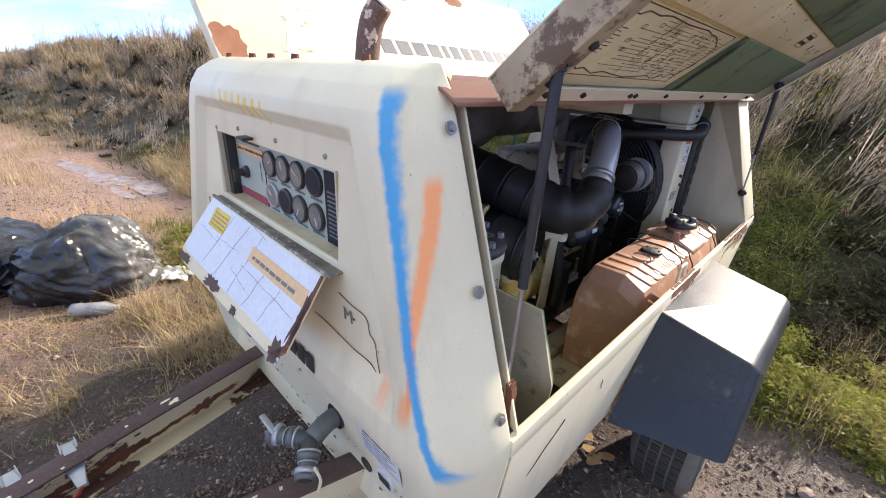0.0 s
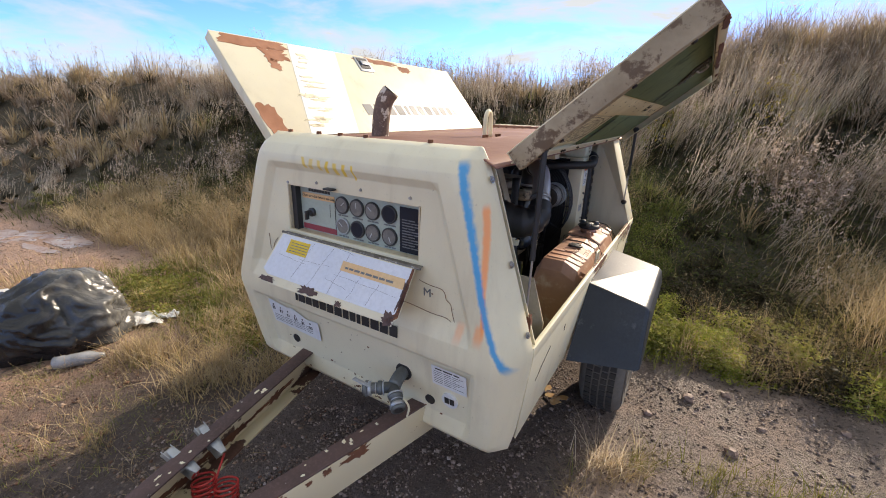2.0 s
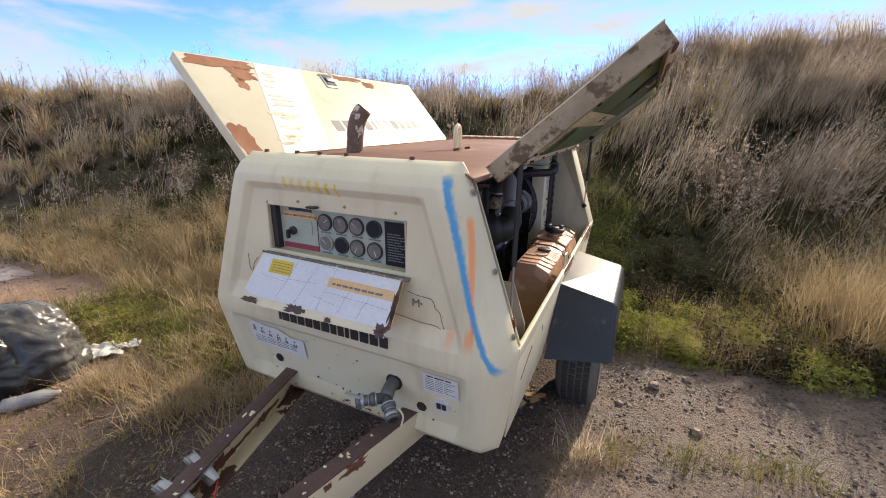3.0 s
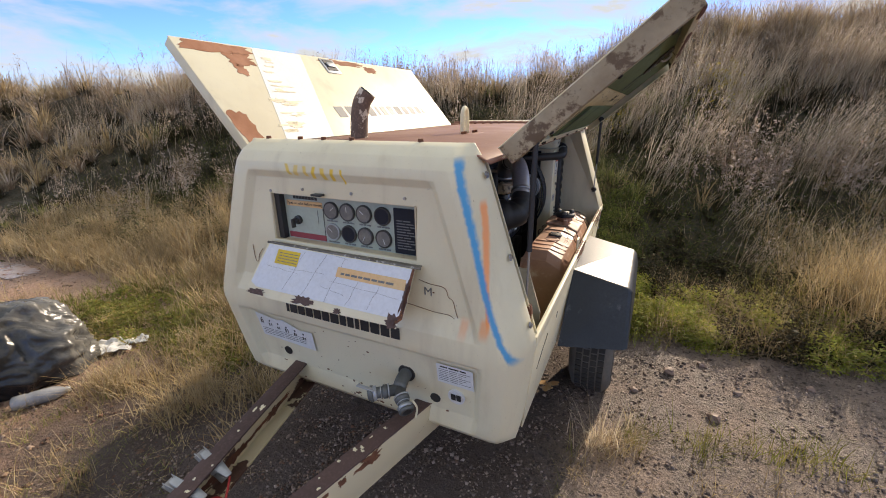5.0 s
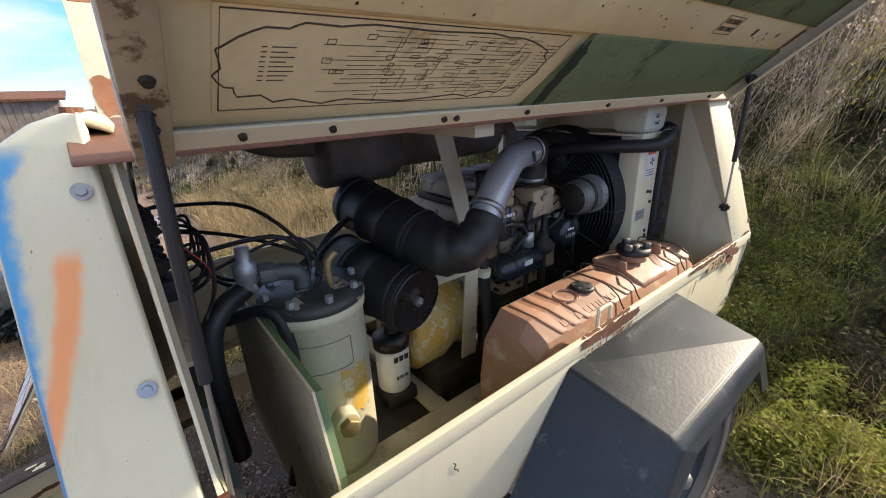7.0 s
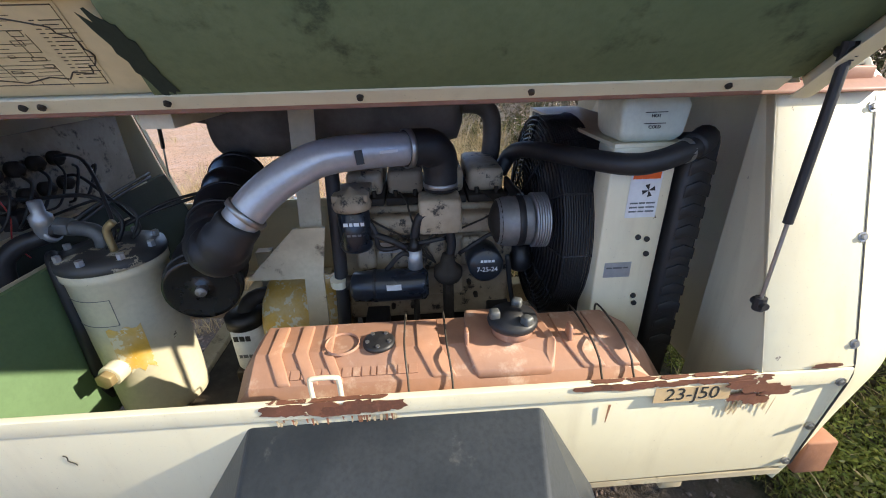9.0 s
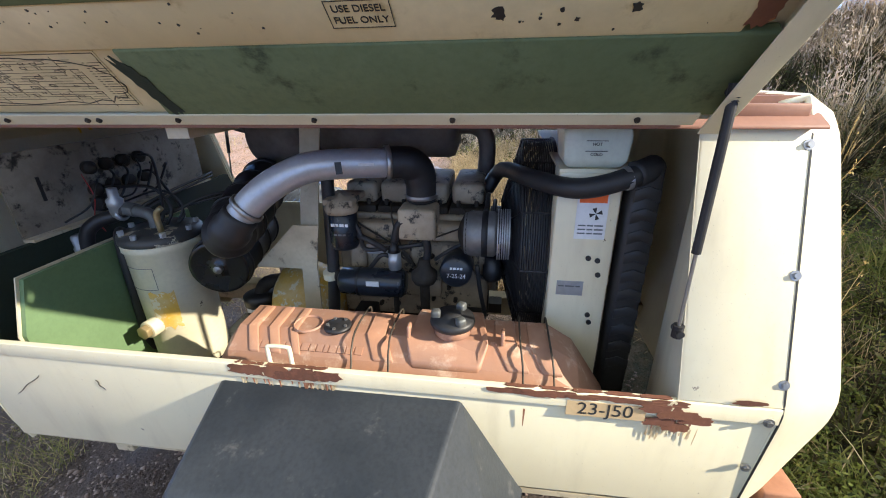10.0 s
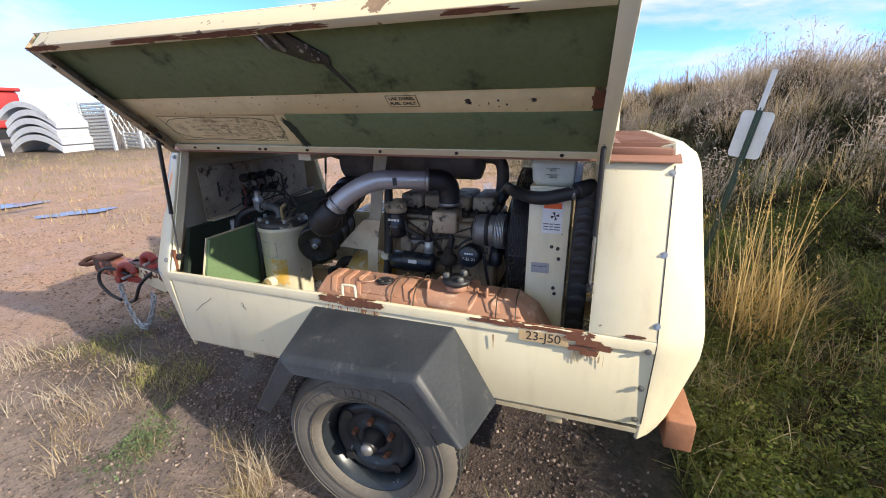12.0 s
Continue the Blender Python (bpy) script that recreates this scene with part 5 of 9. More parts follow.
# two red hooks over the bar
for c_, r_, a0, a1, w_ in (((0.072, -0.885, 0.385), 0.070, 200, 20, 0.020), ((0.045, -0.715, 0.480), 0.048, 330, 20, 0.022)):
    c_ = Vector(c_)
    sweep = [math.radians(a0 + (a1 - a0) * k / 10) for k in range(11)]
    hook = tpart("red_hook", tube([c_ + Vector((0, r_ * math.cos(a), r_ * math.sin(a))) for a in sweep], w_, 12, 2), M["red"], "heavy red forged hook", smooth=True)
    tpart("hook_boss", cyl(c_ + Vector((-0.03, r_ * math.cos(sweep[0]), r_ * math.sin(sweep[0]))), c_ + Vector((0.03, r_ * math.cos(sweep[0]), r_ * math.sin(sweep[0]))), w_ * 1.2, seg=16), M["red"], parent=hook, bevel=0.004)
    tpart("hook_web", prism([c_ + Vector((-0.008, r_ * math.cos(a), r_ * math.sin(a))) for a in sweep[1:6]], (0.016, 0, 0)), M["red"], parent=hook)
    tpart("hook_pin", cyl(c_ + Vector((-0.045, 0.01, 0.0)), c_ + Vector((0.045, 0.01, 0.0)), 0.009, seg=10), M["galv"], parent=hook)
tpart("hook_plate", box((0.050, -0.93, 0.335), (0.060, -0.80, 0.375)), M["red"], parent=bar_, bevel=0.003)
# spring clamps with a coiled red air line hung on the far beam
for p, q in (((-0.163, -0.425, 0.458), (-0.081, -0.407, 0.425)), ((-0.173, -0.338, 0.458), (-0.093, -0.334, 0.415))):
    p, d = Vector(p), (Vector(q) - Vector(p)).normalized()
    sd = d.cross(Vector((0, 0, 1))).normalized()
    up = sd.cross(d)
    clamp = tpart("spring_clamp", prism([p - d * 0.008 - sd * 0.008, p + d * 0.045 - sd * 0.015, p + d * 0.088 - sd * 0.008, p + d * 0.088 + sd * 0.008, p + d * 0.045 + sd * 0.015, p - d * 0.008 + sd * 0.008], up * 0.005), M["galv"], "bright steel spring clamp", bevel=0.0015)
    for off in (-0.013, 0.013):
        tpart("clamp_cheek", prism([p - d * 0.02 + sd * off, p + d * 0.06 + sd * off, p + d * 0.05 + sd * off - up * 0.022, p + sd * off - up * 0.016], sd * 0.002), M["galv"], parent=clamp)
    tpart("clamp_jaw", prism([p - d * 0.02 - sd * 0.014 - up * 0.018, p + d * 0.08 - sd * 0.009 - up * 0.034, p + d * 0.08 + sd * 0.009 - up * 0.034, p - d * 0.02 + sd * 0.014 - up * 0.018], up * 0.004), M["steel"], parent=clamp)
    tpart("clamp_pivot", cyl(p + d * 0.04 - sd * 0.018 - up * 0.008, p + d * 0.04 + sd * 0.018 - up * 0.008, 0.006, seg=10), M["steel"], parent=clamp)
for end, c0, c1 in (((-0.081, -0.407, 0.425), (-0.088, -0.397, 0.395), (-0.062, -0.415, 0.300)), ((-0.093, -0.334, 0.415), (-0.035, -0.368, 0.385), (-0.018, -0.392, 0.290))):
    end, c0, c1 = Vector(end), Vector(c0), Vector(c1)
    d = (c1 - c0).normalized()
    s1 = d.orthogonal().normalized()
    s2 = d.cross(s1)
    helix = [c0.lerp(c1, k / 96) + 0.027 * (math.cos(k * 0.55) * s1 + math.sin(k * 0.55) * s2) for k in range(97)]
    tpart("coiled_air_line", tube([end, end.lerp(helix[0], 0.5) + Vector((0.006, 0.0, 0.012)), *helix], 0.0030, 6, 2), M["wire_red"], "red coiled plastic air line", smooth=True)
# safety chain and dark brake hoses at the coupler
for run_, pts in enumerate(([(0.085, -0.955, 0.375), (0.095, -0.945, 0.27), (0.105, -0.90, 0.155), (0.115, -0.84, 0.085), (0.12, -0.775, 0.075), (0.115, -0.725, 0.13), (0.10, -0.70, 0.22), (0.09, -0.69, 0.315)],
                            [(0.12, -0.80, 0.095), (0.13, -0.74, 0.10), (0.135, -0.70, 0.16), (0.12, -0.665, 0.24), (0.10, -0.655, 0.315)])):
    line_ = curved(pts, 12)
    gone, at_ = 0.0, [line_[0]]
    for p, q in zip(line_, line_[1:]):
        gone += (q - p).length
        if gone > 0.026:
            at_.append(q)
            gone = 0.0
    for k, (p, q) in enumerate(zip(at_, at_[1:])):
        d = (q - p).normalized()
        s = Vector((1, 0, 0)).cross(d).normalized() if k % 2 else Vector((1, 0, 0))
        m_ = (p + q) / 2
        oval = [m_ + d * (0.020 * math.cos(t)) + s * (0.0115 * math.sin(t)) for t in [2 * math.pi * j / 10 for j in range(11)]]
        tpart("chain_link", tube(oval, 0.0046, 6, 1), M["galv"], "" if k or run_ else "galvanised chain link")
for pts in ([(0.06, -0.90, 0.385), (0.085, -1.00, 0.425), (0.10, -1.085, 0.40), (0.11, -1.10, 0.33), (0.115, -1.03, 0.265), (0.115, -0.94, 0.235)], [(0.06, -0.60, 0.47), (0.10, -0.66, 0.43), (0.12, -0.735, 0.36), (0.12, -0.80, 0.265), (0.11, -0.86, 0.235)]):
    tpart("brake_hose", tube(pts, 0.010, 8, 6), M["rubber"], "black rubber hose", smooth=True)

# ---- fenders and wheels ----
WHEEL = Vector((0.665, 1.09, 0.292))


def fender(sx):
    bm = bmesh.new()
    outer = 0.800
    rows = [[(0.550, 0.645, 0.405), (0.785, 0.722, 0.404), (outer, 0.730, 0.408)],
            [(0.562, 0.815, 0.672), (0.774, 0.840, 0.616), (0.790, 0.846, 0.602)],
            [(0.562, 1.326, 0.674), (0.776, 1.288, 0.640), (0.792, 1.280, 0.626)],
            [(0.535, 1.462, 0.408), (0.784, 1.424, 0.442), (outer, 1.418, 0.446)]]
    vs = [[bm.verts.new((sx * x, y, z)) for x, y, z in r] for r in rows]
    for a, b in zip(vs, vs[1:]):
        for k in range(2):
            bm.faces.new((a[k], a[k + 1], b[k + 1], b[k]))
    # outer skirt turned down
    lows = [(0.785, 0.405), (0.895, 0.572), (1.235, 0.588), (1.345, 0.462)]
    sk = [bm.verts.new((sx * (outer + 0.002), y, z)) for y, z in lows]
    for k in range(3):
        bm.faces.new((vs[k][2], vs[k + 1][2], sk[k + 1], sk[k]))
    ob = tpart("fender", bm, M["fender"], "dented grey-black plastic mudguard", bevel=0.011, segments=4, angle=20)
    md = ob.modifiers.new("thickness", "SOLIDIFY")
    md.thickness, md.offset = 0.006, -1
    for f in ob.data.polygons:
        f.use_smooth = False
    return ob


def wheel(sx):
    c = Vector((sx * WHEEL.x, WHEEL.y, WHEEL.z))
    ax = Vector((sx, 0, 0))
    w = tpart("wheel", lathe([(0.165, -0.07), (0.178, -0.075), (0.168, -0.05), (0.150, 0.0), (0.160, 0.045), (0.172, 0.062), (0.180, 0.066), (0.178, 0.071), (0.168, 0.068), (0.155, 0.05), (0.145, 0.02), (0.146, -0.03), (0.160, -0.06)], c, ax, 40, closed=True), M["rim"], "worn dark steel wheel rim", smooth=True)
    tyre_prof = [(0.172, 0.070), (0.185, 0.082), (0.215, 0.090), (0.25, 0.091), (0.272, 0.085), (0.287, 0.074), (0.295, 0.060), (0.298, 0.03), (0.299, 0.0), (0.298, -0.03), (0.295, -0.06), (0.287, -0.074), (0.25, -0.091), (0.20, -0.088), (0.172, -0.07), (0.165, 0.0)]
    t = tpart("tyre", lathe(tyre_prof, c, ax, 56, closed=True), M["tyre"], "dusty worn trailer tyre", parent=w, smooth=True)
    bm = bmesh.new()
    for r in (0.193, 0.200, 0.247, 0.262):
        add_lathe(bm, [(r - 0.0015, 0.0895), (r, 0.0925), (r + 0.0015, 0.0895)], c - ax * 0.0 , ax, 56, closed=True)
    tpart("sidewall_ridge", bm, M["tyre"], parent=t, smooth=True)
    bm = bmesh.new()
    for k in range(60):
        a = 2 * math.pi * k / 60
        for lane, off in ((-0.045, 0), (0.045, 0.5), (-0.015, 0.25), (0.015, 0.75)):
            a2 = a + off * 2 * math.pi / 60
            p = c + ax * lane + Vector((0, math.cos(a2), math.sin(a2))) * 0.2985
            turn = Matrix.Rotation(a2, 4, "X")
            add_box(bm, p - Vector((0.012, 0.004, 0.0115)), p + Vector((0.012, 0.004, 0.0115)), turn)
    tpart("tread", bm, M["tread"], parent=t)
    for k, (a, wd) in enumerate([(1.95 + 0.115 * (5 - j), 0.021) for j in range(11) if j != 5]):
        for r0, r1, da in ((0.212, 0.236, 0.0),):
            n_ = Vector((0, math.cos(a), math.sin(a)))
            tt = Vector((0, -math.sin(a), math.cos(a)))
            o_ = c + ax * 0.0905
            bm = bmesh.new()
            add_prism(bm, [o_ + n_ * r0 - tt * wd / 2, o_ + n_ * r0 + tt * wd / 2, o_ + n_ * r1 + tt * wd / 2, o_ + n_ * r1 - tt * wd / 2], ax * 0.0025)
            tpart("sidewall_mark", bm, M["tyre"], parent=t)
    tpart("rim_disc", lathe([(0.150, 0.004), (0.135, 0.030), (0.118, 0.040), (0.098, 0.020), (0.085, 0.010), (0.06, 0.024), (0.048, 0.03), (0.040, 0.012), (0.0005, 0.010)], c, ax, 40), M["rim"], parent=w, smooth=True)
    tpart("hub", lathe([(0.043, 0.0), (0.043, 0.02), (0.034, 0.03), (0.034, 0.045), (0.026, 0.05), (0.026, 0.072), (0.020, 0.078), (0.0005, 0.079)], c, ax, 24), M["black"], "dark hub with pale grease cap", parent=w, smooth=True)
    tpart("grease_cap", lathe([(0.021, 0.06), (0.021, 0.082), (0.014, 0.09), (0.0005, 0.091)], c, ax, 18), M["alu"], parent=w, smooth=True)
    for k in range(5):
        a = 2 * math.pi * k / 5 + 0.4
        p = c + Vector((0, math.cos(a), math.sin(a))) * 0.068
        tpart("wheel_nut", cyl(p + ax * 0.02, p + ax * 0.042, 0.011, 0.009, 6), M["rust"], parent=w)
    for k in range(4):
        a = 2 * math.pi * k / 4 + 0.75
        p = c + Vector((0, math.cos(a), math.sin(a))) * 0.118
        tpart("rim_slot", cyl(p + ax * 0.0395, p + ax * 0.043, 0.017, seg=14), M["ink"], parent=w)
    return w


for sx in (-1, 1):
    fender(sx)
    wheel(sx)
tpart("axle", cyl((-0.60, WHEEL.y, WHEEL.z), (0.60, WHEEL.y, WHEEL.z), 0.032, seg=14), M["rust"])
for sx in (-1, 1):
    tpart("axle_hanger", box((sx * 0.27, WHEEL.y - 0.06, WHEEL.z), (sx * 0.31, WHEEL.y + 0.06, 0.37)), M["rust"])

# ---- engine bay ----


def assembly(name, label, category, base):
    """A top-level thing with its Empty at base, and a maker of its parts in world places."""
    ob = thing(name, label, category, base)

    def make(pname, bm, material, plabel="", parent=None, **kw):
        p = part(pname, bm, material, parent or ob, plabel, **kw)
        if parent is None:
            p.matrix_parent_inverse = Matrix.Translation(-Vector(base))
        return p

    return ob, make


# diesel engine
engine, ep = assembly("diesel_engine", "grimy tan four-cylinder diesel engine on steel mounts", "engine", (0.05, 1.15, 0.44))
ep("engine_block", box((-0.14, 0.93, 0.58), (0.17, 1.37, 0.825)), M["engine"], bevel=0.012)
bm = bmesh.new()
add_box(bm, (-0.11, 0.95, 0.44), (0.13, 1.35, 0.60))
ep("oil_sump", bm, M["engine_d"], bevel=0.02)
ep("cylinder_head", box((-0.13, 0.935, 0.825), (0.165, 1.365, 0.905)), M["engine"], bevel=0.008)
for k in range(4):
    y = 0.955 + 0.103 * k
    c = ep("rocker_cover", box((-0.08, y, 0.925), (0.13, y + 0.09, 0.985)), M["engine"], "tan rocker cover", bevel=0.012)
    ep("cover_base", box((-0.095, y - 0.004, 0.905), (0.155, y + 0.094, 0.925)), M["engine_d"], bevel=0.003)
    for dy in (0.02, 0.07):
        ep("cover_bolt", cyl((0.14, y + dy, 0.923), (0.14, y + dy, 0.94), 0.006, seg=6), M["engine_d"], parent=c)
manifold = ep("intake_manifold", box((0.165, 0.98, 0.845), (0.215, 1.33, 0.895)), M["engine"], bevel=0.012)
ep("manifold_flange", box((0.165, 1.135, 0.86), (0.25, 1.235, 0.945)), M["engine"], "", manifold, bevel=0.008)
for k in range(5):
    y = 0.97 + 0.09 * k
    ep("push_rod_boss", box((0.17, y, 0.745), (0.195, y + 0.05, 0.825)), M["engine"], bevel=0.01)
ep("side_cover", box((0.17, 0.96, 0.665), (0.205, 1.24, 0.735)), M["engine"], bevel=0.01)
ep("data_plate", box((0.2055, 1.03, 0.80), (0.2085, 1.10, 0.828)), M["galv"], "blue-grey data plate")
for k in range(26):
    rr = random.Random(400 + k)
    y, z = 0.95 + 0.4 * rr.random(), 0.62 + 0.27 * rr.random()
    ep("casting_bolt", cyl((0.168, y, z), (0.186, y, z), 0.007, 0.006, 6), M["engine_d"])
for k in range(4):
    y = 0.985 + 0.1 * k
    ep("injector_line", tube([(0.12, y, 0.93), (0.19, y + 0.02, 0.93), (0.222, y + 0.03, 0.90), (0.225, 1.14, 0.82), (0.215, 1.17, 0.77)], 0.0026, 6, 5), M["engine_d"], smooth=True)
for x in (-0.20, 0.16):
    for y in (0.98, 1.31):
        ep("engine_mount", box((x, y, 0.425), (x + 0.09, y + 0.06, 0.62)), M["black"], bevel=0.004)
ep("mount_rail", box((-0.22, 0.90, 0.40), (-0.16, 1.42, 0.44)), M["black"])
ep("mount_rail", box((0.17, 0.90, 0.40), (0.24, 1.42, 0.44)), M["black"])
# alternator
alt = ep("alternator", lathe([(0.030, -0.064), (0.052, -0.058), (0.058, -0.04), (0.058, 0.015), (0.050, 0.022), (0.0005, 0.022)], (0.260, 1.372, 0.892), (0, 1, 0), 28), M["alu"], "bright alternator with finned pulley", smooth=True)
for k in range(6):
    ep("fin", lathe([(0.030, 0), (0.064, 0), (0.064, 0.0028), (0.030, 0.0028)], (0.260, 1.395 + 0.0055 * k, 0.892), (0, 1, 0), 24, closed=True), M["galv"], "", alt)
ep("alternator_body", lathe([(0.03, -0.016), (0.0592, -0.015), (0.0595, -0.012), (0.0595, 0.000), (0.03, 0.002)], (0.260, 1.372, 0.892), (0, 1, 0), 28), M["black"], "", alt, smooth=True)
ep("alternator_end", lathe([(0.012, -0.076), (0.030, -0.070), (0.048, -0.061), (0.0545, -0.052), (0.0005, -0.05)], (0.260, 1.372, 0.892), (0, 1, 0), 24), M["engine_d"], "", alt, smooth=True)
ep("alternator_arm", box((0.10, 1.36, 0.93), (0.25, 1.372, 0.955)), M["black"], bevel=0.003)
# filters, starter, sensors
ff = ep("fuel_filter", lathe([(0.034, 0.0), (0.038, 0.008), (0.038, 0.095), (0.03, 0.1), (0.0005, 0.1)], (0.245, 0.985, 0.835), (0, 0, 1), 24), M["filter"], "black fuel filter with pale handwriting", smooth=True)
ep("filter_head", lathe([(0.042, 0.0), (0.045, 0.012), (0.035, 0.034), (0.012, 0.04), (0.0005, 0.052)], (0.245, 0.985, 0.935), (0, 0, 1), 20), M["engine"], "", ff, smooth=True)
ep("filter_bracket", box((0.165, 0.945, 0.955), (0.27, 1.025, 0.972)), M["engine"], "", ff, bevel=0.003)
bars([0.010, 0.007, 0.012, 0.008], 0.003, 0.008, (0.2838, 0.967, 0.905), (0, 1, 0), (0, 0, 1), M["white"], ff, "scribble")
bars([0.008, 0.01, 0.008], 0.003, 0.005, (0.2838, 0.972, 0.88), (0, 1, 0), (0, 0, 1), M["grey_ink"], ff, "scribble")
st = ep("starter_motor", lathe([(0.022, -0.095), (0.037, -0.085), (0.040, -0.02), (0.040, 0.085), (0.03, 0.095), (0.0005, 0.095)], (0.255, 1.055, 0.735), (0, 1, 0), 26), M["filter"], "blue-black starter motor", smooth=True)
ep("starter_band", lathe([(0.0405, -0.004), (0.0415, 0.0), (0.0405, 0.004)], (0.255, 1.02, 0.735), (0, 1, 0), 26), M["black"], "", st)
ep("starter_plate", box((0.2925, 1.05, 0.742), (0.296, 1.085, 0.756)), M["white"], "", st)
ep("starter_lug", cyl((0.25, 0.95, 0.745), (0.25, 0.985, 0.745), 0.018, seg=12), M["engine_d"], "", st)
of = ep("oil_filter", lathe([(0.040, 0.0), (0.043, 0.01), (0.043, 0.085), (0.036, 0.093), (0.0005, 0.094)], (0.185, 1.29, 0.775), (1, 0, 0.12), 28), M["filter"], "black oil filter with a handwritten date", smooth=True)
writing("7-25-24", 0.016, (0.2795, 1.292, 0.777), (0, 1, 0), (-0.12, 0, 1), M["white"], of, "handwriting")
bars([0.006, 0.008, 0.006, 0.007], 0.002, 0.006, (0.2795, 1.276, 0.796), (0, 1, 0), (-0.12, 0, 1), M["white"], of, "scribble")
sn = ep("solenoid", cyl((0.245, 1.12, 0.775), (0.245, 1.12, 0.825), 0.018, seg=16), M["galv"], "silver solenoid canister", smooth=True)
ep("solenoid_cap", lathe([(0.018, 0), (0.012, 0.012), (0.006, 0.03), (0.0005, 0.03)], (0.245, 1.12, 0.825), (0, 0, 1), 12), M["black"], "", sn, smooth=True)
ep("lift_pump", lathe([(0.030, 0), (0.036, 0.012), (0.036, 0.03), (0.02, 0.045), (0.014, 0.07), (0.0005, 0.07)], (0.24, 1.20, 0.735), (0, 0, 1), 18), M["engine_d"], smooth=True)
ep("pump_stalk", cyl((0.24, 1.20, 0.55), (0.24, 1.20, 0.735), 0.014, seg=12), M["engine_d"])
ep("dipstick_tube", cyl((0.245, 1.115, 0.56), (0.245, 1.12, 0.775), 0.008, seg=10), M["engine_d"])
ep("sediment_bowl", lathe([(0.022, 0), (0.026, 0.01), (0.026, 0.04), (0.022, 0.045), (0.022, 0.07), (0.0005, 0.07)], (0.22, 1.385, 0.745), (0, 0, 1), 18), M["black"], smooth=True)
for pts, r in (([(0.24, 1.0, 0.93), (0.25, 1.03, 0.88), (0.245, 1.04, 0.83), (0.235, 1.10, 0.83), (0.22, 1.20, 0.84)], 0.006),
               ([(0.24, 1.12, 0.85), (0.24, 1.14, 0.905), (0.235, 1.19, 0.90), (0.235, 1.21, 0.84), (0.235, 1.205, 0.79)], 0.011),
               ([(0.25, 1.05, 0.775), (0.26, 1.09, 0.82), (0.24, 1.12, 0.80)], 0.006),
               ([(0.23, 1.0, 0.87), (0.26, 1.06, 0.86), (0.25, 1.10, 0.83)], 0.008),
               ([(0.23, 1.23, 0.80), (0.25, 1.26, 0.83), (0.24, 1.30, 0.85), (0.25, 1.33, 0.86)], 0.005),
               ([(0.255, 1.345, 0.80), (0.25, 1.355, 0.72), (0.24, 1.37, 0.64)], 0.006),
               ([(0.22, 0.945, 1.03), (0.225, 0.94, 0.9), (0.235, 0.935, 0.75), (0.26, 0.93, 0.60), (0.26, 0.92, 0.48)], 0.017)):
    ep("hose", tube(pts, r, 10, 6), M["rubber"], smooth=True)
ep("hose_clip", cyl((0.243, 0.93, 0.735), (0.246, 0.93, 0.755), 0.021, seg=14), M["cream"])
# fan in its wire guard, belts
ep("fan_hub", cyl((0.02, 1.37, 0.83), (0.02, 1.47, 0.83), 0.06, seg=20), M["black"])
for k in range(6):
    a = 2 * math.pi * k / 6
    d = Vector((math.cos(a), 0, math.sin(a)))
    s = Vector((-math.sin(a), 0.6, math.cos(a))).normalized()
    p = Vector((0.02, 1.455, 0.83))
    ep("fan_blade", prism([p + d * 0.05 - s * 0.03, p + d * 0.20 - s * 0.045, p + d * 0.20 + s * 0.045, p + d * 0.05 + s * 0.03], (0, 0.003, 0)), M["black"])
ep("fan_pulley", lathe([(0.07, 0), (0.055, 0.012), (0.07, 0.024)], (0.06, 1.372, 0.83), (0, 1, 0), 24), M["black"], smooth=True)
ep("fan_belt", tube([(0.13, 1.384, 0.83), (0.28, 1.384, 0.93), (0.30, 1.384, 0.89), (0.27, 1.384, 0.85), (0.10, 1.384, 0.74), (0.0, 1.384, 0.78), (0.02, 1.384, 0.90), (0.13, 1.384, 0.93), (0.28, 1.384, 0.935)], 0.006, 6, 3), M["rubber"])

engine.location = (0.0, 1.138, 0.44)

# radiator with cream side column, black header tank, fan guard
rad, rp = assembly("radiator", "cream-framed radiator with black ribbed side tank and wire fan guard", "radiator", (0.0, 1.58, 0.42))
rp("side_column", box((0.245, 1.505, 0.42), (0.318, 1.635, 1.075)), M["cream"], "cream steel side column", bevel=0.004)
rp("side_column", box((-0.318, 1.505, 0.42), (-0.285, 1.635, 1.075)), M["cream"])
rp("top_panel", box((-0.318, 1.505, 1.075), (0.318, 1.66, 1.082)), M["cream"])
rp("core", box((-0.285, 1.56, 0.43), (0.285, 1.63, 1.07)), M["black"])
rp("shroud", box((-0.285, 1.515, 0.43), (0.285, 1.555, 1.07)), M["black"])
rt = rp("side_tank", box((0.27, 1.646, 0.45), (0.335, 1.708, 1.094)), M["rubber"], "black ribbed header tank", bevel=0.012)
for k in range(10):
    z = 0.605 + 0.046 * k
    rp("tank_rib", prism([(0.3352, 1.652, z), (0.3352, 1.678, z + 0.010), (0.3352, 1.704, z), (0.3352, 1.704, z + 0.026), (0.3352, 1.678, z + 0.036), (0.3352, 1.652, z + 0.026)], (0.0035, 0, 0)), M["rubber"], "", rt, bevel=0.002)
rp("tank_neck", tube([(0.305, 1.69, 1.085), (0.325, 1.67, 1.082), (0.337, 1.648, 1.075)], 0.026, 14, 3), M["rubber"], "", rt, smooth=True)
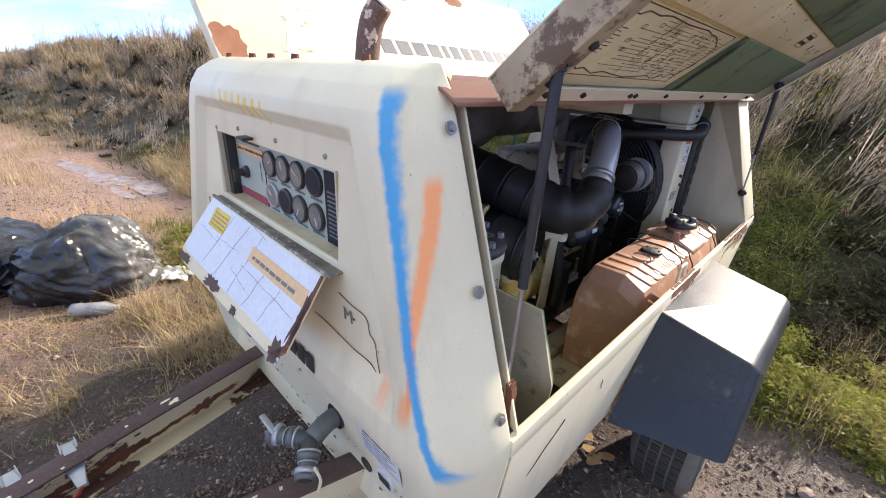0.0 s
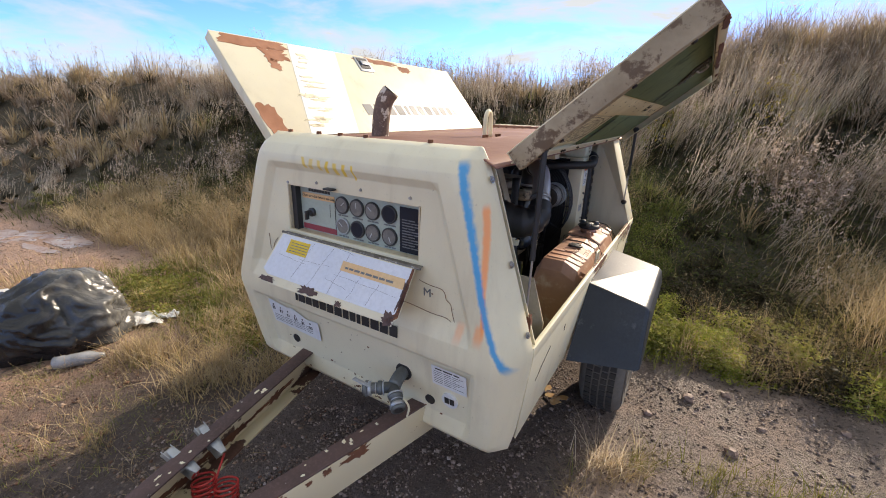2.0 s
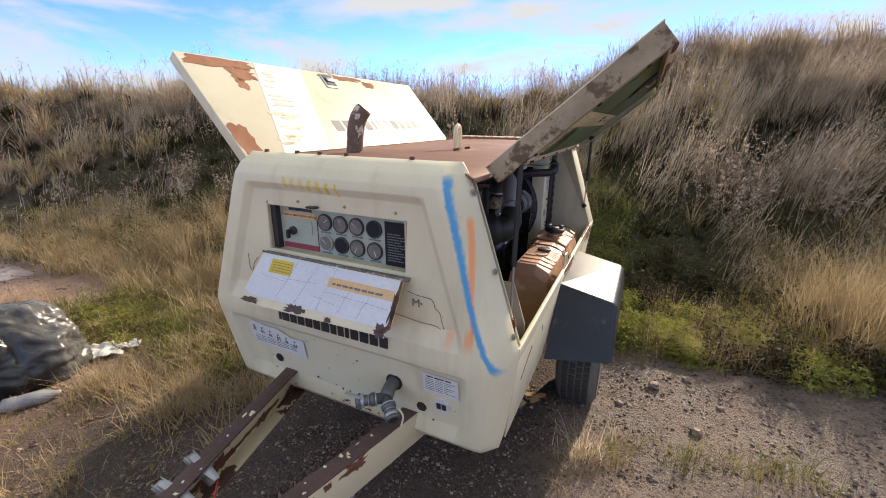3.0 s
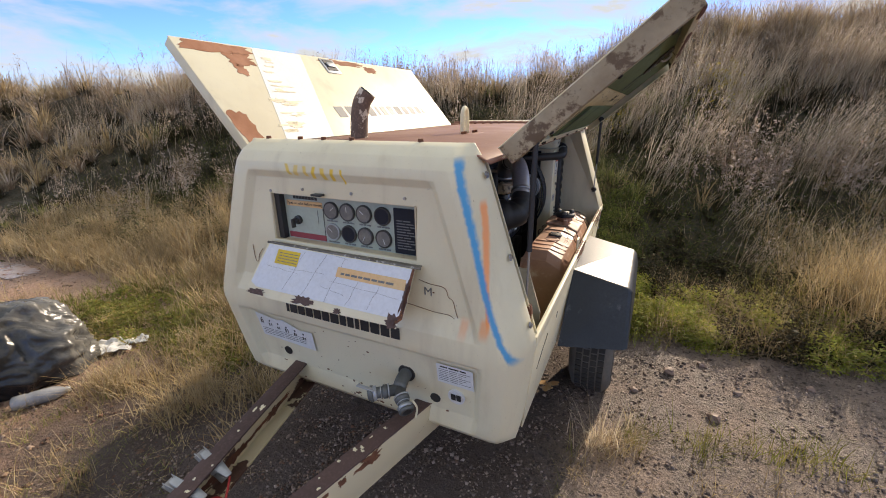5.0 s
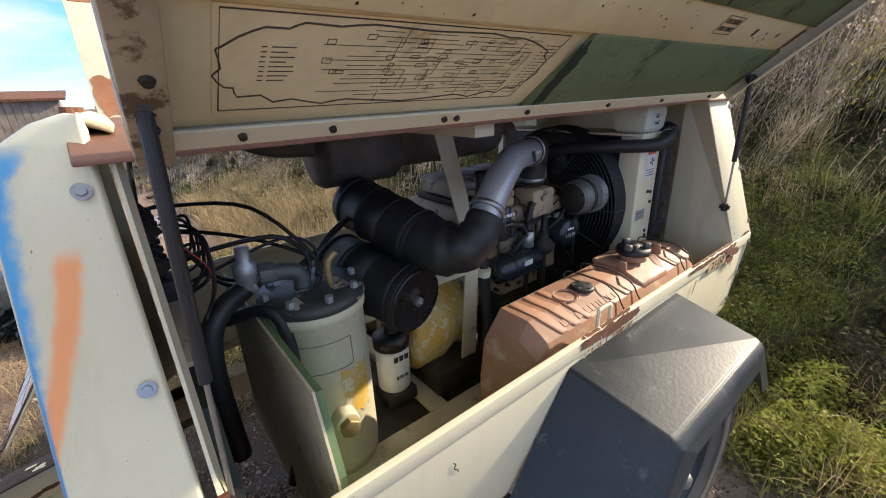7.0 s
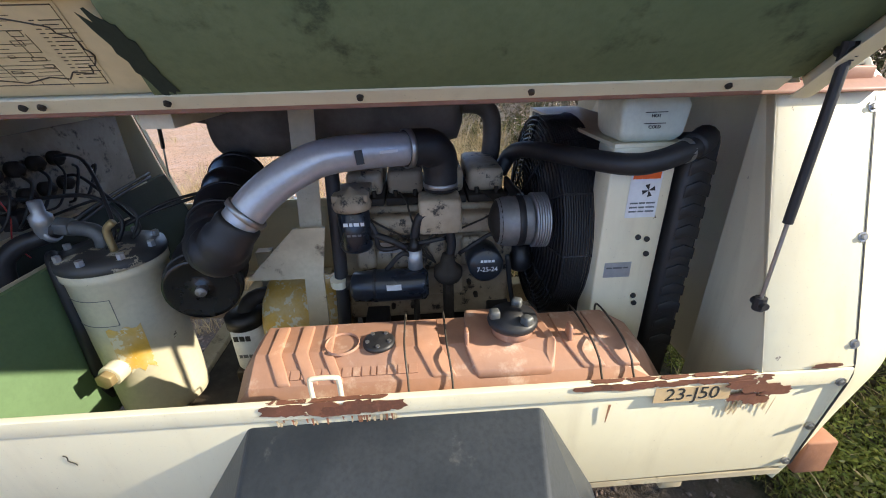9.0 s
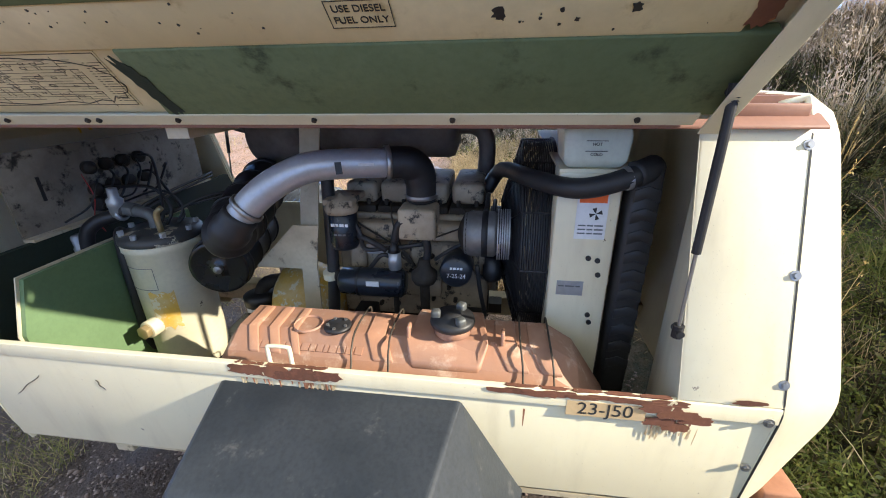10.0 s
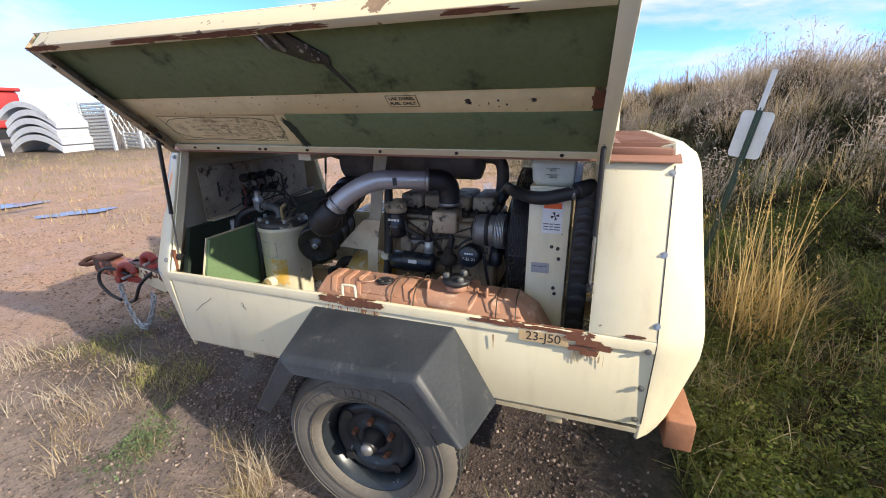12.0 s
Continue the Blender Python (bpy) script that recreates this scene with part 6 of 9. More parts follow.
hose = rp("upper_hose", tube([(0.0, 1.345, 0.95), (0.0, 1.375, 1.0), (0.09, 1.40, 1.03), (0.24, 1.45, 1.045), (0.338, 1.52, 1.048), (0.352, 1.58, 1.056), (0.335, 1.66, 1.078)], 0.021, 16, 6), M["rubber"], "black rubber coolant hose", smooth=True)
rp("hose_clamp", lathe([(0.0215, 0), (0.0235, 0.001), (0.0235, 0.011), (0.0215, 0.012)], (0.340, 1.628, 1.068), (-0.2, 1, 0.25), 20, closed=True), M["steel"], "", hose)
lab = rp("warning_label", box((0.3182, 1.548, 0.930), (0.3195, 1.612, 1.035)), M["white"], "white fan warning label with an orange band")
rp("orange_band", box((0.3196, 1.552, 1.012), (0.3202, 1.608, 1.031)), M["warn"], "", lab)
bm = bmesh.new()
for k in range(4):
    a = k * math.pi / 2 + 0.3
    c = Vector((0.3198, 1.588, 0.988))
    add_prism(bm, [c, c + Vector((0, 0.014 * math.cos(a - 0.35), 0.014 * math.sin(a - 0.35))), c + Vector((0, 0.014 * math.cos(a + 0.35), 0.014 * math.sin(a + 0.35)))], (0.0006, 0, 0))
rp("fan_symbol", bm, M["ink"], "", lab)
for k in range(3):
    bars([0.016, 0.012, 0.018], 0.003, 0.003, (0.3198, 1.554, 0.960 - 0.009 * k), (0, 1, 0), (0, 0, 1), M["grey_ink"], lab)
pl = rp("data_plate", box((0.3182, 1.523, 0.790), (0.3195, 1.582, 0.826)), M["galv"], "grey data plate")
bars([0.012, 0.02, 0.01], 0.003, 0.003, (0.3198, 1.527, 0.812), (0, 1, 0), (0, 0, 1), M["grey_ink"], pl)
for y, z in ((1.585, 0.885), (1.605, 0.880), (1.61, 0.845), (1.60, 0.74), (1.605, 0.72), (1.525, 1.05)):
    rp("column_bolt", cyl((0.317, y, z), (0.322, y, z), 0.006, seg=10), M["ink"])
guard = rp("fan_guard", tube([(0.02 + 0.270 * math.cos(t), 1.52, 0.83 + 0.270 * math.sin(t)) for t in [2 * math.pi * j / 40 for j in range(41)]], 0.004, 6, 1), M["rubber"], "black wire fan guard")
for k in range(31):
    r, y = (0.085 + 0.0115 * k, 1.392 + 0.003 * k) if k < 16 else (0.268, 1.440 + 0.0055 * (k - 16))
    rp("guard_ring", tube([(0.02 + r * math.cos(t), y, 0.83 + r * math.sin(t)) for t in [2 * math.pi * j / 36 for j in range(37)]], 0.0022, 5, 1), M["rubber"], "", guard)
for k in range(12):
    t = 2 * math.pi * k / 12
    d = Vector((math.cos(t), 0, math.sin(t)))
    rp("guard_spoke", tube([Vector((0.02, 1.39, 0.83)) + d * 0.09, Vector((0.02, 1.44, 0.83)) + d * 0.268, Vector((0.02, 1.52, 0.83)) + d * 0.268], 0.003, 5, 1), M["rubber"], "", guard)
bottle, bp = assembly("coolant_bottle", "milky plastic coolant bottle with level marks, on the radiator", "bottle", (0.26, 1.57, 1.082))
bm = bmesh.new()
for z, in_ in ((1.082, 0.016), (1.094, 0.004), (1.150, 0.0), (1.172, 0.008), (1.182, 0.028)):
    for x, y in ((0.205 + in_, 1.507 + in_), (0.325 - in_, 1.507 + in_), (0.325 - in_, 1.640 - in_), (0.205 + in_, 1.640 - in_)):
        bm.verts.new((x, y, z))
bm.verts.ensure_lookup_table()
for r_ in range(4):
    for q_ in range(4):
        bm.faces.new([bm.verts[4 * r_ + q_], bm.verts[4 * r_ + (q_ + 1) % 4], bm.verts[4 * r_ + 4 + (q_ + 1) % 4], bm.verts[4 * r_ + 4 + q_]])
bm.faces.new([bm.verts[q_] for q_ in (3, 2, 1, 0)])
bm.faces.new([bm.verts[16 + q_] for q_ in range(4)])
bp("body", bm, M["bottle"], bevel=0.016, segments=4)
bp("neck_cap", cyl((0.26, 1.53, 1.176), (0.26, 1.53, 1.19), 0.022, seg=18), M["rubber"])
for z, text in ((1.135, "HOT"), (1.115, "COLD")):
    bars([0.042], 0, 0.0014, (0.3255, 1.550, z + 0.004), (0, 1, 0), (0, 0, 1), M["ink"], bottle, "level_line").matrix_parent_inverse = Matrix.Translation((-0.26, -1.57, -1.082))
    writing(text, 0.0085, (0.3255, 1.572, z - 0.002), (0, 1, 0), (0, 0, 1), M["ink"], bottle, "level_word").matrix_parent_inverse = Matrix.Translation((-0.26, -1.57, -1.082))

# air cleaners, intake pipe
air, ap = assembly("air_cleaner", "two black air cleaner canisters with rubber elbows, silver intake pipe", "air filter", (0.15, 0.70, 0.70))


def canister(p0, p1, r, name):
    p0, p1 = Vector(p0), Vector(p1)
    d = p1 - p0
    l_ = d.length
    c = ap(name, lathe([(r * 0.9, 0), (r, 0.012), (r, l_ * 0.3), (r * 1.03, l_ * 0.31), (r * 1.03, l_ * 0.34), (r, l_ * 0.35), (r, l_ * 0.62), (r * 1.03, l_ * 0.63), (r * 1.03, l_ * 0.66), (r, l_ * 0.67), (r, l_ * 0.96), (r * 0.94, l_), (r * 0.86, l_ - 0.006), (r * 0.80, l_ - 0.02), (r * 0.35, l_ - 0.022), (r * 0.30, l_ - 0.012), (0.0005, l_ - 0.012)], p0, d, 32), M["black"], "black canister", smooth=True)
    for at in (0.08, 0.36, 0.64, 0.90):
        ap("canister_band", lathe([(r * 0.98, -0.004), (r * 1.045, -0.003), (r * 1.045, 0.003), (r * 0.98, 0.004)], p0 + d * at, d, 32, closed=True), M["black"], "", c, smooth=True)
    return c


low = canister((-0.02, 0.570, 0.815), (0.270, 0.632, 0.784), 0.080, "canister")
ap("end_dish", lathe([(0.074, 0), (0.079, 0.004), (0.077, 0.009), (0.066, 0.006), (0.040, 0.001), (0.020, 0.002), (0.016, 0.006), (0.0005, 0.007)], (0.262, 0.6303, 0.7848), (0.290, 0.062, -0.031), 36), M["gloss_black"], "glossy black end cover", low, smooth=True)
ap("wing_nut", lathe([(0.012, 0), (0.012, 0.012), (0.005, 0.014), (0.0005, 0.02)], (0.268, 0.6316, 0.7842), (1, 0.2, -0.1), 12), M["steel"], "", low)
up_ = canister((0.235, 0.69, 0.905), (-0.03, 0.645, 0.968), 0.070, "canister")
ap("rubber_elbow", tube([(0.20, 0.684, 0.913), (0.27, 0.700, 0.900), (0.325, 0.725, 0.905), (0.345, 0.755, 0.932), (0.340, 0.785, 0.968)], [0.068, 0.064, 0.056, 0.048, 0.043, 0.041], 20, 6), M["rubber"], "black rubber elbow", smooth=True)
ap("intake_pipe", tube([(0.342, 0.772, 0.955), (0.322, 0.83, 1.012), (0.295, 0.895, 1.052), (0.262, 0.965, 1.070), (0.190, 1.115, 1.064)], 0.0355, 22, 6), M["silver"], "bent silver intake pipe", smooth=True)
ap("rubber_elbow", tube([(0.196, 1.10, 1.065), (0.172, 1.148, 1.061), (0.152, 1.172, 1.040), (0.145, 1.178, 1.005), (0.143, 1.178, 0.955)], [0.040, 0.042, 0.042, 0.040, 0.037], 20, 6), M["rubber"], "black rubber elbow", smooth=True)
for at, d, r in (((0.334, 0.792, 0.976), (-0.25, 0.7, 0.66), 0.042), ((0.197, 1.10, 1.065), (-0.42, 0.9, -0.02), 0.043), ((0.143, 1.178, 0.975), (0, 0, -1), 0.041)):
    ap("hose_clamp", lathe([(r - 0.004, 0), (r, 0.001), (r, 0.012), (r - 0.004, 0.013)], at, d, 24, closed=True), M["steel"], smooth=True)
ap("pipe_sticker", prism([(0.283, 1.005, 1.082), (0.277, 1.019, 1.082), (0.281, 1.022, 1.055), (0.287, 1.008, 1.055)], (0.003, 0.0014, 0)), M["ink"])
ap("pipe_label", prism([(0.259, 1.052, 1.075), (0.243, 1.086, 1.074), (0.243, 1.086, 1.068), (0.259, 1.052, 1.069)], (0.003, 0.0014, 0)), M["white"])
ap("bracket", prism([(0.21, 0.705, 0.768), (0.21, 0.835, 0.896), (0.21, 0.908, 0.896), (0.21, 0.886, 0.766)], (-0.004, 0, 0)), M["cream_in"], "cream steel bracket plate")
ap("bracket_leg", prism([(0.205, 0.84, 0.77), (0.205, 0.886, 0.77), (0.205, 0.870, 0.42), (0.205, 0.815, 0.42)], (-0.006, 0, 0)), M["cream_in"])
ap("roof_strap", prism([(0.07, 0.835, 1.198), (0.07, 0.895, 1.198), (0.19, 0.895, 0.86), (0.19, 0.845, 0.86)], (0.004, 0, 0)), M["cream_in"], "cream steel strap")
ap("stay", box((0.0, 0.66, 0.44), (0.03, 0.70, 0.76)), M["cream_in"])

# separator tank with its lid, fittings and hoses
sep, sp_ = assembly("separator_tank", "cream cylindrical oil separator with a dark bolted lid", "pressure vessel", (0.20, 0.42, 0.42))
c = Vector((0.20, 0.42, 0.42))
body = sp_("vessel", lathe([(0.07, 0.0), (0.098, 0.02), (0.100, 0.05), (0.100, 0.40), (0.105, 0.405), (0.105, 0.425), (0.0005, 0.43)], c, (0, 0, 1), 40), M["sep"], "cream vessel with stained yellow patch", smooth=True)
lid = sp_("lid", lathe([(0.106, 0.426), (0.108, 0.43), (0.106, 0.447), (0.06, 0.452), (0.0005, 0.452)], c, (0, 0, 1), 40), M["lid"], "dark chipped lid", smooth=True)
for k in range(8):
    a = 2 * math.pi * k / 8
    p = c + Vector((0.092 * math.cos(a), 0.092 * math.sin(a), 0.447))
    sp_("lid_bolt", cyl(p, p + Vector((0, 0, 0.014)), 0.008, seg=6), M["galv"], "", lid)
bm = bmesh.new()
for dz0, dz1, a0, a1 in ((0.175, 0.290, -0.02, 0.66),):
    ring0, ring1 = [], []
    for k in range(9):
        a = a0 + (a1 - a0) * k / 8
        d = Vector((math.cos(a), math.sin(a), 0))
        ring0.append(bm.verts.new(c + d * 0.1012 + Vector((0, 0, dz0 + 0.008 * math.sin(k * 2.2)))))
        ring1.append(bm.verts.new(c + d * 0.1012 + Vector((0, 0, dz1 + 0.005 * math.sin(k * 1.7)))))
    for k in range(8):
        bm.faces.new((ring0[k], ring0[k + 1], ring1[k + 1], ring1[k]))
sp_("yellow_patch", bm, M["ochre"], "stained yellow paint patch", body, smooth=True)
bm = bmesh.new()
add_tube(bm, [c + Vector((0.1008 * math.cos(a), 0.1008 * math.sin(a), 0.365)) for a in [-0.9 + 0.1 * k for k in range(13)]], 0.0008, 4, 1)
add_tube(bm, [c + Vector((0.1008 * math.cos(a), 0.1008 * math.sin(a), 0.30)) for a in [-0.9 + 0.1 * k for k in range(13)]], 0.0008, 4, 1)
add_tube(bm, [c + Vector((0.1008 * math.cos(0.3), 0.1008 * math.sin(0.3), z)) for z in (0.30, 0.33, 0.365)], 0.0008, 4, 1)
sp_("plate_outline", bm, M["grey_ink"], "", body)
pd = Vector((0.99, -0.10, 0)).normalized()
pp = c + Vector((0, 0, 0.185)) + pd * 0.085
sp_("drain_boss", cyl(pp, pp + pd * 0.045, 0.026, seg=18), M["sep"], "", body, bevel=0.002)
sp_("drain_plug", cyl(pp + pd * 0.045, pp + pd * 0.062, 0.021, seg=6), M["brass"], "brass hexagon plug", body, bevel=0.002)
el = sp_("elbow_fitting", tube([c + Vector((-0.005, -0.015, 0.45)), c + Vector((-0.005, -0.015, 0.475)), c + Vector((-0.005, -0.035, 0.492)), c + Vector((-0.005, -0.10, 0.502))], 0.017, 12, 4), M["valve"], "grey elbow fitting", smooth=True)
sp_("fitting_nut", cyl(c + Vector((-0.005, -0.065, 0.499)), c + Vector((-0.005, -0.095, 0.503)), 0.022, seg=6), M["valve"], "", el, bevel=0.002)
sp_("large_hose", tube([c + Vector((-0.005, -0.095, 0.502)), (0.205, 0.295, 0.905), (0.228, 0.255, 0.893), (0.245, 0.225, 0.862), (0.248, 0.214, 0.80), (0.244, 0.214, 0.70), (0.235, 0.22, 0.58)], 0.019, 14, 6), M["rubber"], "thick black oil hose", smooth=True)
sp_("hose_collar", lathe([(0.0195, 0), (0.023, 0.002), (0.023, 0.014), (0.0195, 0.016)], (0.198, 0.312, 0.914), (0.1, -0.6, -0.35), 18, closed=True), M["galv"], "", el, smooth=True)
sp_("cock", tube([c + Vector((0.03, 0.03, 0.45)), c + Vector((0.03, 0.03, 0.50)), c + Vector((0.03, 0.05, 0.52))], 0.008, 8, 4), M["brass"], smooth=True)
sp_("safety_valve", lathe([(0.014, 0), (0.019, 0.006), (0.019, 0.03), (0.021, 0.032), (0.021, 0.052), (0.013, 0.06), (0.013, 0.085), (0.0005, 0.086)], c + Vector((0.004, -0.118, 0.480)), (0, 0.06, 1), 16), M["galv"], "silver safety valve", smooth=True)
rg = sp_("regulator_valve", lathe([(0.010, 0), (0.019, 0.004), (0.021, 0.012), (0.021, 0.020), (0.016, 0.024), (0.015, 0.050), (0.010, 0.056), (0.0005, 0.057)], (0.249, 0.190, 0.806), (0.15, 0.1, 1), 18), M["galv"], "small silver regulator valve", smooth=True)
sp_("hose_barb", lathe([(0.006, 0), (0.0085, 0.004), (0.0065, 0.008), (0.0085, 0.012), (0.0065, 0.016), (0.0085, 0.020), (0.0065, 0.024), (0.0085, 0.028), (0.005, 0.036), (0.0005, 0.036)], (0.262, 0.186, 0.814), (0.75, -0.5, -0.1), 14), M["galv"], "", rg, smooth=True)
wires, wp = assembly("wiring_loom", "tangle of black cables and hoses behind the gauges", "cables", (0.0, 0.22, 0.89))
for k in range(4):
    rr = random.Random(600 + k)
    a = c + Vector((0.07 * rr.random() - 0.05, 0.10 * rr.random() - 0.03, 0.45))
    b = Vector((-0.25 + 0.5 * rr.random(), 0.24, 0.90 + 0.14 * rr.random()))
    wp("cable", tube([a, a + Vector((-0.02, 0.02 * rr.random(), 0.03 + 0.05 * rr.random())), a.lerp(b, 0.5) + Vector((0, 0.06 * rr.random(), 0.03 + 0.05 * rr.random())), b + Vector((0, -0.01, 0)), b + Vector((0, -0.05, 0))], 0.0025 + 0.0025 * rr.random(), 6, 5), M["wire"], smooth=True)
for k in range(6):
    rr = random.Random(640 + k)
    x = -0.10 + 0.05 * k
    wp("cable", tube([(x, 0.21, 0.98 + 0.07 * rr.random()), (x + 0.04, 0.25 + 0.02 * rr.random(), 1.0), (x + 0.08, 0.25, 0.94), (x + 0.06 + 0.1 * rr.random(), 0.22, 0.90 + 0.03 * rr.random())], 0.002 + 0.002 * rr.random(), 5, 5), M["wire"], smooth=True)
for k in range(2):
    z = 0.895 + 0.012 * k
    wp("cable", tube([(-0.30, 0.235, z + 0.01), (-0.05, 0.255, z), (0.12, 0.29, z - 0.01), (0.16, 0.40 + 0.02 * k, 0.90), (0.10, 0.52, 0.93 + 0.01 * k), (-0.02, 0.66, 0.95)], 0.0045, 6, 6), M["wire"], smooth=True)
wp("cable", tube([(0.19, 0.21, 1.02), (0.21, 0.25, 0.96), (0.22, 0.24, 0.90), (0.22, 0.26, 0.86)], 0.0015, 5, 5), M["wire_red"], smooth=True)
wp("cable", tube([(0.15, 0.25, 0.83), (0.25, 0.33, 0.86), (0.27, 0.34, 0.70), (0.26, 0.32, 0.55), (0.24, 0.30, 0.45)], 0.013, 8, 6), M["rubber"], "black hose", smooth=True)
for row, z in ((0, 1.026), (1, 0.961)):
    for x in (-0.135, -0.073, -0.014, 0.045):
        wp("gauge_back", lathe([(0.019, 0), (0.019, 0.018), (0.012, 0.021), (0.005, 0.032), (0.0005, 0.032)], (x + 0.09, 0.169, z), (0, 1, 0), 18), M["engine_d"], "dark gauge casing", smooth=True)
wp("relay", box((0.10, 0.169, 0.90), (0.16, 0.21, 0.94)), M["black"], bevel=0.003)
wp("slot_plate", box((0.27, 0.169, 0.965), (0.278, 0.1715, 1.03)), M["ink"])

# compressor filter and castings beneath the air cleaners
oil, op = assembly("compressor_unit", "yellow-cream compressor end with a white spin-on filter", "compressor", (0.12, 0.80, 0.42))
op("housing", lathe([(0.10, 0), (0.125, 0.02), (0.125, 0.10), (0.10, 0.16), (0.11, 0.18), (0.11, 0.22), (0.0005, 0.22)], (0.06, 0.69, 0.58), (0, 1, 0), 28), M["ochre"], smooth=True)
op("base", box((-0.03, 0.72, 0.42), (0.22, 0.90, 0.50)), M["engine_d"], bevel=0.01)
wf = op("spin_on_filter", lathe([(0.040, 0), (0.046, 0.008), (0.046, 0.125), (0.036, 0.135), (0.0005, 0.136)], (0.125, 0.634, 0.46), (0, 0, 1), 26), M["white"], "white spin-on filter with dark print", smooth=True)
bars([0.012, 0.012, 0.012], 0.004, 0.016, (0.1715, 0.612, 0.565), (0, 1, 0), (0, 0, 1), M["ink"], wf, "label_print")
bars([0.008, 0.012, 0.01], 0.003, 0.010, (0.1715, 0.615, 0.51), (0, 1, 0), (0, 0, 1), M["grey_ink"], wf, "label_print")
op("filter_head", lathe([(0.05, 0), (0.05, 0.03), (0.03, 0.04), (0.0005, 0.04)], (0.125, 0.634, 0.595), (0, 0, 1), 20), M["black"], smooth=True)
op("elbow", tube([(0.125, 0.634, 0.62), (0.11, 0.66, 0.66), (0.08, 0.72, 0.66)], 0.022, 12, 4), M["engine_d"], smooth=True)
op("filter_foot", box((0.08, 0.59, 0.42), (0.17, 0.68, 0.46)), M["engine_d"], bevel=0.006)

# muffler under the roof, with its elbow
muf, mp_ = assembly("muffler", "sooty steel muffler slung under the roof", "muffler", (-0.16, 1.0, 1.19))
mp_("drum", lathe([(0.05, 0), (0.082, 0.012), (0.085, 0.03), (0.085, 0.20), (0.088, 0.205), (0.085, 0.22), (0.085, 0.42), (0.08, 0.44), (0.04, 0.455), (0.0005, 0.455)], (-0.12, 0.80, 1.108), (0, 1, 0), 32), M["muffler"], smooth=True)
mp_("drum", lathe([(0.09, 0), (0.10, 0.015), (0.10, 0.22), (0.09, 0.235), (0.0005, 0.235)], (-0.12, 0.59, 1.095), (0, 1, 0), 28), M["muffler"], smooth=True)
mp_("outlet", tube([(-0.12, 1.24, 1.12), (-0.115, 1.30, 1.118), (-0.10, 1.335, 1.09), (-0.10, 1.34, 1.02), (-0.10, 1.33, 0.93)], 0.026, 14, 6), M["muffler"], smooth=True)
mp_("riser", tube([(-0.13, 0.62, 1.11), (-0.16, 0.50, 1.12), (-0.172, 0.43, 1.15), (-0.172, 0.425, 1.195)], 0.03, 14, 5), M["muffler"])
for y in (0.86, 1.24):
    mp_("hanger", box((-0.20, y, 1.16), (-0.10, y + 0.04, 1.198)), M["cream_in"])

# fuel tank
tank, kp = assembly("fuel_tank", "dirty orange-brown plastic fuel tank strapped on a tray", "fuel tank", (0.44, 1.15, 0.425))
bm = bmesh.new()
prof = [(0.765, 0.425), (0.760, 0.60), (0.775, 0.705), (0.805, 0.742), (1.50, 0.742), (1.56, 0.705), (1.64, 0.58), (1.65, 0.425)]
xs = [(0.345, 0.0), (0.348, 0.0), (0.37, 1.0), (0.455, 1.0), (0.512, 0.93), (0.530, 0.62), (0.532, 0.0)]
ringset = []
for y, z in prof:
    top = z > 0.55
    row = []
    for x, k in xs:
        drop = 0.0
        if x > 0.46:
            drop = 0.030 if x < 0.52 else 0.075
        if x < 0.36:
            drop = 0.05
        row.append(bm.verts.new((x, y, max(0.425, z - drop) if top else z)))
    ringset.append(row)
bottoms = [[bm.verts.new((x, y, 0.425)) for x, _ in xs] for y, _ in prof]
for a, b in zip(ringset, ringset[1:]):
    for k in range(len(xs) - 1):
        bm.faces.new((a[k], a[k + 1], b[k + 1], b[k]))
for k_side in (0, len(xs) - 1):
    for i in range(len(prof) - 1):
        quad = [ringset[i][k_side], ringset[i + 1][k_side], bottoms[i + 1][k_side], bottoms[i][k_side]]
        quad = list(dict.fromkeys(quad))
        if len({tuple(round(c_, 4) for c_ in q.co) for q in quad}) >= 3:
            bm.faces.new(quad)
bmesh.ops.remove_doubles(bm, verts=bm.verts[:], dist=0.0008)
shell_ = kp("tank_body", bm, M["tank"], bevel=0.014, segments=3, angle=18)
# pressed ridges across the top
for y0, y1 in ((0.825, 0.850), (0.875, 0.90), (0.925, 0.945), (1.105, 1.15), (1.385, 1.43), (1.455, 1.495)):
    bm = bmesh.new()
    add_prism(bm, [(0.375, y0, 0.738), (0.46, y0 + 0.004, 0.738), (0.512, y0 + 0.03, 0.708), (0.512, y1 + 0.03, 0.708), (0.46, y1 + 0.004, 0.738), (0.375, y1, 0.738)], (0, 0, 0.0085))
    kp("tank_ridge", bm, M["tank"], "", shell_, bevel=0.007, segments=3, angle=20)
bm = bmesh.new()
add_prism(bm, [(0.355, 1.21, 0.735), (0.47, 1.20, 0.735), (0.515, 1.215, 0.70), (0.515, 1.36, 0.70), (0.47, 1.375, 0.735), (0.355, 1.36, 0.735)], (0, 0, 0.018))
kp("cap_boss", bm, M["tank"], "", shell_, bevel=0.008, segments=3, angle=20)
kp("filler_neck", lathe([(0.040, 0), (0.036, 0.012), (0.034, 0.022), (0.0005, 0.022)], (0.435, 1.296, 0.750), (0, 0, 1), 24), M["tank"], "", shell_, smooth=True)
cap = kp("filler_cap", lathe([(0.047, 0), (0.049, 0.006), (0.046, 0.016), (0.02, 0.018), (0.018, 0.024), (0.0005, 0.024)], (0.435, 1.296, 0.770), (0, 0, 1), 28), M["rubber"], "black screw cap with three lugs", smooth=True)
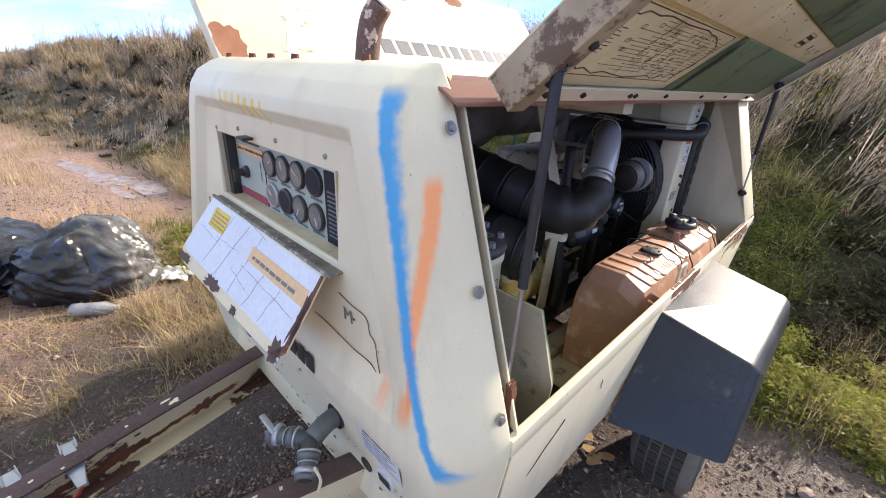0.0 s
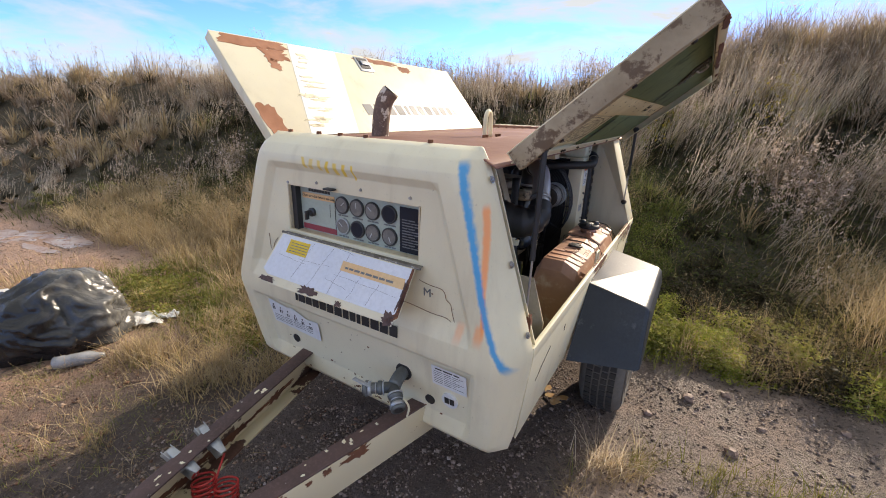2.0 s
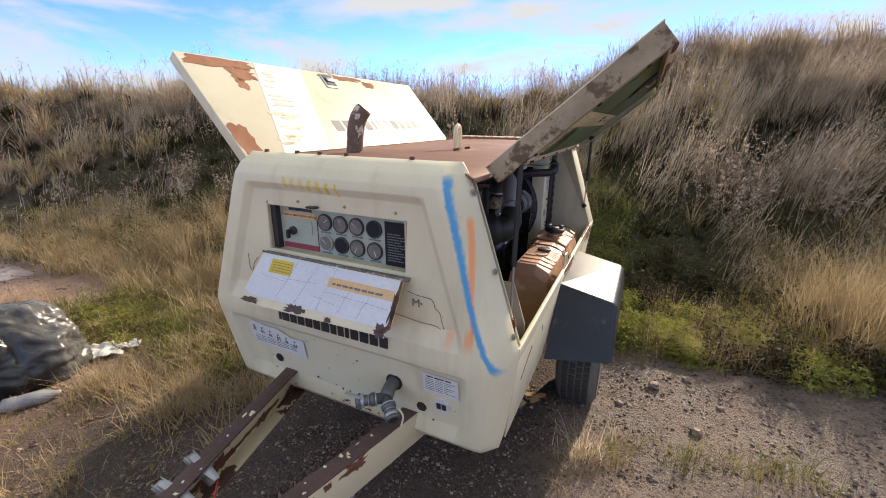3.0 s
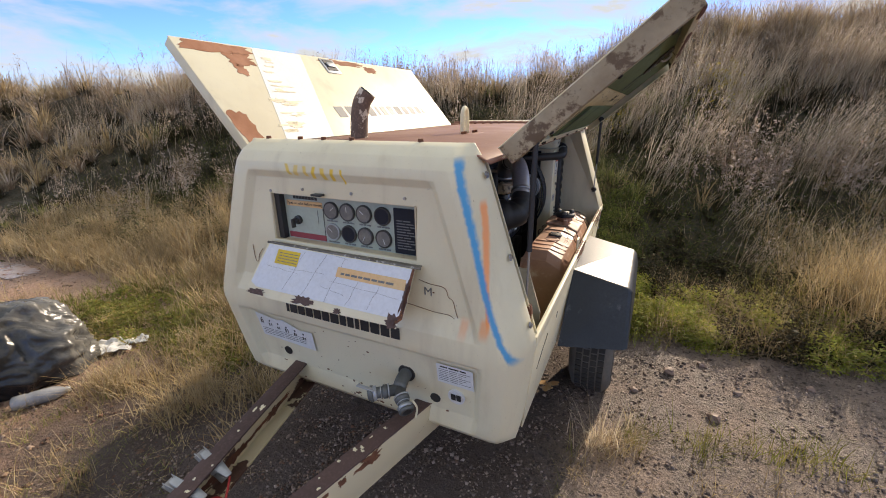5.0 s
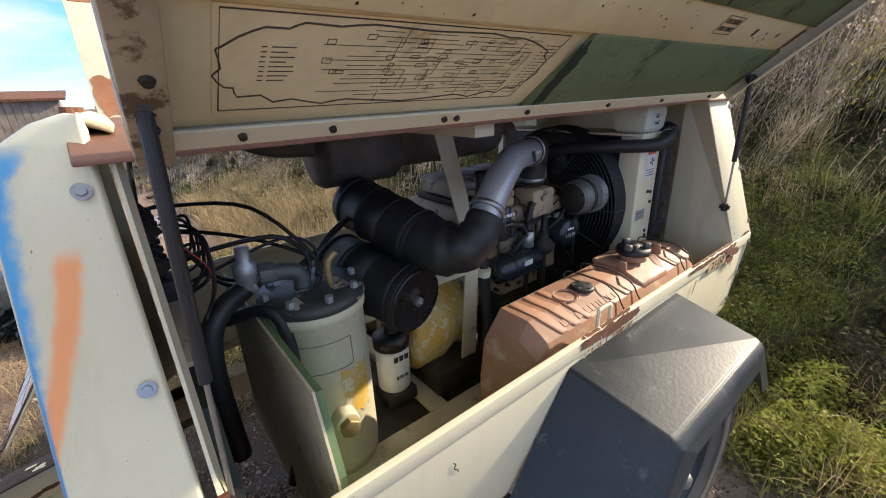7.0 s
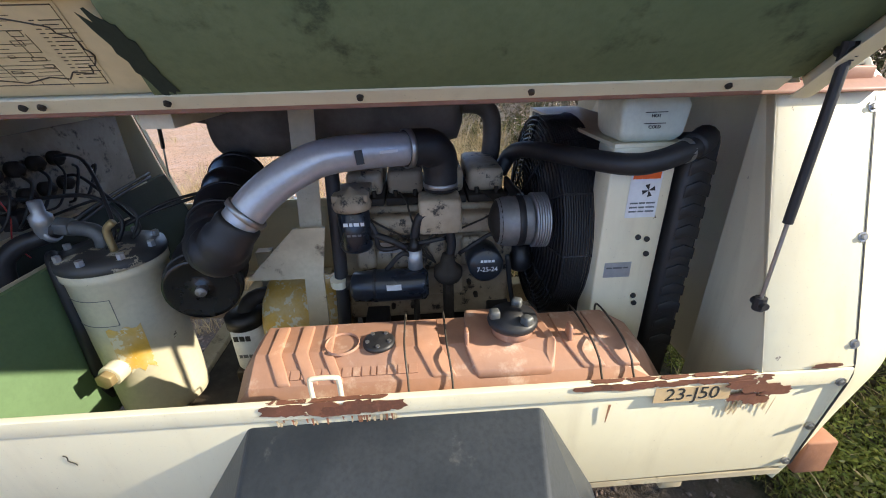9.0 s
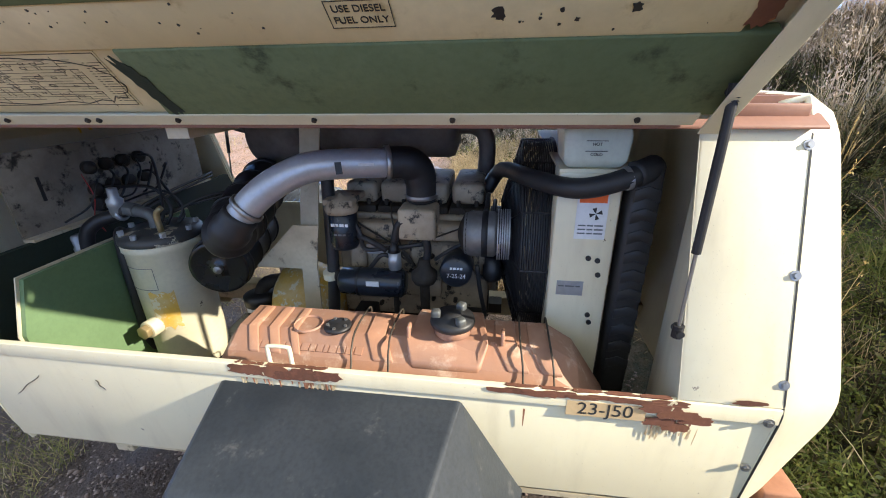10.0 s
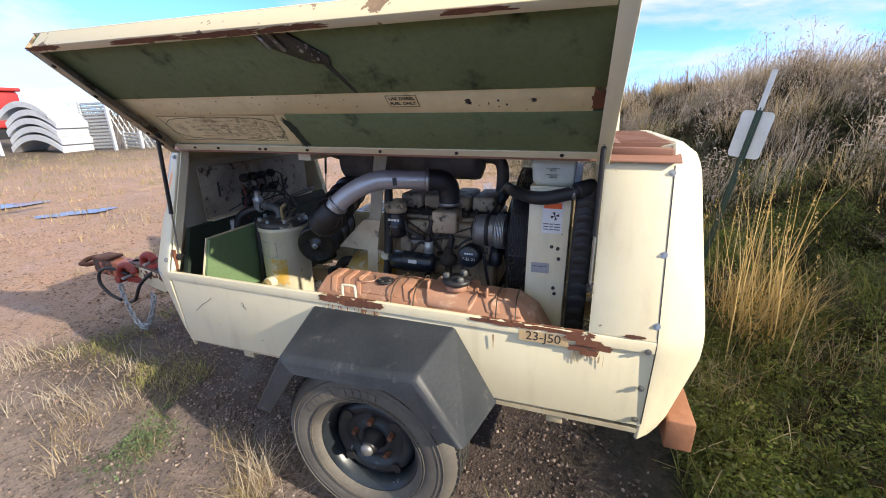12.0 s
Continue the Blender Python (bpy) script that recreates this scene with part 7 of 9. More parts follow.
for k in range(3):
    a = 2 * math.pi * k / 3 + 0.6
    d = Vector((math.cos(a), math.sin(a), 0))
    p = Vector((0.435, 1.296, 0.788)) + d * 0.036
    kp("cap_lug", box(p - Vector((0.010, 0.010, 0.006)), p + Vector((0.010, 0.010, 0.014)), Matrix.Rotation(a, 4, "Z")), M["valve"], "", cap, bevel=0.005)
sg = kp("sender_plate", lathe([(0.031, 0), (0.031, 0.005), (0.026, 0.008), (0.012, 0.009), (0.0005, 0.011)], (0.44, 1.035, 0.742), (0, 0, 1), 24), M["rubber"], "round black sender plate", smooth=True)
for k in range(5):
    a = 2 * math.pi * k / 5
    kp("sender_screw", cyl((0.44 + 0.022 * math.cos(a), 1.035 + 0.022 * math.sin(a), 0.749), (0.44 + 0.022 * math.cos(a), 1.035 + 0.022 * math.sin(a), 0.753), 0.004, seg=8), M["steel"], "", sg)
kp("moulded_ring", lathe([(0.030, 0), (0.032, 0.004), (0.034, 0)], (0.44, 0.965, 0.7435), (0, 0, 1), 28, closed=True), M["tank"], "", shell_)
bars([0.006, 0.016, 0.015, 0.015, 0.015, 0.015, 0.016, 0.013, 0.013, 0.008, 0.015, 0.016, 0.016, 0.016], 0.0035, 0.018, (0.502, 0.868, 0.716), (0, 1, 0), (-0.9, 0, 0.4), M["tank"], shell_, "moulded_mark", depth=0.004)
for y in (1.085, 1.165, 1.44, 1.50):
    kp("strap", tube([(0.35, y, 0.72), (0.36, y, 0.749), (0.46, y, 0.752), (0.505, y + 0.004, 0.733), (0.520, y + 0.006, 0.710), (0.534, y + 0.006, 0.68), (0.536, y, 0.60), (0.534, y, 0.43)], 0.0022, 6, 5), M["strap"], "thin tank strap", smooth=True)
for y in (1.20, 1.40):
    kp("tie_lug", prism([(0.44, y, 0.742), (0.47, y, 0.742), (0.465, y, 0.772), (0.445, y, 0.772)], (0, 0.008, 0)), M["tank"], "", shell_, bevel=0.003)
kp("grab_handle", tube([(0.552, 0.930, 0.71), (0.552, 0.930, 0.755), (0.551, 0.936, 0.762), (0.551, 0.972, 0.762), (0.552, 0.978, 0.755), (0.552, 0.978, 0.71)], 0.0045, 8, 4), M["cream"], "small cream grab handle", smooth=True)

# ---- plants ----
RNG = np.random.default_rng(11)
STRAW = [(0.60, 0.44, 0.22), (0.74, 0.58, 0.33), (0.46, 0.32, 0.17), (0.66, 0.54, 0.37), (0.36, 0.26, 0.155), (0.78, 0.65, 0.42)]
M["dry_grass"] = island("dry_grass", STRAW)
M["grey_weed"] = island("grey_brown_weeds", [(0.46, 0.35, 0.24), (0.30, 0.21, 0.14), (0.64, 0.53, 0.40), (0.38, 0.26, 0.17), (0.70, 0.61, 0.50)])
# undergrowth tone kept low, to carry the shade of hollows and gaps
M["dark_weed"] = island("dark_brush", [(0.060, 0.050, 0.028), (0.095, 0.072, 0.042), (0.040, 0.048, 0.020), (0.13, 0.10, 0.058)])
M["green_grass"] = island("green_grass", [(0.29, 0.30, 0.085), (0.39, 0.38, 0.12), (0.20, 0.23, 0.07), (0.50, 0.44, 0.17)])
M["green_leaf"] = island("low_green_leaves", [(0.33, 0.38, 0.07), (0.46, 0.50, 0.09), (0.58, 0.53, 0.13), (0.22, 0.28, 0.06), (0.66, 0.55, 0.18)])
M["gold_grass"] = island("golden_reeds", [(0.66, 0.46, 0.18), (0.54, 0.36, 0.13), (0.76, 0.58, 0.28), (0.44, 0.28, 0.10)], 0.5, 0.1, 0.5, 0.15)
M["plume"] = island("pale_seed_heads", [(0.50, 0.40, 0.33), (0.64, 0.53, 0.46), (0.40, 0.30, 0.24), (0.72, 0.63, 0.55)], 0.6, 0.1, 0.6, 0.2)
M["stalk"] = island("bleached_stalks", [(0.68, 0.56, 0.40), (0.84, 0.73, 0.56), (0.54, 0.41, 0.28), (0.76, 0.66, 0.52)], 0.5, 0.1, 0.55, 0.2)
M["bank_turf"] = island("dark_turf", [(0.11, 0.125, 0.035), (0.16, 0.165, 0.05), (0.075, 0.09, 0.028), (0.22, 0.19, 0.075)])
M["yellow_leaf"] = island("yellow_leaves", [(0.55, 0.40, 0.03), (0.42, 0.36, 0.05), (0.62, 0.48, 0.08)])


def mesh_of(name, verts, faces, material, label, category):
    me = bpy.data.meshes.new(name)
    nv, nf, k = len(verts), len(faces), faces.shape[1]
    me.vertices.add(nv)
    me.vertices.foreach_set("co", verts.astype(np.float32).ravel())
    me.loops.add(nf * k)
    me.loops.foreach_set("vertex_index", faces.astype(np.int32).ravel())
    me.polygons.add(nf)
    me.polygons.foreach_set("loop_start", np.arange(0, nf * k, k, dtype=np.int32))
    me.update(calc_edges=True)
    me.materials.append(material)
    return tagged(new(name, me), label, category, kind="stuff")


def blades(at, tall, lean, wide, bend=0.5, parts=3, heading=None):
    """Tapered, bending strips: verts and quads for blades at the places given (n x 3)."""
    n = len(at)
    az = RNG.uniform(0, 2 * np.pi, n) if heading is None else heading
    d = np.stack([np.cos(az), np.sin(az), np.zeros(n)], -1)
    side_az = az + RNG.uniform(0.9, 2.2, n)
    side = np.stack([np.cos(side_az), np.sin(side_az), np.zeros(n)], -1)
    rows = []
    for k in range(parts + 1):
        t = k / parts
        up = tall * (t - 0.25 * np.minimum(lean, 1.5) * bend * t * t)
        out = tall * lean * (t * (1 - bend) + bend * t * t)
        c = at + d * out[:, None] + np.stack([np.zeros(n), np.zeros(n), up], -1)
        w = wide * (1 - 0.88 * t ** 1.3)
        rows.append(c - side * w[:, None] / 2)
        rows.append(c + side * w[:, None] / 2)
    verts = np.stack(rows, 1).reshape(-1, 3)
    per = 2 * (parts + 1)
    quad = np.array([[2 * k, 2 * k + 1, 2 * k + 3, 2 * k + 2] for k in range(parts)])
    faces = (np.arange(n)[:, None, None] * per + quad[None]).reshape(-1, 4)
    return verts, faces


def leaves(at, size, flat=0.6, long=1.0):
    """Small bent leaf quads at the places given."""
    n = len(at)
    a = RNG.normal(size=(n, 3))
    a[:, 2] *= flat
    a /= np.linalg.norm(a, axis=1, keepdims=True)
    b = np.cross(a, RNG.normal(size=(n, 3)))
    b /= np.linalg.norm(b, axis=1, keepdims=True)
    s = size[:, None]
    verts = np.stack([at - a * s * long, at + b * s * 0.42, at + a * s * long, at - b * s * 0.42], 1).reshape(-1, 3)
    return verts, np.arange(4 * n).reshape(-1, 4)


def joined(*sets):
    vs, fs, k = [], [], 0
    for v, f in sets:
        vs.append(v)
        fs.append(f + k)
        k += len(v)
    return np.concatenate(vs), np.concatenate(fs)


def on_ground(x, y, lift=-0.01):
    return np.stack([x, y, height(x, y) + lift], -1)


def clear(x, y):
    """True where nothing of the machine or the trodden lot is in the way."""
    body = (np.abs(x) < 0.62) & (y > -0.05) & (y < 2.08)
    wheels = (np.abs(x) < 0.84) & (y > 0.68) & (y < 1.50)
    bar = (np.abs(x) < 0.33 + 0.28 * np.minimum(y, 0)) & (y < 0.1) & (y > -1.35)
    return ~(body | wheels | bar)


def spread(n, x0, x1, s0, s1, power=1.0):
    """Random places in the bank's own directions: along it (x) and up it (s)."""
    x = RNG.uniform(x0, x1, n)
    s = s0 + (s1 - s0) * RNG.uniform(0, 1, n) ** power
    y = (s - x * BERM_N.x) / BERM_N.y
    return x, y


def clumped(n_clumps, per, place, radius):
    cx, cy = place(n_clumps)
    k = np.repeat(np.arange(n_clumps), per)
    x = cx[k] + RNG.normal(0, radius, len(k))
    y = cy[k] + RNG.normal(0, radius, len(k))
    return x, y, k


# the bank: dry grass in clumps, dark undergrowth, plumed weeds along slope and crest
def patchy(x, y, k, shift):
    """A broad, uneven measure between about -1 and 1, to break the cover into patches."""
    return waves(x + shift, y - shift, k) * 0.6 + waves(y * 1.3 + shift, x * 0.8, k * 2.3) * 0.4


def bank_grass(name, n, per, x0, x1, s0, s1, tall, wide, material, label, radius=0.09, lean=0.6, mask=None, foot=0.42):
    """Fountain-shaped clumps; the mask keeps only some of them."""
    cx, cy = spread(n, x0, x1, s0, s1)
    keep = clear(cx, cy)
    if mask:
        keep &= mask(cx, cy)
    cx, cy = cx[keep], cy[keep]
    n = len(cx)
    k = np.repeat(np.arange(n), per)
    dx, dy = RNG.normal(0, radius, len(k)), RNG.normal(0, radius, len(k))
    x, y = cx[k] + dx, cy[k] + dy
    ok = clear(x, y)
    x, y, k, dx, dy = x[ok], y[ok], k[ok], dx[ok], dy[ok]
    size = (0.45 + 0.95 * RNG.random(n))[k] * (0.5 + 0.65 * RNG.random(len(k)))
    size = size * (foot + (1 - foot) * step(berm_s(x, y), 2.3, 4.4))
    # wind-laid heading for each clump, and outwards from its middle
    az = np.where(RNG.random(len(k)) < 0.75, np.arctan2(dy, dx), RNG.uniform(0, 6.28, n)[k]) + RNG.normal(0, 0.5, len(k))
    reach = RNG.uniform(0.05, lean, len(x)) + lean * 0.7 * (RNG.random(n)[k] > 0.75)
    v, f = blades(on_ground(x, y), tall * size, reach, wide * (0.6 + 0.7 * RNG.random(len(x))), 0.65, 3, az)
    mesh_of(name, v, f, material, label, "grass")


def low_ground(x, y):
    """The damp foot of the bank behind the machine, where only low green plants grow."""
    s = berm_s(x, y)
    return (s < 3.5 + 0.35 * waves(x, y, 2.0)) & (x > -2.2) & (x < 0.75)


dry_zone = lambda x, y: (patchy(x, y, 1.5, 0.0) > 0.0) & ~low_ground(x, y)  # noqa: E731
brush_zone = lambda x, y: (patchy(x, y, 1.3, 7.0) > 0.05) & ((berm_s(x, y) > 3.2) | (x < -2.4) | (x > 1.3)) & ~low_ground(x, y)  # noqa: E731
green_zone = lambda x, y: (patchy(x, y, 1.2, 3.0) > 0.12) | low_ground(x, y)  # noqa: E731


def tussocks(name, n, per, x0, x1, s0, s1, tall, material, label, mask=None, wide=0.0105, spread_=0.34, hilly=True):
    """Separate arching domes of grass, large and small, with gaps between them."""
    cx, cy = spread(n, x0, x1, s0, s1)
    keep = clear(cx, cy) & (mask(cx, cy) if mask else True) & (hump(cx, cy) > RNG.normal(-0.12, 0.22, n) if hilly else True)
    cx, cy = cx[keep], cy[keep]
    n = len(cx)
    big = 0.40 + 0.85 * RNG.random(n) ** 1.7
    big = big * (0.38 + 0.62 * step(berm_s(cx, cy), 2.2, 4.3))
    k = np.repeat(np.arange(n), per)
    az = RNG.uniform(0, 6.28, len(k))
    r = 0.10 * np.sqrt(RNG.random(len(k))) * big[k]
    x, y = cx[k] + r * np.cos(az), cy[k] + r * np.sin(az)
    ok = clear(x, y)
    x, y, k, az = x[ok], y[ok], k[ok], az[ok]
    wind, blow = RNG.uniform(0, 6.28, n), 0.55 * RNG.random(n)
    dx, dy = np.cos(az) + blow[k] * np.cos(wind[k]), np.sin(az) + blow[k] * np.sin(wind[k])
    lean = spread_ * 3.2 * RNG.random(len(k)) ** 0.8
    tall_ = tall * big[k] * (0.45 + 0.75 * RNG.random(len(k))) / np.sqrt(1 + 0.5 * lean * lean)
    v, f = blades(on_ground(x, y), tall_, lean, wide * (0.6 + 0.8 * RNG.random(len(x))), 0.75, 3, np.arctan2(dy, dx) + RNG.normal(0, 0.25, len(k)))
    mesh_of(name, v, f, material, label, "grass")


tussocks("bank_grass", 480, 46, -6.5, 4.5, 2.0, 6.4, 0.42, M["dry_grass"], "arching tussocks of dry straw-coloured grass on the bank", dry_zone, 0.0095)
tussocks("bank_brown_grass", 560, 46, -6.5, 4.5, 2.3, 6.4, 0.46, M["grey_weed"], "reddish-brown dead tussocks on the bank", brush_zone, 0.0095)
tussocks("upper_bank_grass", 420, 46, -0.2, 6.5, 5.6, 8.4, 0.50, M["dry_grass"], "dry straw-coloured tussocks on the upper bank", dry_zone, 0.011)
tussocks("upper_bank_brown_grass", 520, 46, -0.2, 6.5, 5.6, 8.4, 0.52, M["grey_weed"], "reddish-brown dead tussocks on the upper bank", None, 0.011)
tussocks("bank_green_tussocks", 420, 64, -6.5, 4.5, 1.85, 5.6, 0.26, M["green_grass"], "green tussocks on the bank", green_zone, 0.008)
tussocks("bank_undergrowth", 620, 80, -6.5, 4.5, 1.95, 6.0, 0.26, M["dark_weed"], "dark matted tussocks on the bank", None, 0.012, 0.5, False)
bank_grass("bank_turf", 1300, 30, -6.0, 4.5, 1.75, 6.0, 0.085, 0.009, M["bank_turf"], "short dark green turf on the bank", 0.13, 1.0, foot=1.0)
bank_grass("bank_litter", 700, 30, -6.0, 4.5, 2.0, 6.2, 0.10, 0.006, M["dry_grass"], "flattened straw on the bank", 0.14, 2.2, foot=1.0)


def wind(x, y):
    """The way the dead stalks lean: over to the east, with broad swings."""
    return 0.35 + 0.75 * waves(x, y, 0.9) + 1.5 * (x < -1.6)


def leaning_stalks(name, n, x0, x1, s0, s1, tall, material, heads, label, wide=0.0046, low=0.35):
    """Long thin stalks blown over the same way in patches, each with a narrow feathery head."""
    cx, cy = spread(n // 16, x0, x1, s0, s1)
    ok_ = ~low_ground(cx, cy) & (patchy(cx, cy, 1.6, 5.0) > -0.25) & (hump(cx, cy) > -0.15)
    cx, cy = cx[ok_], cy[ok_]
    wide_ = RNG.uniform(0.04, 0.20, len(cx))
    k = RNG.integers(0, len(cx), n)
    x, y = cx[k] + RNG.normal(0, 1, n) * wide_[k], cy[k] + RNG.normal(0, 1, n) * wide_[k]
    ok_ = clear(x, y)
    x, y, k = x[ok_], y[ok_], k[ok_]
    m_ = len(x)
    h = tall * RNG.uniform(0.5, 1.25, m_) * (low + (1 - low) * step(berm_s(x, y), 2.2, 4.0))
    az = wind(x, y) + RNG.normal(0, 0.45, m_)
    lean = RNG.uniform(0.15, 0.95, m_) * (0.5 + 0.9 * RNG.random(len(cx)))[k]
    base = on_ground(x, y)
    v_, f_ = blades(base, h, lean, wide * RNG.uniform(0.7, 1.4, m_), 0.5, 4, az)
    mesh_of(name, v_, f_, material, label, "grass")
    d = np.stack([np.cos(az), np.sin(az), np.zeros(m_)], -1)
    pts = []
    for j in range(7):
        t = 0.80 + 0.20 * (j + RNG.random(m_)) / 7
        up = h * (t - 0.125 * np.minimum(lean, 1.5) * t * t)
        out = h * lean * (t * 0.5 + 0.5 * t * t)
        pts.append(base + d * out[:, None] + np.stack([np.zeros(m_), np.zeros(m_), up], -1) + RNG.normal(0, 0.006, (m_, 3)))
    p_ = np.concatenate(pts)
    p_ = p_[RNG.random(len(p_)) < 0.8]
    v_, f_ = leaves(p_, RNG.uniform(0.004, 0.010, len(p_)), 1.6, 1.3)
    mesh_of(name + "_heads", v_, f_, heads, "feathery pale heads on leaning stalks", "grass")


leaning_stalks("bank_stalks", 4200, -1.2, 4.5, 2.3, 6.2, 0.62, M["stalk"], M["plume"], "long pale stalks leaning over the bank")
leaning_stalks("crest_stalks", 2600, -0.8, 6.5, 5.4, 8.4, 0.58, M["stalk"], M["plume"], "tall bleached stalks leaning along the crest", 0.0046)
leaning_stalks("west_bank_stalks", 2400, -7.0, -1.2, 1.9, 6.2, 0.55, M["stalk"], M["plume"], "long pale stalks on the bank beyond the machine")
tussocks("far_bank_grass", 1000, 46, -24.0, -6.0, 1.6, 6.8, 0.50, M["dry_grass"], "dry grass tussocks on the far bank", dry_zone, 0.018)
tussocks("far_bank_brown", 800, 46, -24.0, -6.0, 1.8, 6.8, 0.50, M["grey_weed"], "brown dead tussocks on the far bank", None, 0.018)
tussocks("far_bank_brush", 700, 34, -24.0, -6.0, 1.6, 6.6, 0.30, M["dark_weed"], "dark brush on the far bank", None, 0.024, 0.5)
bank_grass("crest_grass", 1200, 22, -9.0, 6.5, 5.0, 8.2, 0.38, 0.006, M["grey_weed"], "brown dead weeds along the crest", 0.14, 0.45)
bank_grass("side_bank_grass", 260, 34, 1.75, 6.0, 2.1, 3.0, 0.40, 0.005, M["dry_grass"], "bleached grass at the foot of the bank", 0.09, 0.9, foot=0.8)


def weeds(name, n, place, tall, label, plume=0.4, twig=M["grey_weed"], leaf=M["plume"]):
    """Dead stalks with side twigs and fluffy heads."""
    cx, cy = place(max(8, n // 14))
    k = RNG.integers(0, len(cx), n)
    x, y = cx[k] + RNG.normal(0, 0.14, n), cy[k] + RNG.normal(0, 0.14, n)
    ok = clear(x, y) & ~low_ground(x, y) & (hump(x, y) > RNG.normal(-0.1, 0.2, n))
    x, y = x[ok], y[ok]
    n = len(x)
    h = tall * RNG.uniform(0.55, 1.25, n) * (0.5 + 0.5 * step(berm_s(x, y), 2.4, 4.4))
    base = on_ground(x, y)
    az, lean = RNG.uniform(0, 2 * np.pi, n), RNG.uniform(0.02, 0.38, n)
    sets = [blades(base, h, lean, np.full(n, 0.008), 0.4, 3, az)]
    heads = []
    d = np.stack([np.cos(az), np.sin(az), np.zeros(n)], -1)
    for j in range(7):
        t = RNG.uniform(0.35, 0.98, n)
        p = base + d * (h * lean * t * (0.6 + 0.4 * t))[:, None] + np.stack([0 * t, 0 * t, h * t], -1)
        l_ = h * RNG.uniform(0.08, 0.24, n) * (1.15 - t * 0.6)
        sets.append(blades(p, l_, RNG.uniform(0.4, 1.4, n), np.full(n, 0.0065), 0.5, 2))
        az2 = RNG.uniform(0, 2 * np.pi, n)
        for m_ in range(4):
            heads.append(p + np.stack([np.cos(az2), np.sin(az2), 0.9 + 0 * t], -1) * (l_ * RNG.uniform(0.5, 1.0, n))[:, None] + RNG.normal(0, 0.014, (n, 3)))
    v, f = joined(*[s for s in sets if s[1].shape[1] == 4])
    mesh_of(name, v, f, twig, label, "weeds")
    p = np.concatenate(heads)
    p = p[RNG.random(len(p)) < plume]
    v, f = leaves(p, RNG.uniform(0.007, 0.018, len(p)), 1.0, 1.2)
    mesh_of(name + "_heads", v, f, leaf, "fluffy pale seed heads on dead weeds", "weeds")


weeds("bank_weeds", 1900, lambda n: spread(n, -6.0, 5.5, 2.7, 7.2), 0.46, "dead grey-brown weed stalks on the bank", 0.5)
weeds("crest_weeds", 1300, lambda n: spread(n, -11.0, 6.5, 5.2, 8.2), 0.5, "tall dead weeds against the sky", 0.35)
weeds("near_bank_weeds", 300, lambda n: spread(n, 1.6, 4.0, 2.8, 4.2), 0.46, "bleached fluffy weeds beside the track", 1.0)
weeds("far_weeds", 700, lambda n: spread(n, -20.0, -6.0, 2.0, 6.8), 0.8, "dead weeds on the far bank", 0.5)

# low leafy green cover at the foot of the bank, in rounded mounds
def mounds(name, centres, per, tall, material, label, lo=0.008, hi=0.019):
    c = np.array(centres, float)
    r = RNG.uniform(0.08, 0.17, len(c))
    k = np.repeat(np.arange(len(c)), per)
    a, q = RNG.uniform(0, 6.28, len(k)), np.sqrt(RNG.random(len(k)))
    x, y = c[k, 0] + r[k] * q * np.cos(a), c[k, 1] + r[k] * q * np.sin(a)
    ok = clear(x, y)
    x, y, k, q = x[ok], y[ok], k[ok], q[ok]
    p = on_ground(x, y)
    p[:, 2] += 0.008 + tall * (0.5 + RNG.random(len(c)))[k] * (1 - q * q * 0.8) * (0.45 + 0.55 * RNG.random(len(x)))
    v, f = leaves(p, RNG.uniform(lo, hi, len(x)), 0.5, 1.0)
    mesh_of(name, v, f, material, label, "plants")


M["creeper"] = island("grey_green_leaves", [(0.20, 0.29, 0.14), (0.28, 0.36, 0.18), (0.15, 0.22, 0.10)])
M["olive_leaf"] = island("olive_leaves", [(0.233, 0.257, 0.061), (0.35, 0.351, 0.081), (0.16, 0.189, 0.047), (0.467, 0.405, 0.121), (0.525, 0.365, 0.149)])
xs_, ys_ = RNG.uniform(0.80, 2.5, 170), RNG.random(170) ** 1.3
ys_ = 1.66 - 0.06 * np.clip((xs_ - 1.0) / 0.6, 0, 1) + ys_ * 0.55
ok = np.array([noise.noise(Vector((a * 3.4, b * 3.4, 2.0))) > -0.14 for a, b in zip(xs_, ys_)])
xs_, ys_ = xs_[ok], ys_[ok]
mounds("leafy_ground_cover", list(zip(xs_, ys_)), 480, 0.13, M["green_leaf"], "low yellow-green leafy plants at the foot of the bank", 0.006, 0.013)
xs_, ys_ = np.concatenate([RNG.uniform(0.9, 2.9, 70), RNG.uniform(1.2, 2.5, 26)]), np.concatenate([RNG.uniform(2.0, 2.7, 70), RNG.uniform(1.62, 2.1, 26)])
mounds("brown_cover", list(zip(xs_, ys_)), 260, 0.17, M["dark_weed"], "brown matted plants at the foot of the bank")
M["rear_leaf"] = island("deep_green_leaves", [(0.20, 0.25, 0.06), (0.32, 0.36, 0.08), (0.12, 0.16, 0.04), (0.44, 0.42, 0.12)])
mounds("rear_cover", list(zip(RNG.uniform(-1.9, 0.8, 170), RNG.uniform(1.95, 3.3, 170))), 420, 0.10, M["rear_leaf"], "low green plants behind the machine", 0.005, 0.011)

mounds("creeping_plant", [(0.60 + 0.27 * k / 9 + 0.02 * math.sin(4.1 * k), 0.0 + 0.012 * math.sin(2.7 * k) + 0.006 * k) for k in range(10)], 170, 0.022, M["creeper"], "low grey-green creeping plant on the dirt", 0.004, 0.009)
mounds("lot_cover", list(zip(RNG.uniform(-2.7, -1.0, 46), RNG.uniform(0.28, 0.80, 46))), 150, 0.05, M["olive_leaf"], "low green plants beside the rubbish")

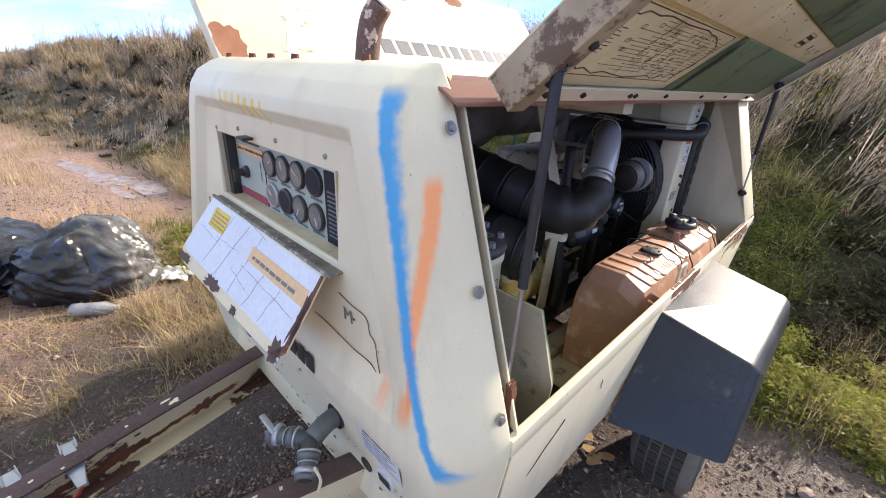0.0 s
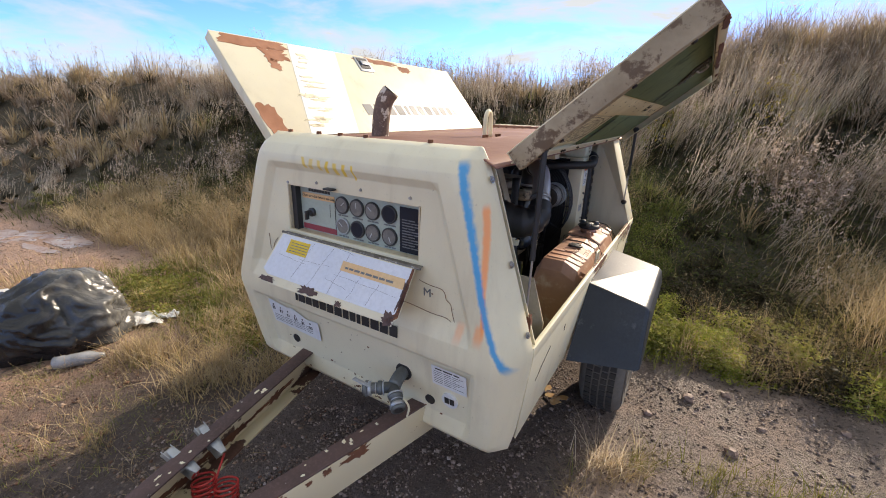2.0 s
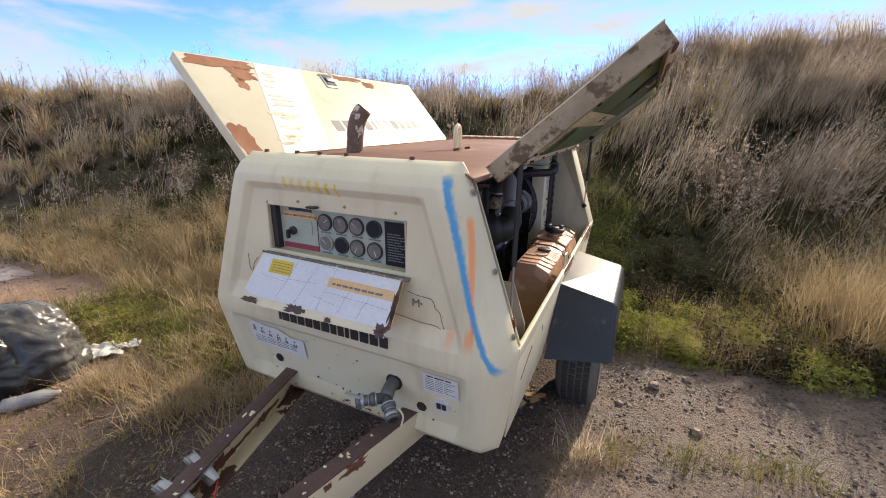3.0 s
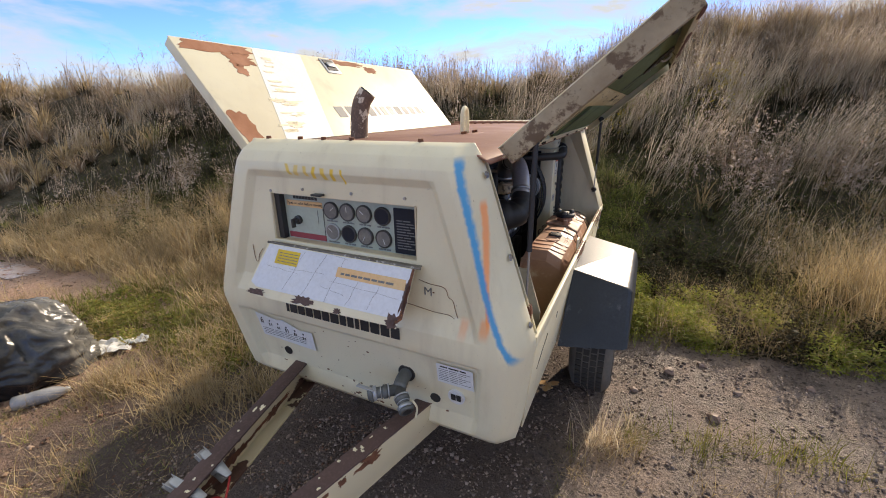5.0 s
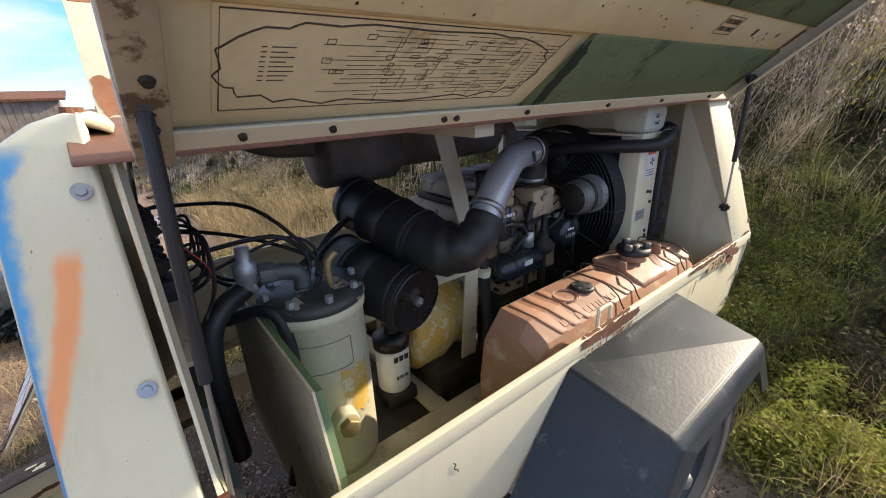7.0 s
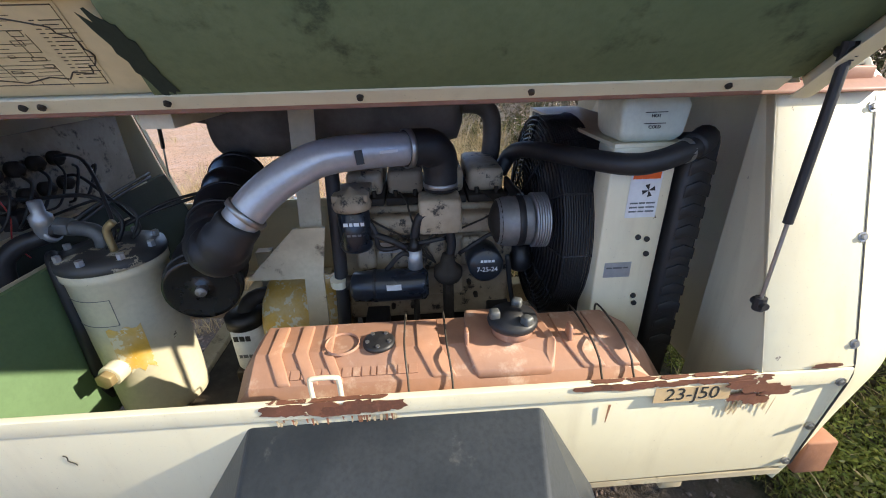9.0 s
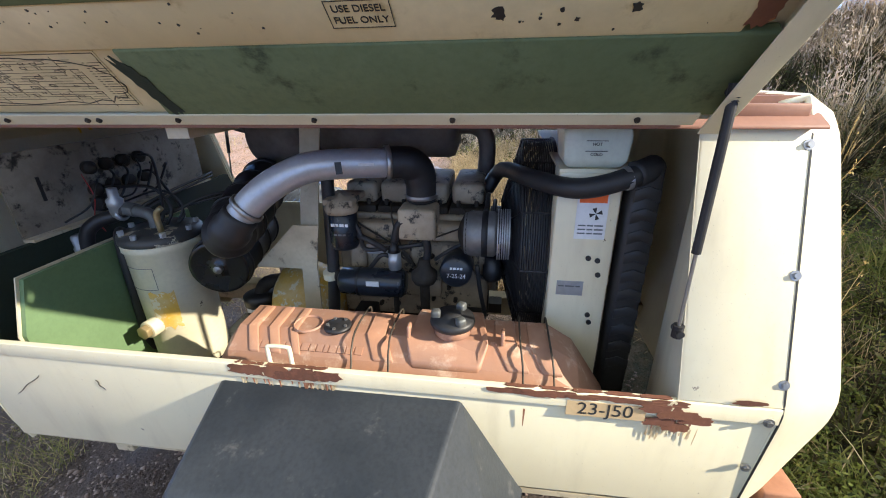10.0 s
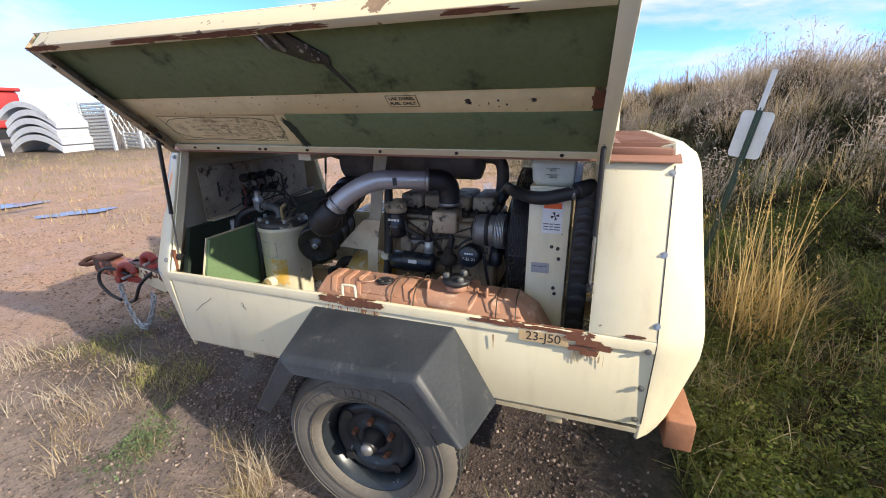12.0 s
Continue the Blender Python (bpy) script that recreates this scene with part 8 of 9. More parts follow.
# dark leafy growth over the lower slope
x, y, k = clumped(1500, 45, lambda n: spread(n, -4.5, 4.0, 1.95, 4.8), 0.10)
ok = clear(x, y)
x, y = x[ok], y[ok]
p = on_ground(x, y)
p[:, 2] += 0.01 + 0.20 * RNG.random(len(x)) ** 1.5
v, f = leaves(p, RNG.uniform(0.007, 0.016, len(x)), 0.5, 1.1)
M["bank_leaf"] = island("dark_green_leaves", [(0.085, 0.105, 0.030), (0.13, 0.15, 0.045), (0.06, 0.075, 0.025), (0.19, 0.18, 0.065), (0.22, 0.18, 0.09)])
mesh_of("bank_leaves", v, f, M["bank_leaf"], "dark green low growth over the slope", "plants")

# flats beside the machine: dry tufts, thin grass, golden reeds behind the rear end
def tufts(name, places, per, tall, material, label, radius=0.05, wide=0.005, lean=1.0):
    c = np.array(places, float)
    k = np.repeat(np.arange(len(c)), per)
    x = c[k, 0] + RNG.normal(0, radius, len(k))
    y = c[k, 1] + RNG.normal(0, radius, len(k))
    ok = clear(x, y)
    x, y = x[ok], y[ok]
    v, f = blades(on_ground(x, y), tall * RNG.uniform(0.35, 1.15, len(x)), RNG.uniform(0.1, lean, len(x)), wide * RNG.uniform(0.6, 1.2, len(x)), 0.6)
    mesh_of(name, v, f, material, label, "grass")


def lot(n, x0, x1, y0, y1):
    return list(zip(RNG.uniform(x0, x1, n), RNG.uniform(y0, y1, n)))


M["track_grass"] = island("yellow_green_blades", [(0.34, 0.33, 0.07), (0.24, 0.27, 0.06), (0.46, 0.37, 0.14), (0.40, 0.38, 0.09)])
tufts("verge_grass", lot(210, -5.2, -0.95, 0.75, 1.9), 70, 0.24, M["dry_grass"], "dry grass between the lot and the bank", 0.055, 0.0062, 1.3)
tufts("verge_green", lot(170, -2.9, -0.8, 0.30, 1.2), 30, 0.10, M["green_grass"], "green grass mixed into the dry verge", 0.08, 0.006)
tufts("tall_verge_grass", lot(60, -3.4, -0.9, 1.1, 2.0), 60, 0.38, M["dry_grass"], "tall straw-coloured grass beside the machine", 0.05, 0.006, 0.9)
tufts("lot_tufts", lot(360, -3.4, -0.40, -2.4, 0.5), 30, 0.09, M["dry_grass"], "sparse dry tufts on the dirt", 0.035, 0.0026, 1.6)
tufts("lot_green", lot(190, -2.8, -0.3, -1.8, 0.4), 34, 0.05, M["green_grass"], "sparse green shoots on the dirt", 0.04, 0.003, 1.4)
tufts("side_dry_grass", lot(75, -1.65, -0.62, -0.05, 1.0), 55, 0.16, M["dry_grass"], "dry grass beside the far wheel", 0.05, 0.0045, 1.4)
tufts("lot_straw", lot(1300, -3.2, 0.6, -2.2, 0.6), 7, 0.014, M["dry_grass"], "loose straw lying on the dirt", 0.10, 0.0022, 11.0)
tufts("front_tufts", lot(9, 0.40, 1.35, -0.9, 0.65), 40, 0.085, M["dry_grass"], "dry tufts in front of the wheel", 0.035, 0.0028, 1.3)
tufts("front_green", lot(22, 0.30, 0.60, -0.4, 0.60), 45, 0.085, M["green_grass"], "fine green grass along the machine", 0.05, 0.0025, 1.4)
tufts("front_straw", lot(12, 0.30, 0.8, -0.6, 0.66), 40, 0.09, M["dry_grass"], "fine straw along the machine", 0.05, 0.0022, 1.6)
tufts("wheel_tufts", [(0.86, 0.66), (0.80, 0.60), (0.98, 0.34), (0.68, 0.44)], 60, 0.12, M["dry_grass"], "straw tufts beside the wheel", 0.035, 0.0028, 1.3)
tufts("wheel_front_tuft", [(0.77, 0.64), (0.80, 0.70), (0.74, 0.74), (0.79, 0.80), (0.72, 0.60)], 75, 0.17, M["stalk"], "pale dry tuft in front of the wheel", 0.035, 0.0034, 1.3)
tufts("shade_tufts", lot(70, -0.15, 0.42, -1.1, 0.45), 34, 0.075, M["green_grass"], "thin green and brown tufts on the shaded dirt", 0.06, 0.0026, 1.6)
tufts("shade_straw", lot(75, -0.2, 0.55, -1.3, 0.6), 22, 0.07, M["dry_grass"], "thin straw on the shaded dirt", 0.07, 0.0022, 2.2)
tufts("pale_tufts", [(0.58, -1.09), (0.68, -0.62), (0.50, -1.30), (0.74, -0.40), (0.45, -0.95), (0.95, -0.15), (0.62, -0.25), (0.85, -0.75), (0.62, -1.14), (0.70, -0.58), (0.47, -1.26), (0.40, -0.52)], 46, 0.11, M["stalk"], "pale tufts of dead grass on the dirt", 0.045, 0.0036, 1.5)
tufts("track_tufts", [(0.84 + 0.050 * i + 0.03 * math.sin(5.3 * i), 0.70 + 0.010 * i + 0.045 * math.sin(3.7 * i)) for i in range(16) if i % 5 != 3], 38, 0.105, M["track_grass"], "yellow-green tufts along the track", 0.034, 0.003, 1.3)
tufts("foot_straw", lot(60, 0.95, 2.5, 1.60, 2.25), 55, 0.24, M["dry_grass"], "bent straw among the leafy plants", 0.045, 0.003, 1.5)
tufts("tall_track_grass", lot(46, 1.72, 2.7, 1.72, 2.45), 70, 0.55, M["dry_grass"], "tall dry grass overhanging the track", 0.055, 0.0042, 0.85)
tufts("track_green", lot(26, 1.5, 2.6, 1.62, 2.3), 60, 0.30, M["track_grass"], "yellow-green grass among the dry grass by the track", 0.05, 0.0035, 1.3)
tufts("under_grass", lot(70, -0.5, 0.6, 0.1, 1.9), 14, 0.10, M["green_grass"], "thin grass under the machine", 0.06, 0.005)
tufts("far_lot_grass", lot(700, -16.0, 2.0, -16.0, -3.2), 14, 0.13, M["dry_grass"], "thin dry grass on the far lot", 0.14, 0.012)
tufts("far_lot_green", lot(300, -14.0, 2.0, -15.0, -6.0), 12, 0.09, M["green_grass"], "greenish grass on the far lot", 0.16, 0.012)
tufts("left_far_grass", [q for q in lot(520, -13.0, -2.6, -1.6, 0.5) if not (-6.6 < q[0] < -3.7 and -0.15 < q[1] < 1.0)], 18, 0.15, M["dry_grass"], "dry grass on the far side of the lot", 0.09, 0.006)
tufts("reed_base", [(-0.62 + 0.16 * math.sin(7.1 * k), 2.58 + 0.09 * math.cos(4.3 * k)) for k in range(18)], 34, 0.30, M["gold_grass"], "golden grass behind the rear end", 0.05, 0.005, 0.9)
M["rear_grass"] = island("deep_green_blades", [(0.17, 0.21, 0.05), (0.27, 0.30, 0.07), (0.11, 0.145, 0.038), (0.40, 0.37, 0.13)])
tufts("rear_mixed_grass", lot(110, -1.7, 0.85, 1.95, 3.2), 50, 0.15, M["rear_grass"], "fine green grass behind the machine", 0.06, 0.0035, 1.4)
tufts("rear_straw", lot(26, -1.7, 0.85, 2.1, 3.3), 44, 0.24, M["dry_grass"], "straw among the green behind the machine", 0.05, 0.003, 1.2)
tufts("rear_green", lot(60, -0.7, 0.8, 1.55, 2.35), 30, 0.12, M["green_grass"], "green grass under the rear end", 0.07, 0.006)
tufts("side_green", lot(50, 0.60, 0.95, 1.5, 2.1), 26, 0.10, M["green_grass"], "green grass behind the wheel", 0.05, 0.006)

n = 52
x, y = RNG.normal(-0.58, 0.13, n), RNG.normal(2.48, 0.09, n)
base = on_ground(x, y)
h, lean, az = RNG.uniform(0.45, 0.92, n), RNG.uniform(0.02, 0.35, n), RNG.uniform(0, 2 * np.pi, n)
v, f = blades(base, h, lean, np.full(n, 0.006), 0.4, 4, az)
mesh_of("golden_reeds", v, f, M["gold_grass"], "tall golden reed stalks behind the rear end", "reeds")
tip = base + np.stack([np.cos(az) * h * lean * 0.97, np.sin(az) * h * lean * 0.97, h * (1 - 0.1 * lean) * 0.97], -1)
p = (tip[:, None] + np.stack([RNG.normal(0, 0.003, (n, 9)), RNG.normal(0, 0.003, (n, 9)), RNG.uniform(-0.07, 0.03, (n, 9))], -1)).reshape(-1, 3)
v, f = leaves(p, RNG.uniform(0.003, 0.007, len(p)), 2.2, 1.3)
mesh_of("reed_heads", v, f, M["gold_grass"], "pale seed heads on the golden reeds", "reeds")
# yellow-leaved shrub sprigs on the bank
cs = np.array([(1.35, 5.0), (1.5, 5.3), (-0.3, 5.6), (0.4, 4.4), (-2.5, 4.8)])
k = np.repeat(np.arange(len(cs)), 220)
x, y = cs[k, 0] + RNG.normal(0, 0.13, len(k)), cs[k, 1] + RNG.normal(0, 0.13, len(k))
p = on_ground(x, y)
p[:, 2] += RNG.uniform(0.15, 0.65, len(k))
v, f = leaves(p, RNG.uniform(0.008, 0.018, len(k)), 0.6, 1.0)
mesh_of("yellow_sprigs", v, f, M["yellow_leaf"], "yellow autumn leaves on the bank", "shrub")

# ---- stones, puddles, litter ----


def stones(name, n, place, lo, hi, material, label):
    x, y = place(n)
    ok = clear(x, y) | (np.hypot(x, y) > 0)
    c = on_ground(x[ok], y[ok], 0.0)
    n = len(c)
    s = lo + (hi - lo) * RNG.random(n) ** 2.4
    corner = np.array([(1, 0, 0), (-1, 0, 0), (0, 1, 0), (0, -1, 0), (0, 0, 0.7), (0, 0, -0.5)], float)
    v = corner[None] * (0.6 + 0.7 * RNG.random((n, 6, 1))) * s[:, None, None] + RNG.normal(0, 0.12, (n, 6, 3)) * s[:, None, None]
    a = RNG.uniform(0, 6.28, n)
    ca, sa = np.cos(a)[:, None], np.sin(a)[:, None]
    v = np.stack([v[..., 0] * ca - v[..., 1] * sa, v[..., 0] * sa + v[..., 1] * ca, v[..., 2]], -1) + c[:, None]
    tri = np.array([(0, 2, 4), (2, 1, 4), (1, 3, 4), (3, 0, 4), (2, 0, 5), (1, 2, 5), (3, 1, 5), (0, 3, 5)])
    f = (np.arange(n)[:, None, None] * 6 + tri[None]).reshape(-1, 3)
    mesh_of(name, v.reshape(-1, 3), f, material, label, "gravel")


M["gravel"] = island("dark_slag_gravel", [(0.104, 0.076, 0.068), (0.24, 0.185, 0.165), (0.067, 0.053, 0.049), (0.40, 0.32, 0.28), (0.18, 0.12, 0.10)], 0.6, 0.1, 0.0, 0.0)
M["red_gravel"] = island("red_gravel", [(0.20, 0.11, 0.075), (0.13, 0.075, 0.055), (0.27, 0.18, 0.13), (0.16, 0.12, 0.10), (0.36, 0.27, 0.21)], 0.75, 0.1, 0.0, 0.0)
stones("gravel", 24000, lambda n: (RNG.uniform(-0.6, 2.6, n), RNG.uniform(-1.4, 2.0, n)), 0.0022, 0.012, M["gravel"], "dark slag gravel round the machine")
stones("gravel_under", 15000, lambda n: (RNG.uniform(-0.8, 0.6, n), RNG.uniform(-1.2, 0.7, n)), 0.002, 0.008, M["gravel"], "dark gravel under the drawbar")
stones("near_pebbles", 11000, lambda n: (RNG.uniform(-2.2, -0.1, n), RNG.uniform(-1.8, 0.5, n)), 0.0020, 0.010, M["red_gravel"], "fine pebbles on the dirt")
stones("lot_pebbles", 9000, lambda n: (RNG.uniform(-5.0, 0.0, n), RNG.uniform(-4.5, 1.0, n)), 0.003, 0.016, M["red_gravel"], "reddish pebbles on the dirt")
for k, (x, y, s) in enumerate(((1.02, 1.245, 0.035), (1.175, 1.395, 0.03), (1.18, 0.97, 0.034), (0.865, 1.05, 0.022), (1.3, 1.2, 0.02), (1.45, 0.9, 0.022), (-0.05, -0.25, 0.02), (1.6, 1.35, 0.025), (-1.3, -0.9, 0.03), (0.7, -0.6, 0.02))):
    bm = bmesh.new()
    bmesh.ops.create_icosphere(bm, subdivisions=2, radius=s)
    rr = random.Random(900 + k)
    for vv in bm.verts:
        vv.co *= 0.75 + 0.5 * noise.noise(vv.co * 40 + Vector((k * 3.1, 0, 0)))
        vv.co.z *= 0.65
    ob = part("stone", bm, M["gravel"])
    ob.location = (x, y, float(height(x, y)) + s * 0.25)
    tagged(ob, "small dark stone lying on the dirt", "stone", "loose stones")

M["dead_leaf"] = surface("tan_dead_leaf", (0.50, 0.27, 0.10), (0.58, 0.40, 0.20), 0.8, scale=30)
for k in range(4):
    lx, ly = 0.459 + (0.0, 0.05, -0.03, 0.03)[k], 0.879 + (0.0, 0.02, 0.04, -0.03)[k]
    ob = part("dead_leaf", ragged((lx, ly, float(height(lx, ly)) + 0.012 + 0.002 * k), (1, 0.4 * k, 0.2), (-0.4 * k, 1, 0.15), 0.06, 0.04, (0, 0, 0.0012), 800 + k, 0.5, 14), M["dead_leaf"])
    tagged(ob, "tan dead leaf lying beside the wheel", "leaf", "dead leaves")

m, nt, bs = shader("muddy_water")
bs.inputs["Base Color"].default_value = (0.10, 0.085, 0.075, 1)
bs.inputs["Roughness"].default_value = 0.04
bumped(nt, bs, noise_node(nt, 9.0, 3.0), 0.05, 0.01)
M["water"] = m
M["frost"] = surface("pale_frozen_mud", (0.34, 0.30, 0.29), (0.27, 0.18, 0.145), 0.3, scale=5, fine=30, bump=0.4, speck=(0.20, 0.12, 0.09), amount=0.47)


def flat_patch(name, x, y, w, h, turn, seed, material, label, category, lift=0.006):
    rr = random.Random(seed)
    bm = bmesh.new()
    pts = []
    for k in range(60):
        a = 2 * math.pi * k / 60
        r = 1 + 0.28 * noise.noise(Vector((math.cos(a) * 1.6, math.sin(a) * 1.6, seed * 3.3))) + 0.25 * noise.noise(Vector((math.cos(a) * 5, math.sin(a) * 5, seed * 7.7)))
        px, py = w / 2 * r * math.cos(a), h / 2 * r * math.sin(a)
        pts.append((x + px * math.cos(turn) - py * math.sin(turn), y + px * math.sin(turn) + py * math.cos(turn)))
    z = max(float(height(px, py)) for px, py in pts) + lift
    add_prism(bm, [(px, py, z) for px, py in pts], (0, 0, 0.002))
    return tagged(part(name, bm, material), label, category, kind="structure")


flat_patch("puddle", -2.0, -5.0, 0.95, 0.30, 2.55, 1, M["water"], "shallow puddle on the red dirt", "puddle")
flat_patch("puddle", -1.95, -6.55, 1.0, 0.42, 2.6, 2, M["water"], "shallow puddle on the red dirt", "puddle")
for k, (x, y, w, h) in enumerate(((-4.3, 0.50, 1.0, 0.24), (-4.9, 0.24, 1.1, 0.24), (-4.1, 0.30, 0.5, 0.10), (-5.6, 0.1, 0.8, 0.18))):
    bm = bmesh.new()
    rings = []
    for j in range(1, 9):
        ring = []
        for i in range(48):
            a = 2 * math.pi * i / 48
            r = j / 8 * (1 + 0.3 * noise.noise(Vector((math.cos(a) * 1.6, math.sin(a) * 1.6, k * 3.3))) + 0.3 * noise.noise(Vector((math.cos(a) * 5, math.sin(a) * 5, k * 7.7))))
            px, py = x + w / 2 * r * math.cos(a) - h * 0.2 * r * math.sin(a), y + h / 2 * r * math.sin(a) + w * 0.1 * r * math.cos(a)
            ring.append(bm.verts.new((px, py, float(height(px, py)) + 0.003 * (1 - j / 8) + 0.002)))
        rings.append(ring)
    bm.faces.new(rings[0])
    for ra, rb in zip(rings, rings[1:]):
        for i in range(48):
            bm.faces.new((ra[i], ra[(i + 1) % 48], rb[(i + 1) % 48], rb[i]))
    tagged(part("frozen_mud", bm, M["frost"]), "pale frozen mud on the lot", "mud", kind="structure")

# rubbish bags, bottle, papers
M["bag"] = surface("black_plastic_film", (0.012, 0.013, 0.016), (0.022, 0.023, 0.027), 0.2, scale=6, fine=14, bump=0.9, distance=0.01)
M["clear_bag"] = surface("dusty_clear_film", (0.52, 0.53, 0.55), (0.40, 0.41, 0.43), 0.25, scale=6, fine=14, bump=0.8, distance=0.01)
M["paper"] = surface("crumpled_paper", (0.72, 0.72, 0.71), (0.62, 0.62, 0.62), 0.85, scale=20, fine=40, bump=0.2)
M["clear_plastic"] = surface("cloudy_clear_plastic", (0.34, 0.34, 0.35), (0.22, 0.22, 0.23), 0.2, scale=18, fine=40, bump=0.6)


def bag(name, at, size, turn, seed, material, label, category="rubbish bag", peak=0.0):
    bm = bmesh.new()
    bmesh.ops.create_icosphere(bm, subdivisions=6, radius=1.0)
    for vv in bm.verts:
        p = vv.co.copy()
        r = 1 + 0.16 * noise.noise(p * 1.2 + Vector((seed, 0, 0))) + 0.07 * noise.noise(p * 2.6 + Vector((0, seed, 0)))
        q = p + 0.25 * Vector((noise.noise(p * 2 + Vector((9, seed, 0))), noise.noise(p * 2 + Vector((seed, 9, 0))), 0))
        # long folds that run to the tied end, and finer creases across them
        ang = math.atan2(p.z, p.y) + 0.5 * noise.noise(p * 1.5 + Vector((seed, 2, 0)))
        for along_, round_, deep in ((0.9, 1.6, 0.08), (2.2, 3.2, 0.06), (5.0, 5.5, 0.035)):
            ridge = abs(noise.noise(Vector((q.x * along_ + seed, math.cos(ang) * round_, math.sin(ang) * round_))))
            r += deep * (max(0.0, 1 - ridge * 3.0) - 0.35)
        vv.co = p * r
        vv.co.z *= 1 + peak * (p.x + 0.25)
        if vv.co.z < -0.45:
            vv.co.z = -0.45 + (vv.co.z + 0.45) * 0.15
        vv.co = Vector((vv.co.x * size[0], vv.co.y * size[1], (vv.co.z + 0.5) * size[2]))
    ob = part(name, bm, material, smooth=True)
    ob.matrix_basis = pose(at[0], at[1], float(height(at[0], at[1])) - 0.012, 0, 0, turn)
    return tagged(ob, label, category, "rubbish heap")


m, nt, bs = shader("black_to_clear_film")
tcb, spb = nt.nodes.new("ShaderNodeTexCoord"), nt.nodes.new("ShaderNodeSeparateXYZ")
nt.links.new(tcb.outputs["Object"], spb.inputs[0])
acr = calc(nt, "ADD", calc(nt, "MULTIPLY_ADD", spb.outputs["Z"], 0.7, spb.outputs["X"]), calc(nt, "MULTIPLY", noise_node(nt, 5.0, 4.0), 0.5))
fold = noise_node(nt, 11.0, 5.0, 0.55, stretch=(1.0, 3.0, 0.7))
scraps = noise_node(nt, 7.0, 2.0)
inside = blend(nt, ranged(nt, fold, 0.35, 0.65), (0.09, 0.09, 0.09), (0.20, 0.195, 0.185))
inside = blend(nt, ranged(nt, calc(nt, "ADD", scraps, calc(nt, "MULTIPLY", spb.outputs["X"], 0.5)), 0.86, 0.90), inside, (0.55, 0.29, 0.07))
nt.links.new(blend(nt, ranged(nt, acr, 0.40, 0.80), (0.014, 0.015, 0.018), inside), bs.inputs["Base Color"])
bs.inputs["Roughness"].default_value = 0.2
bumped(nt, bs, calc(nt, "ADD", fold, calc(nt, "MULTIPLY", noise_node(nt, 30.0, 4.0, 0.6, stretch=(1.0, 1.6, 0.8)), 0.25)), 0.7, 0.010)
M["bag_film"] = m
b1 = bag("rubbish_bag", (-2.07, -0.16), (0.33, 0.27, 0.255), 62, 3.0, M["bag_film"], "full black and clear plastic rubbish bag with orange scraps", peak=0.32)
b2 = bag("rubbish_bag", (-2.50, -0.52), (0.36, 0.30, 0.21), -10, 8.0, M["bag"], "slumped black plastic rubbish bag")
for bg, at, r in ((b1, (-0.36, 0.02, 0.10), 0.045), (b2, (0.30, 0.10, 0.16), 0.04)):
    bm = bmesh.new()
    rings = []
    for j, (rr_, hh_) in enumerate(((1.3, 0.0), (0.75, 0.5), (0.55, 1.0), (0.95, 1.6), (1.35, 2.1))):
        rings.append([bm.verts.new(Vector(at) + Vector((-r * hh_ if bg is b1 else r * hh_, r * rr_ * math.cos(t) * (1 + 0.22 * (i % 2)), r * rr_ * math.sin(t) * (1 + 0.22 * (i % 2))))) for i, t in enumerate([2 * math.pi * q / 16 for q in range(16)])])
    for ra, rb in zip(rings, rings[1:]):
        for i in range(16):
            bm.faces.new((ra[i], ra[(i + 1) % 16], rb[(i + 1) % 16], rb[i]))
    part("tied_end", bm, M["bag"], bg, "gathered end of the bag")
bag("white_bag", (-2.85, -0.22), (0.13, 0.09, 0.07), 0, 21.0, M["clear_bag"], "small white plastic bag")
bag("white_bag", (-3.05, -0.72), (0.16, 0.11, 0.08), 30, 25.0, M["clear_bag"], "small white plastic bag")
bt = Vector((-1.69, -0.21, float(height(-1.69, -0.21)) + 0.030))
bottle_ = part("plastic_bottle", lathe([(0.026, 0), (0.034, 0.006), (0.034, 0.05), (0.031, 0.06), (0.034, 0.07), (0.034, 0.15), (0.016, 0.19), (0.013, 0.21), (0.0005, 0.211)], bt + Vector((-0.05, -0.08, 0)), (0.52, 0.85, 0), 20), M["clear_plastic"], smooth=True)
tagged(bottle_, "clouded empty plastic bottle lying on the dirt", "bottle", "rubbish heap")


def sheet_of_paper(at, w, h, turn, seed, label):
    bm = bmesh.new()
    bmesh.ops.create_grid(bm, x_segments=14, y_segments=12, size=0.5)
    for vv in bm.verts:
        p = vv.co.copy()
        edge = 1 + 0.25 * noise.noise(Vector((p.x * 5, p.y * 5, seed)))
        vv.co = Vector((p.x * w * edge, p.y * h * edge, 0.012 + 0.05 * abs(noise.noise(Vector((p.x * 3.5, p.y * 3.5, seed + 5)))) + 0.012 * noise.noise(p * 12)))
    ob = part("crumpled_paper", bm, M["paper"], solid=0.0015, smooth=True)
    ob.matrix_basis = pose(at[0], at[1], float(height(*at)) + 0.002, 0, 0, turn)
    return tagged(ob, label, "paper", "rubbish heap")


sheet_of_paper((-1.90, 0.17), 0.25, 0.15, 50, 2.0, "crumpled white paper and wrapping on the grass")
sheet_of_paper((-1.80, 0.30), 0.08, 0.06, 50, 6.0, "crumpled white paper scrap")

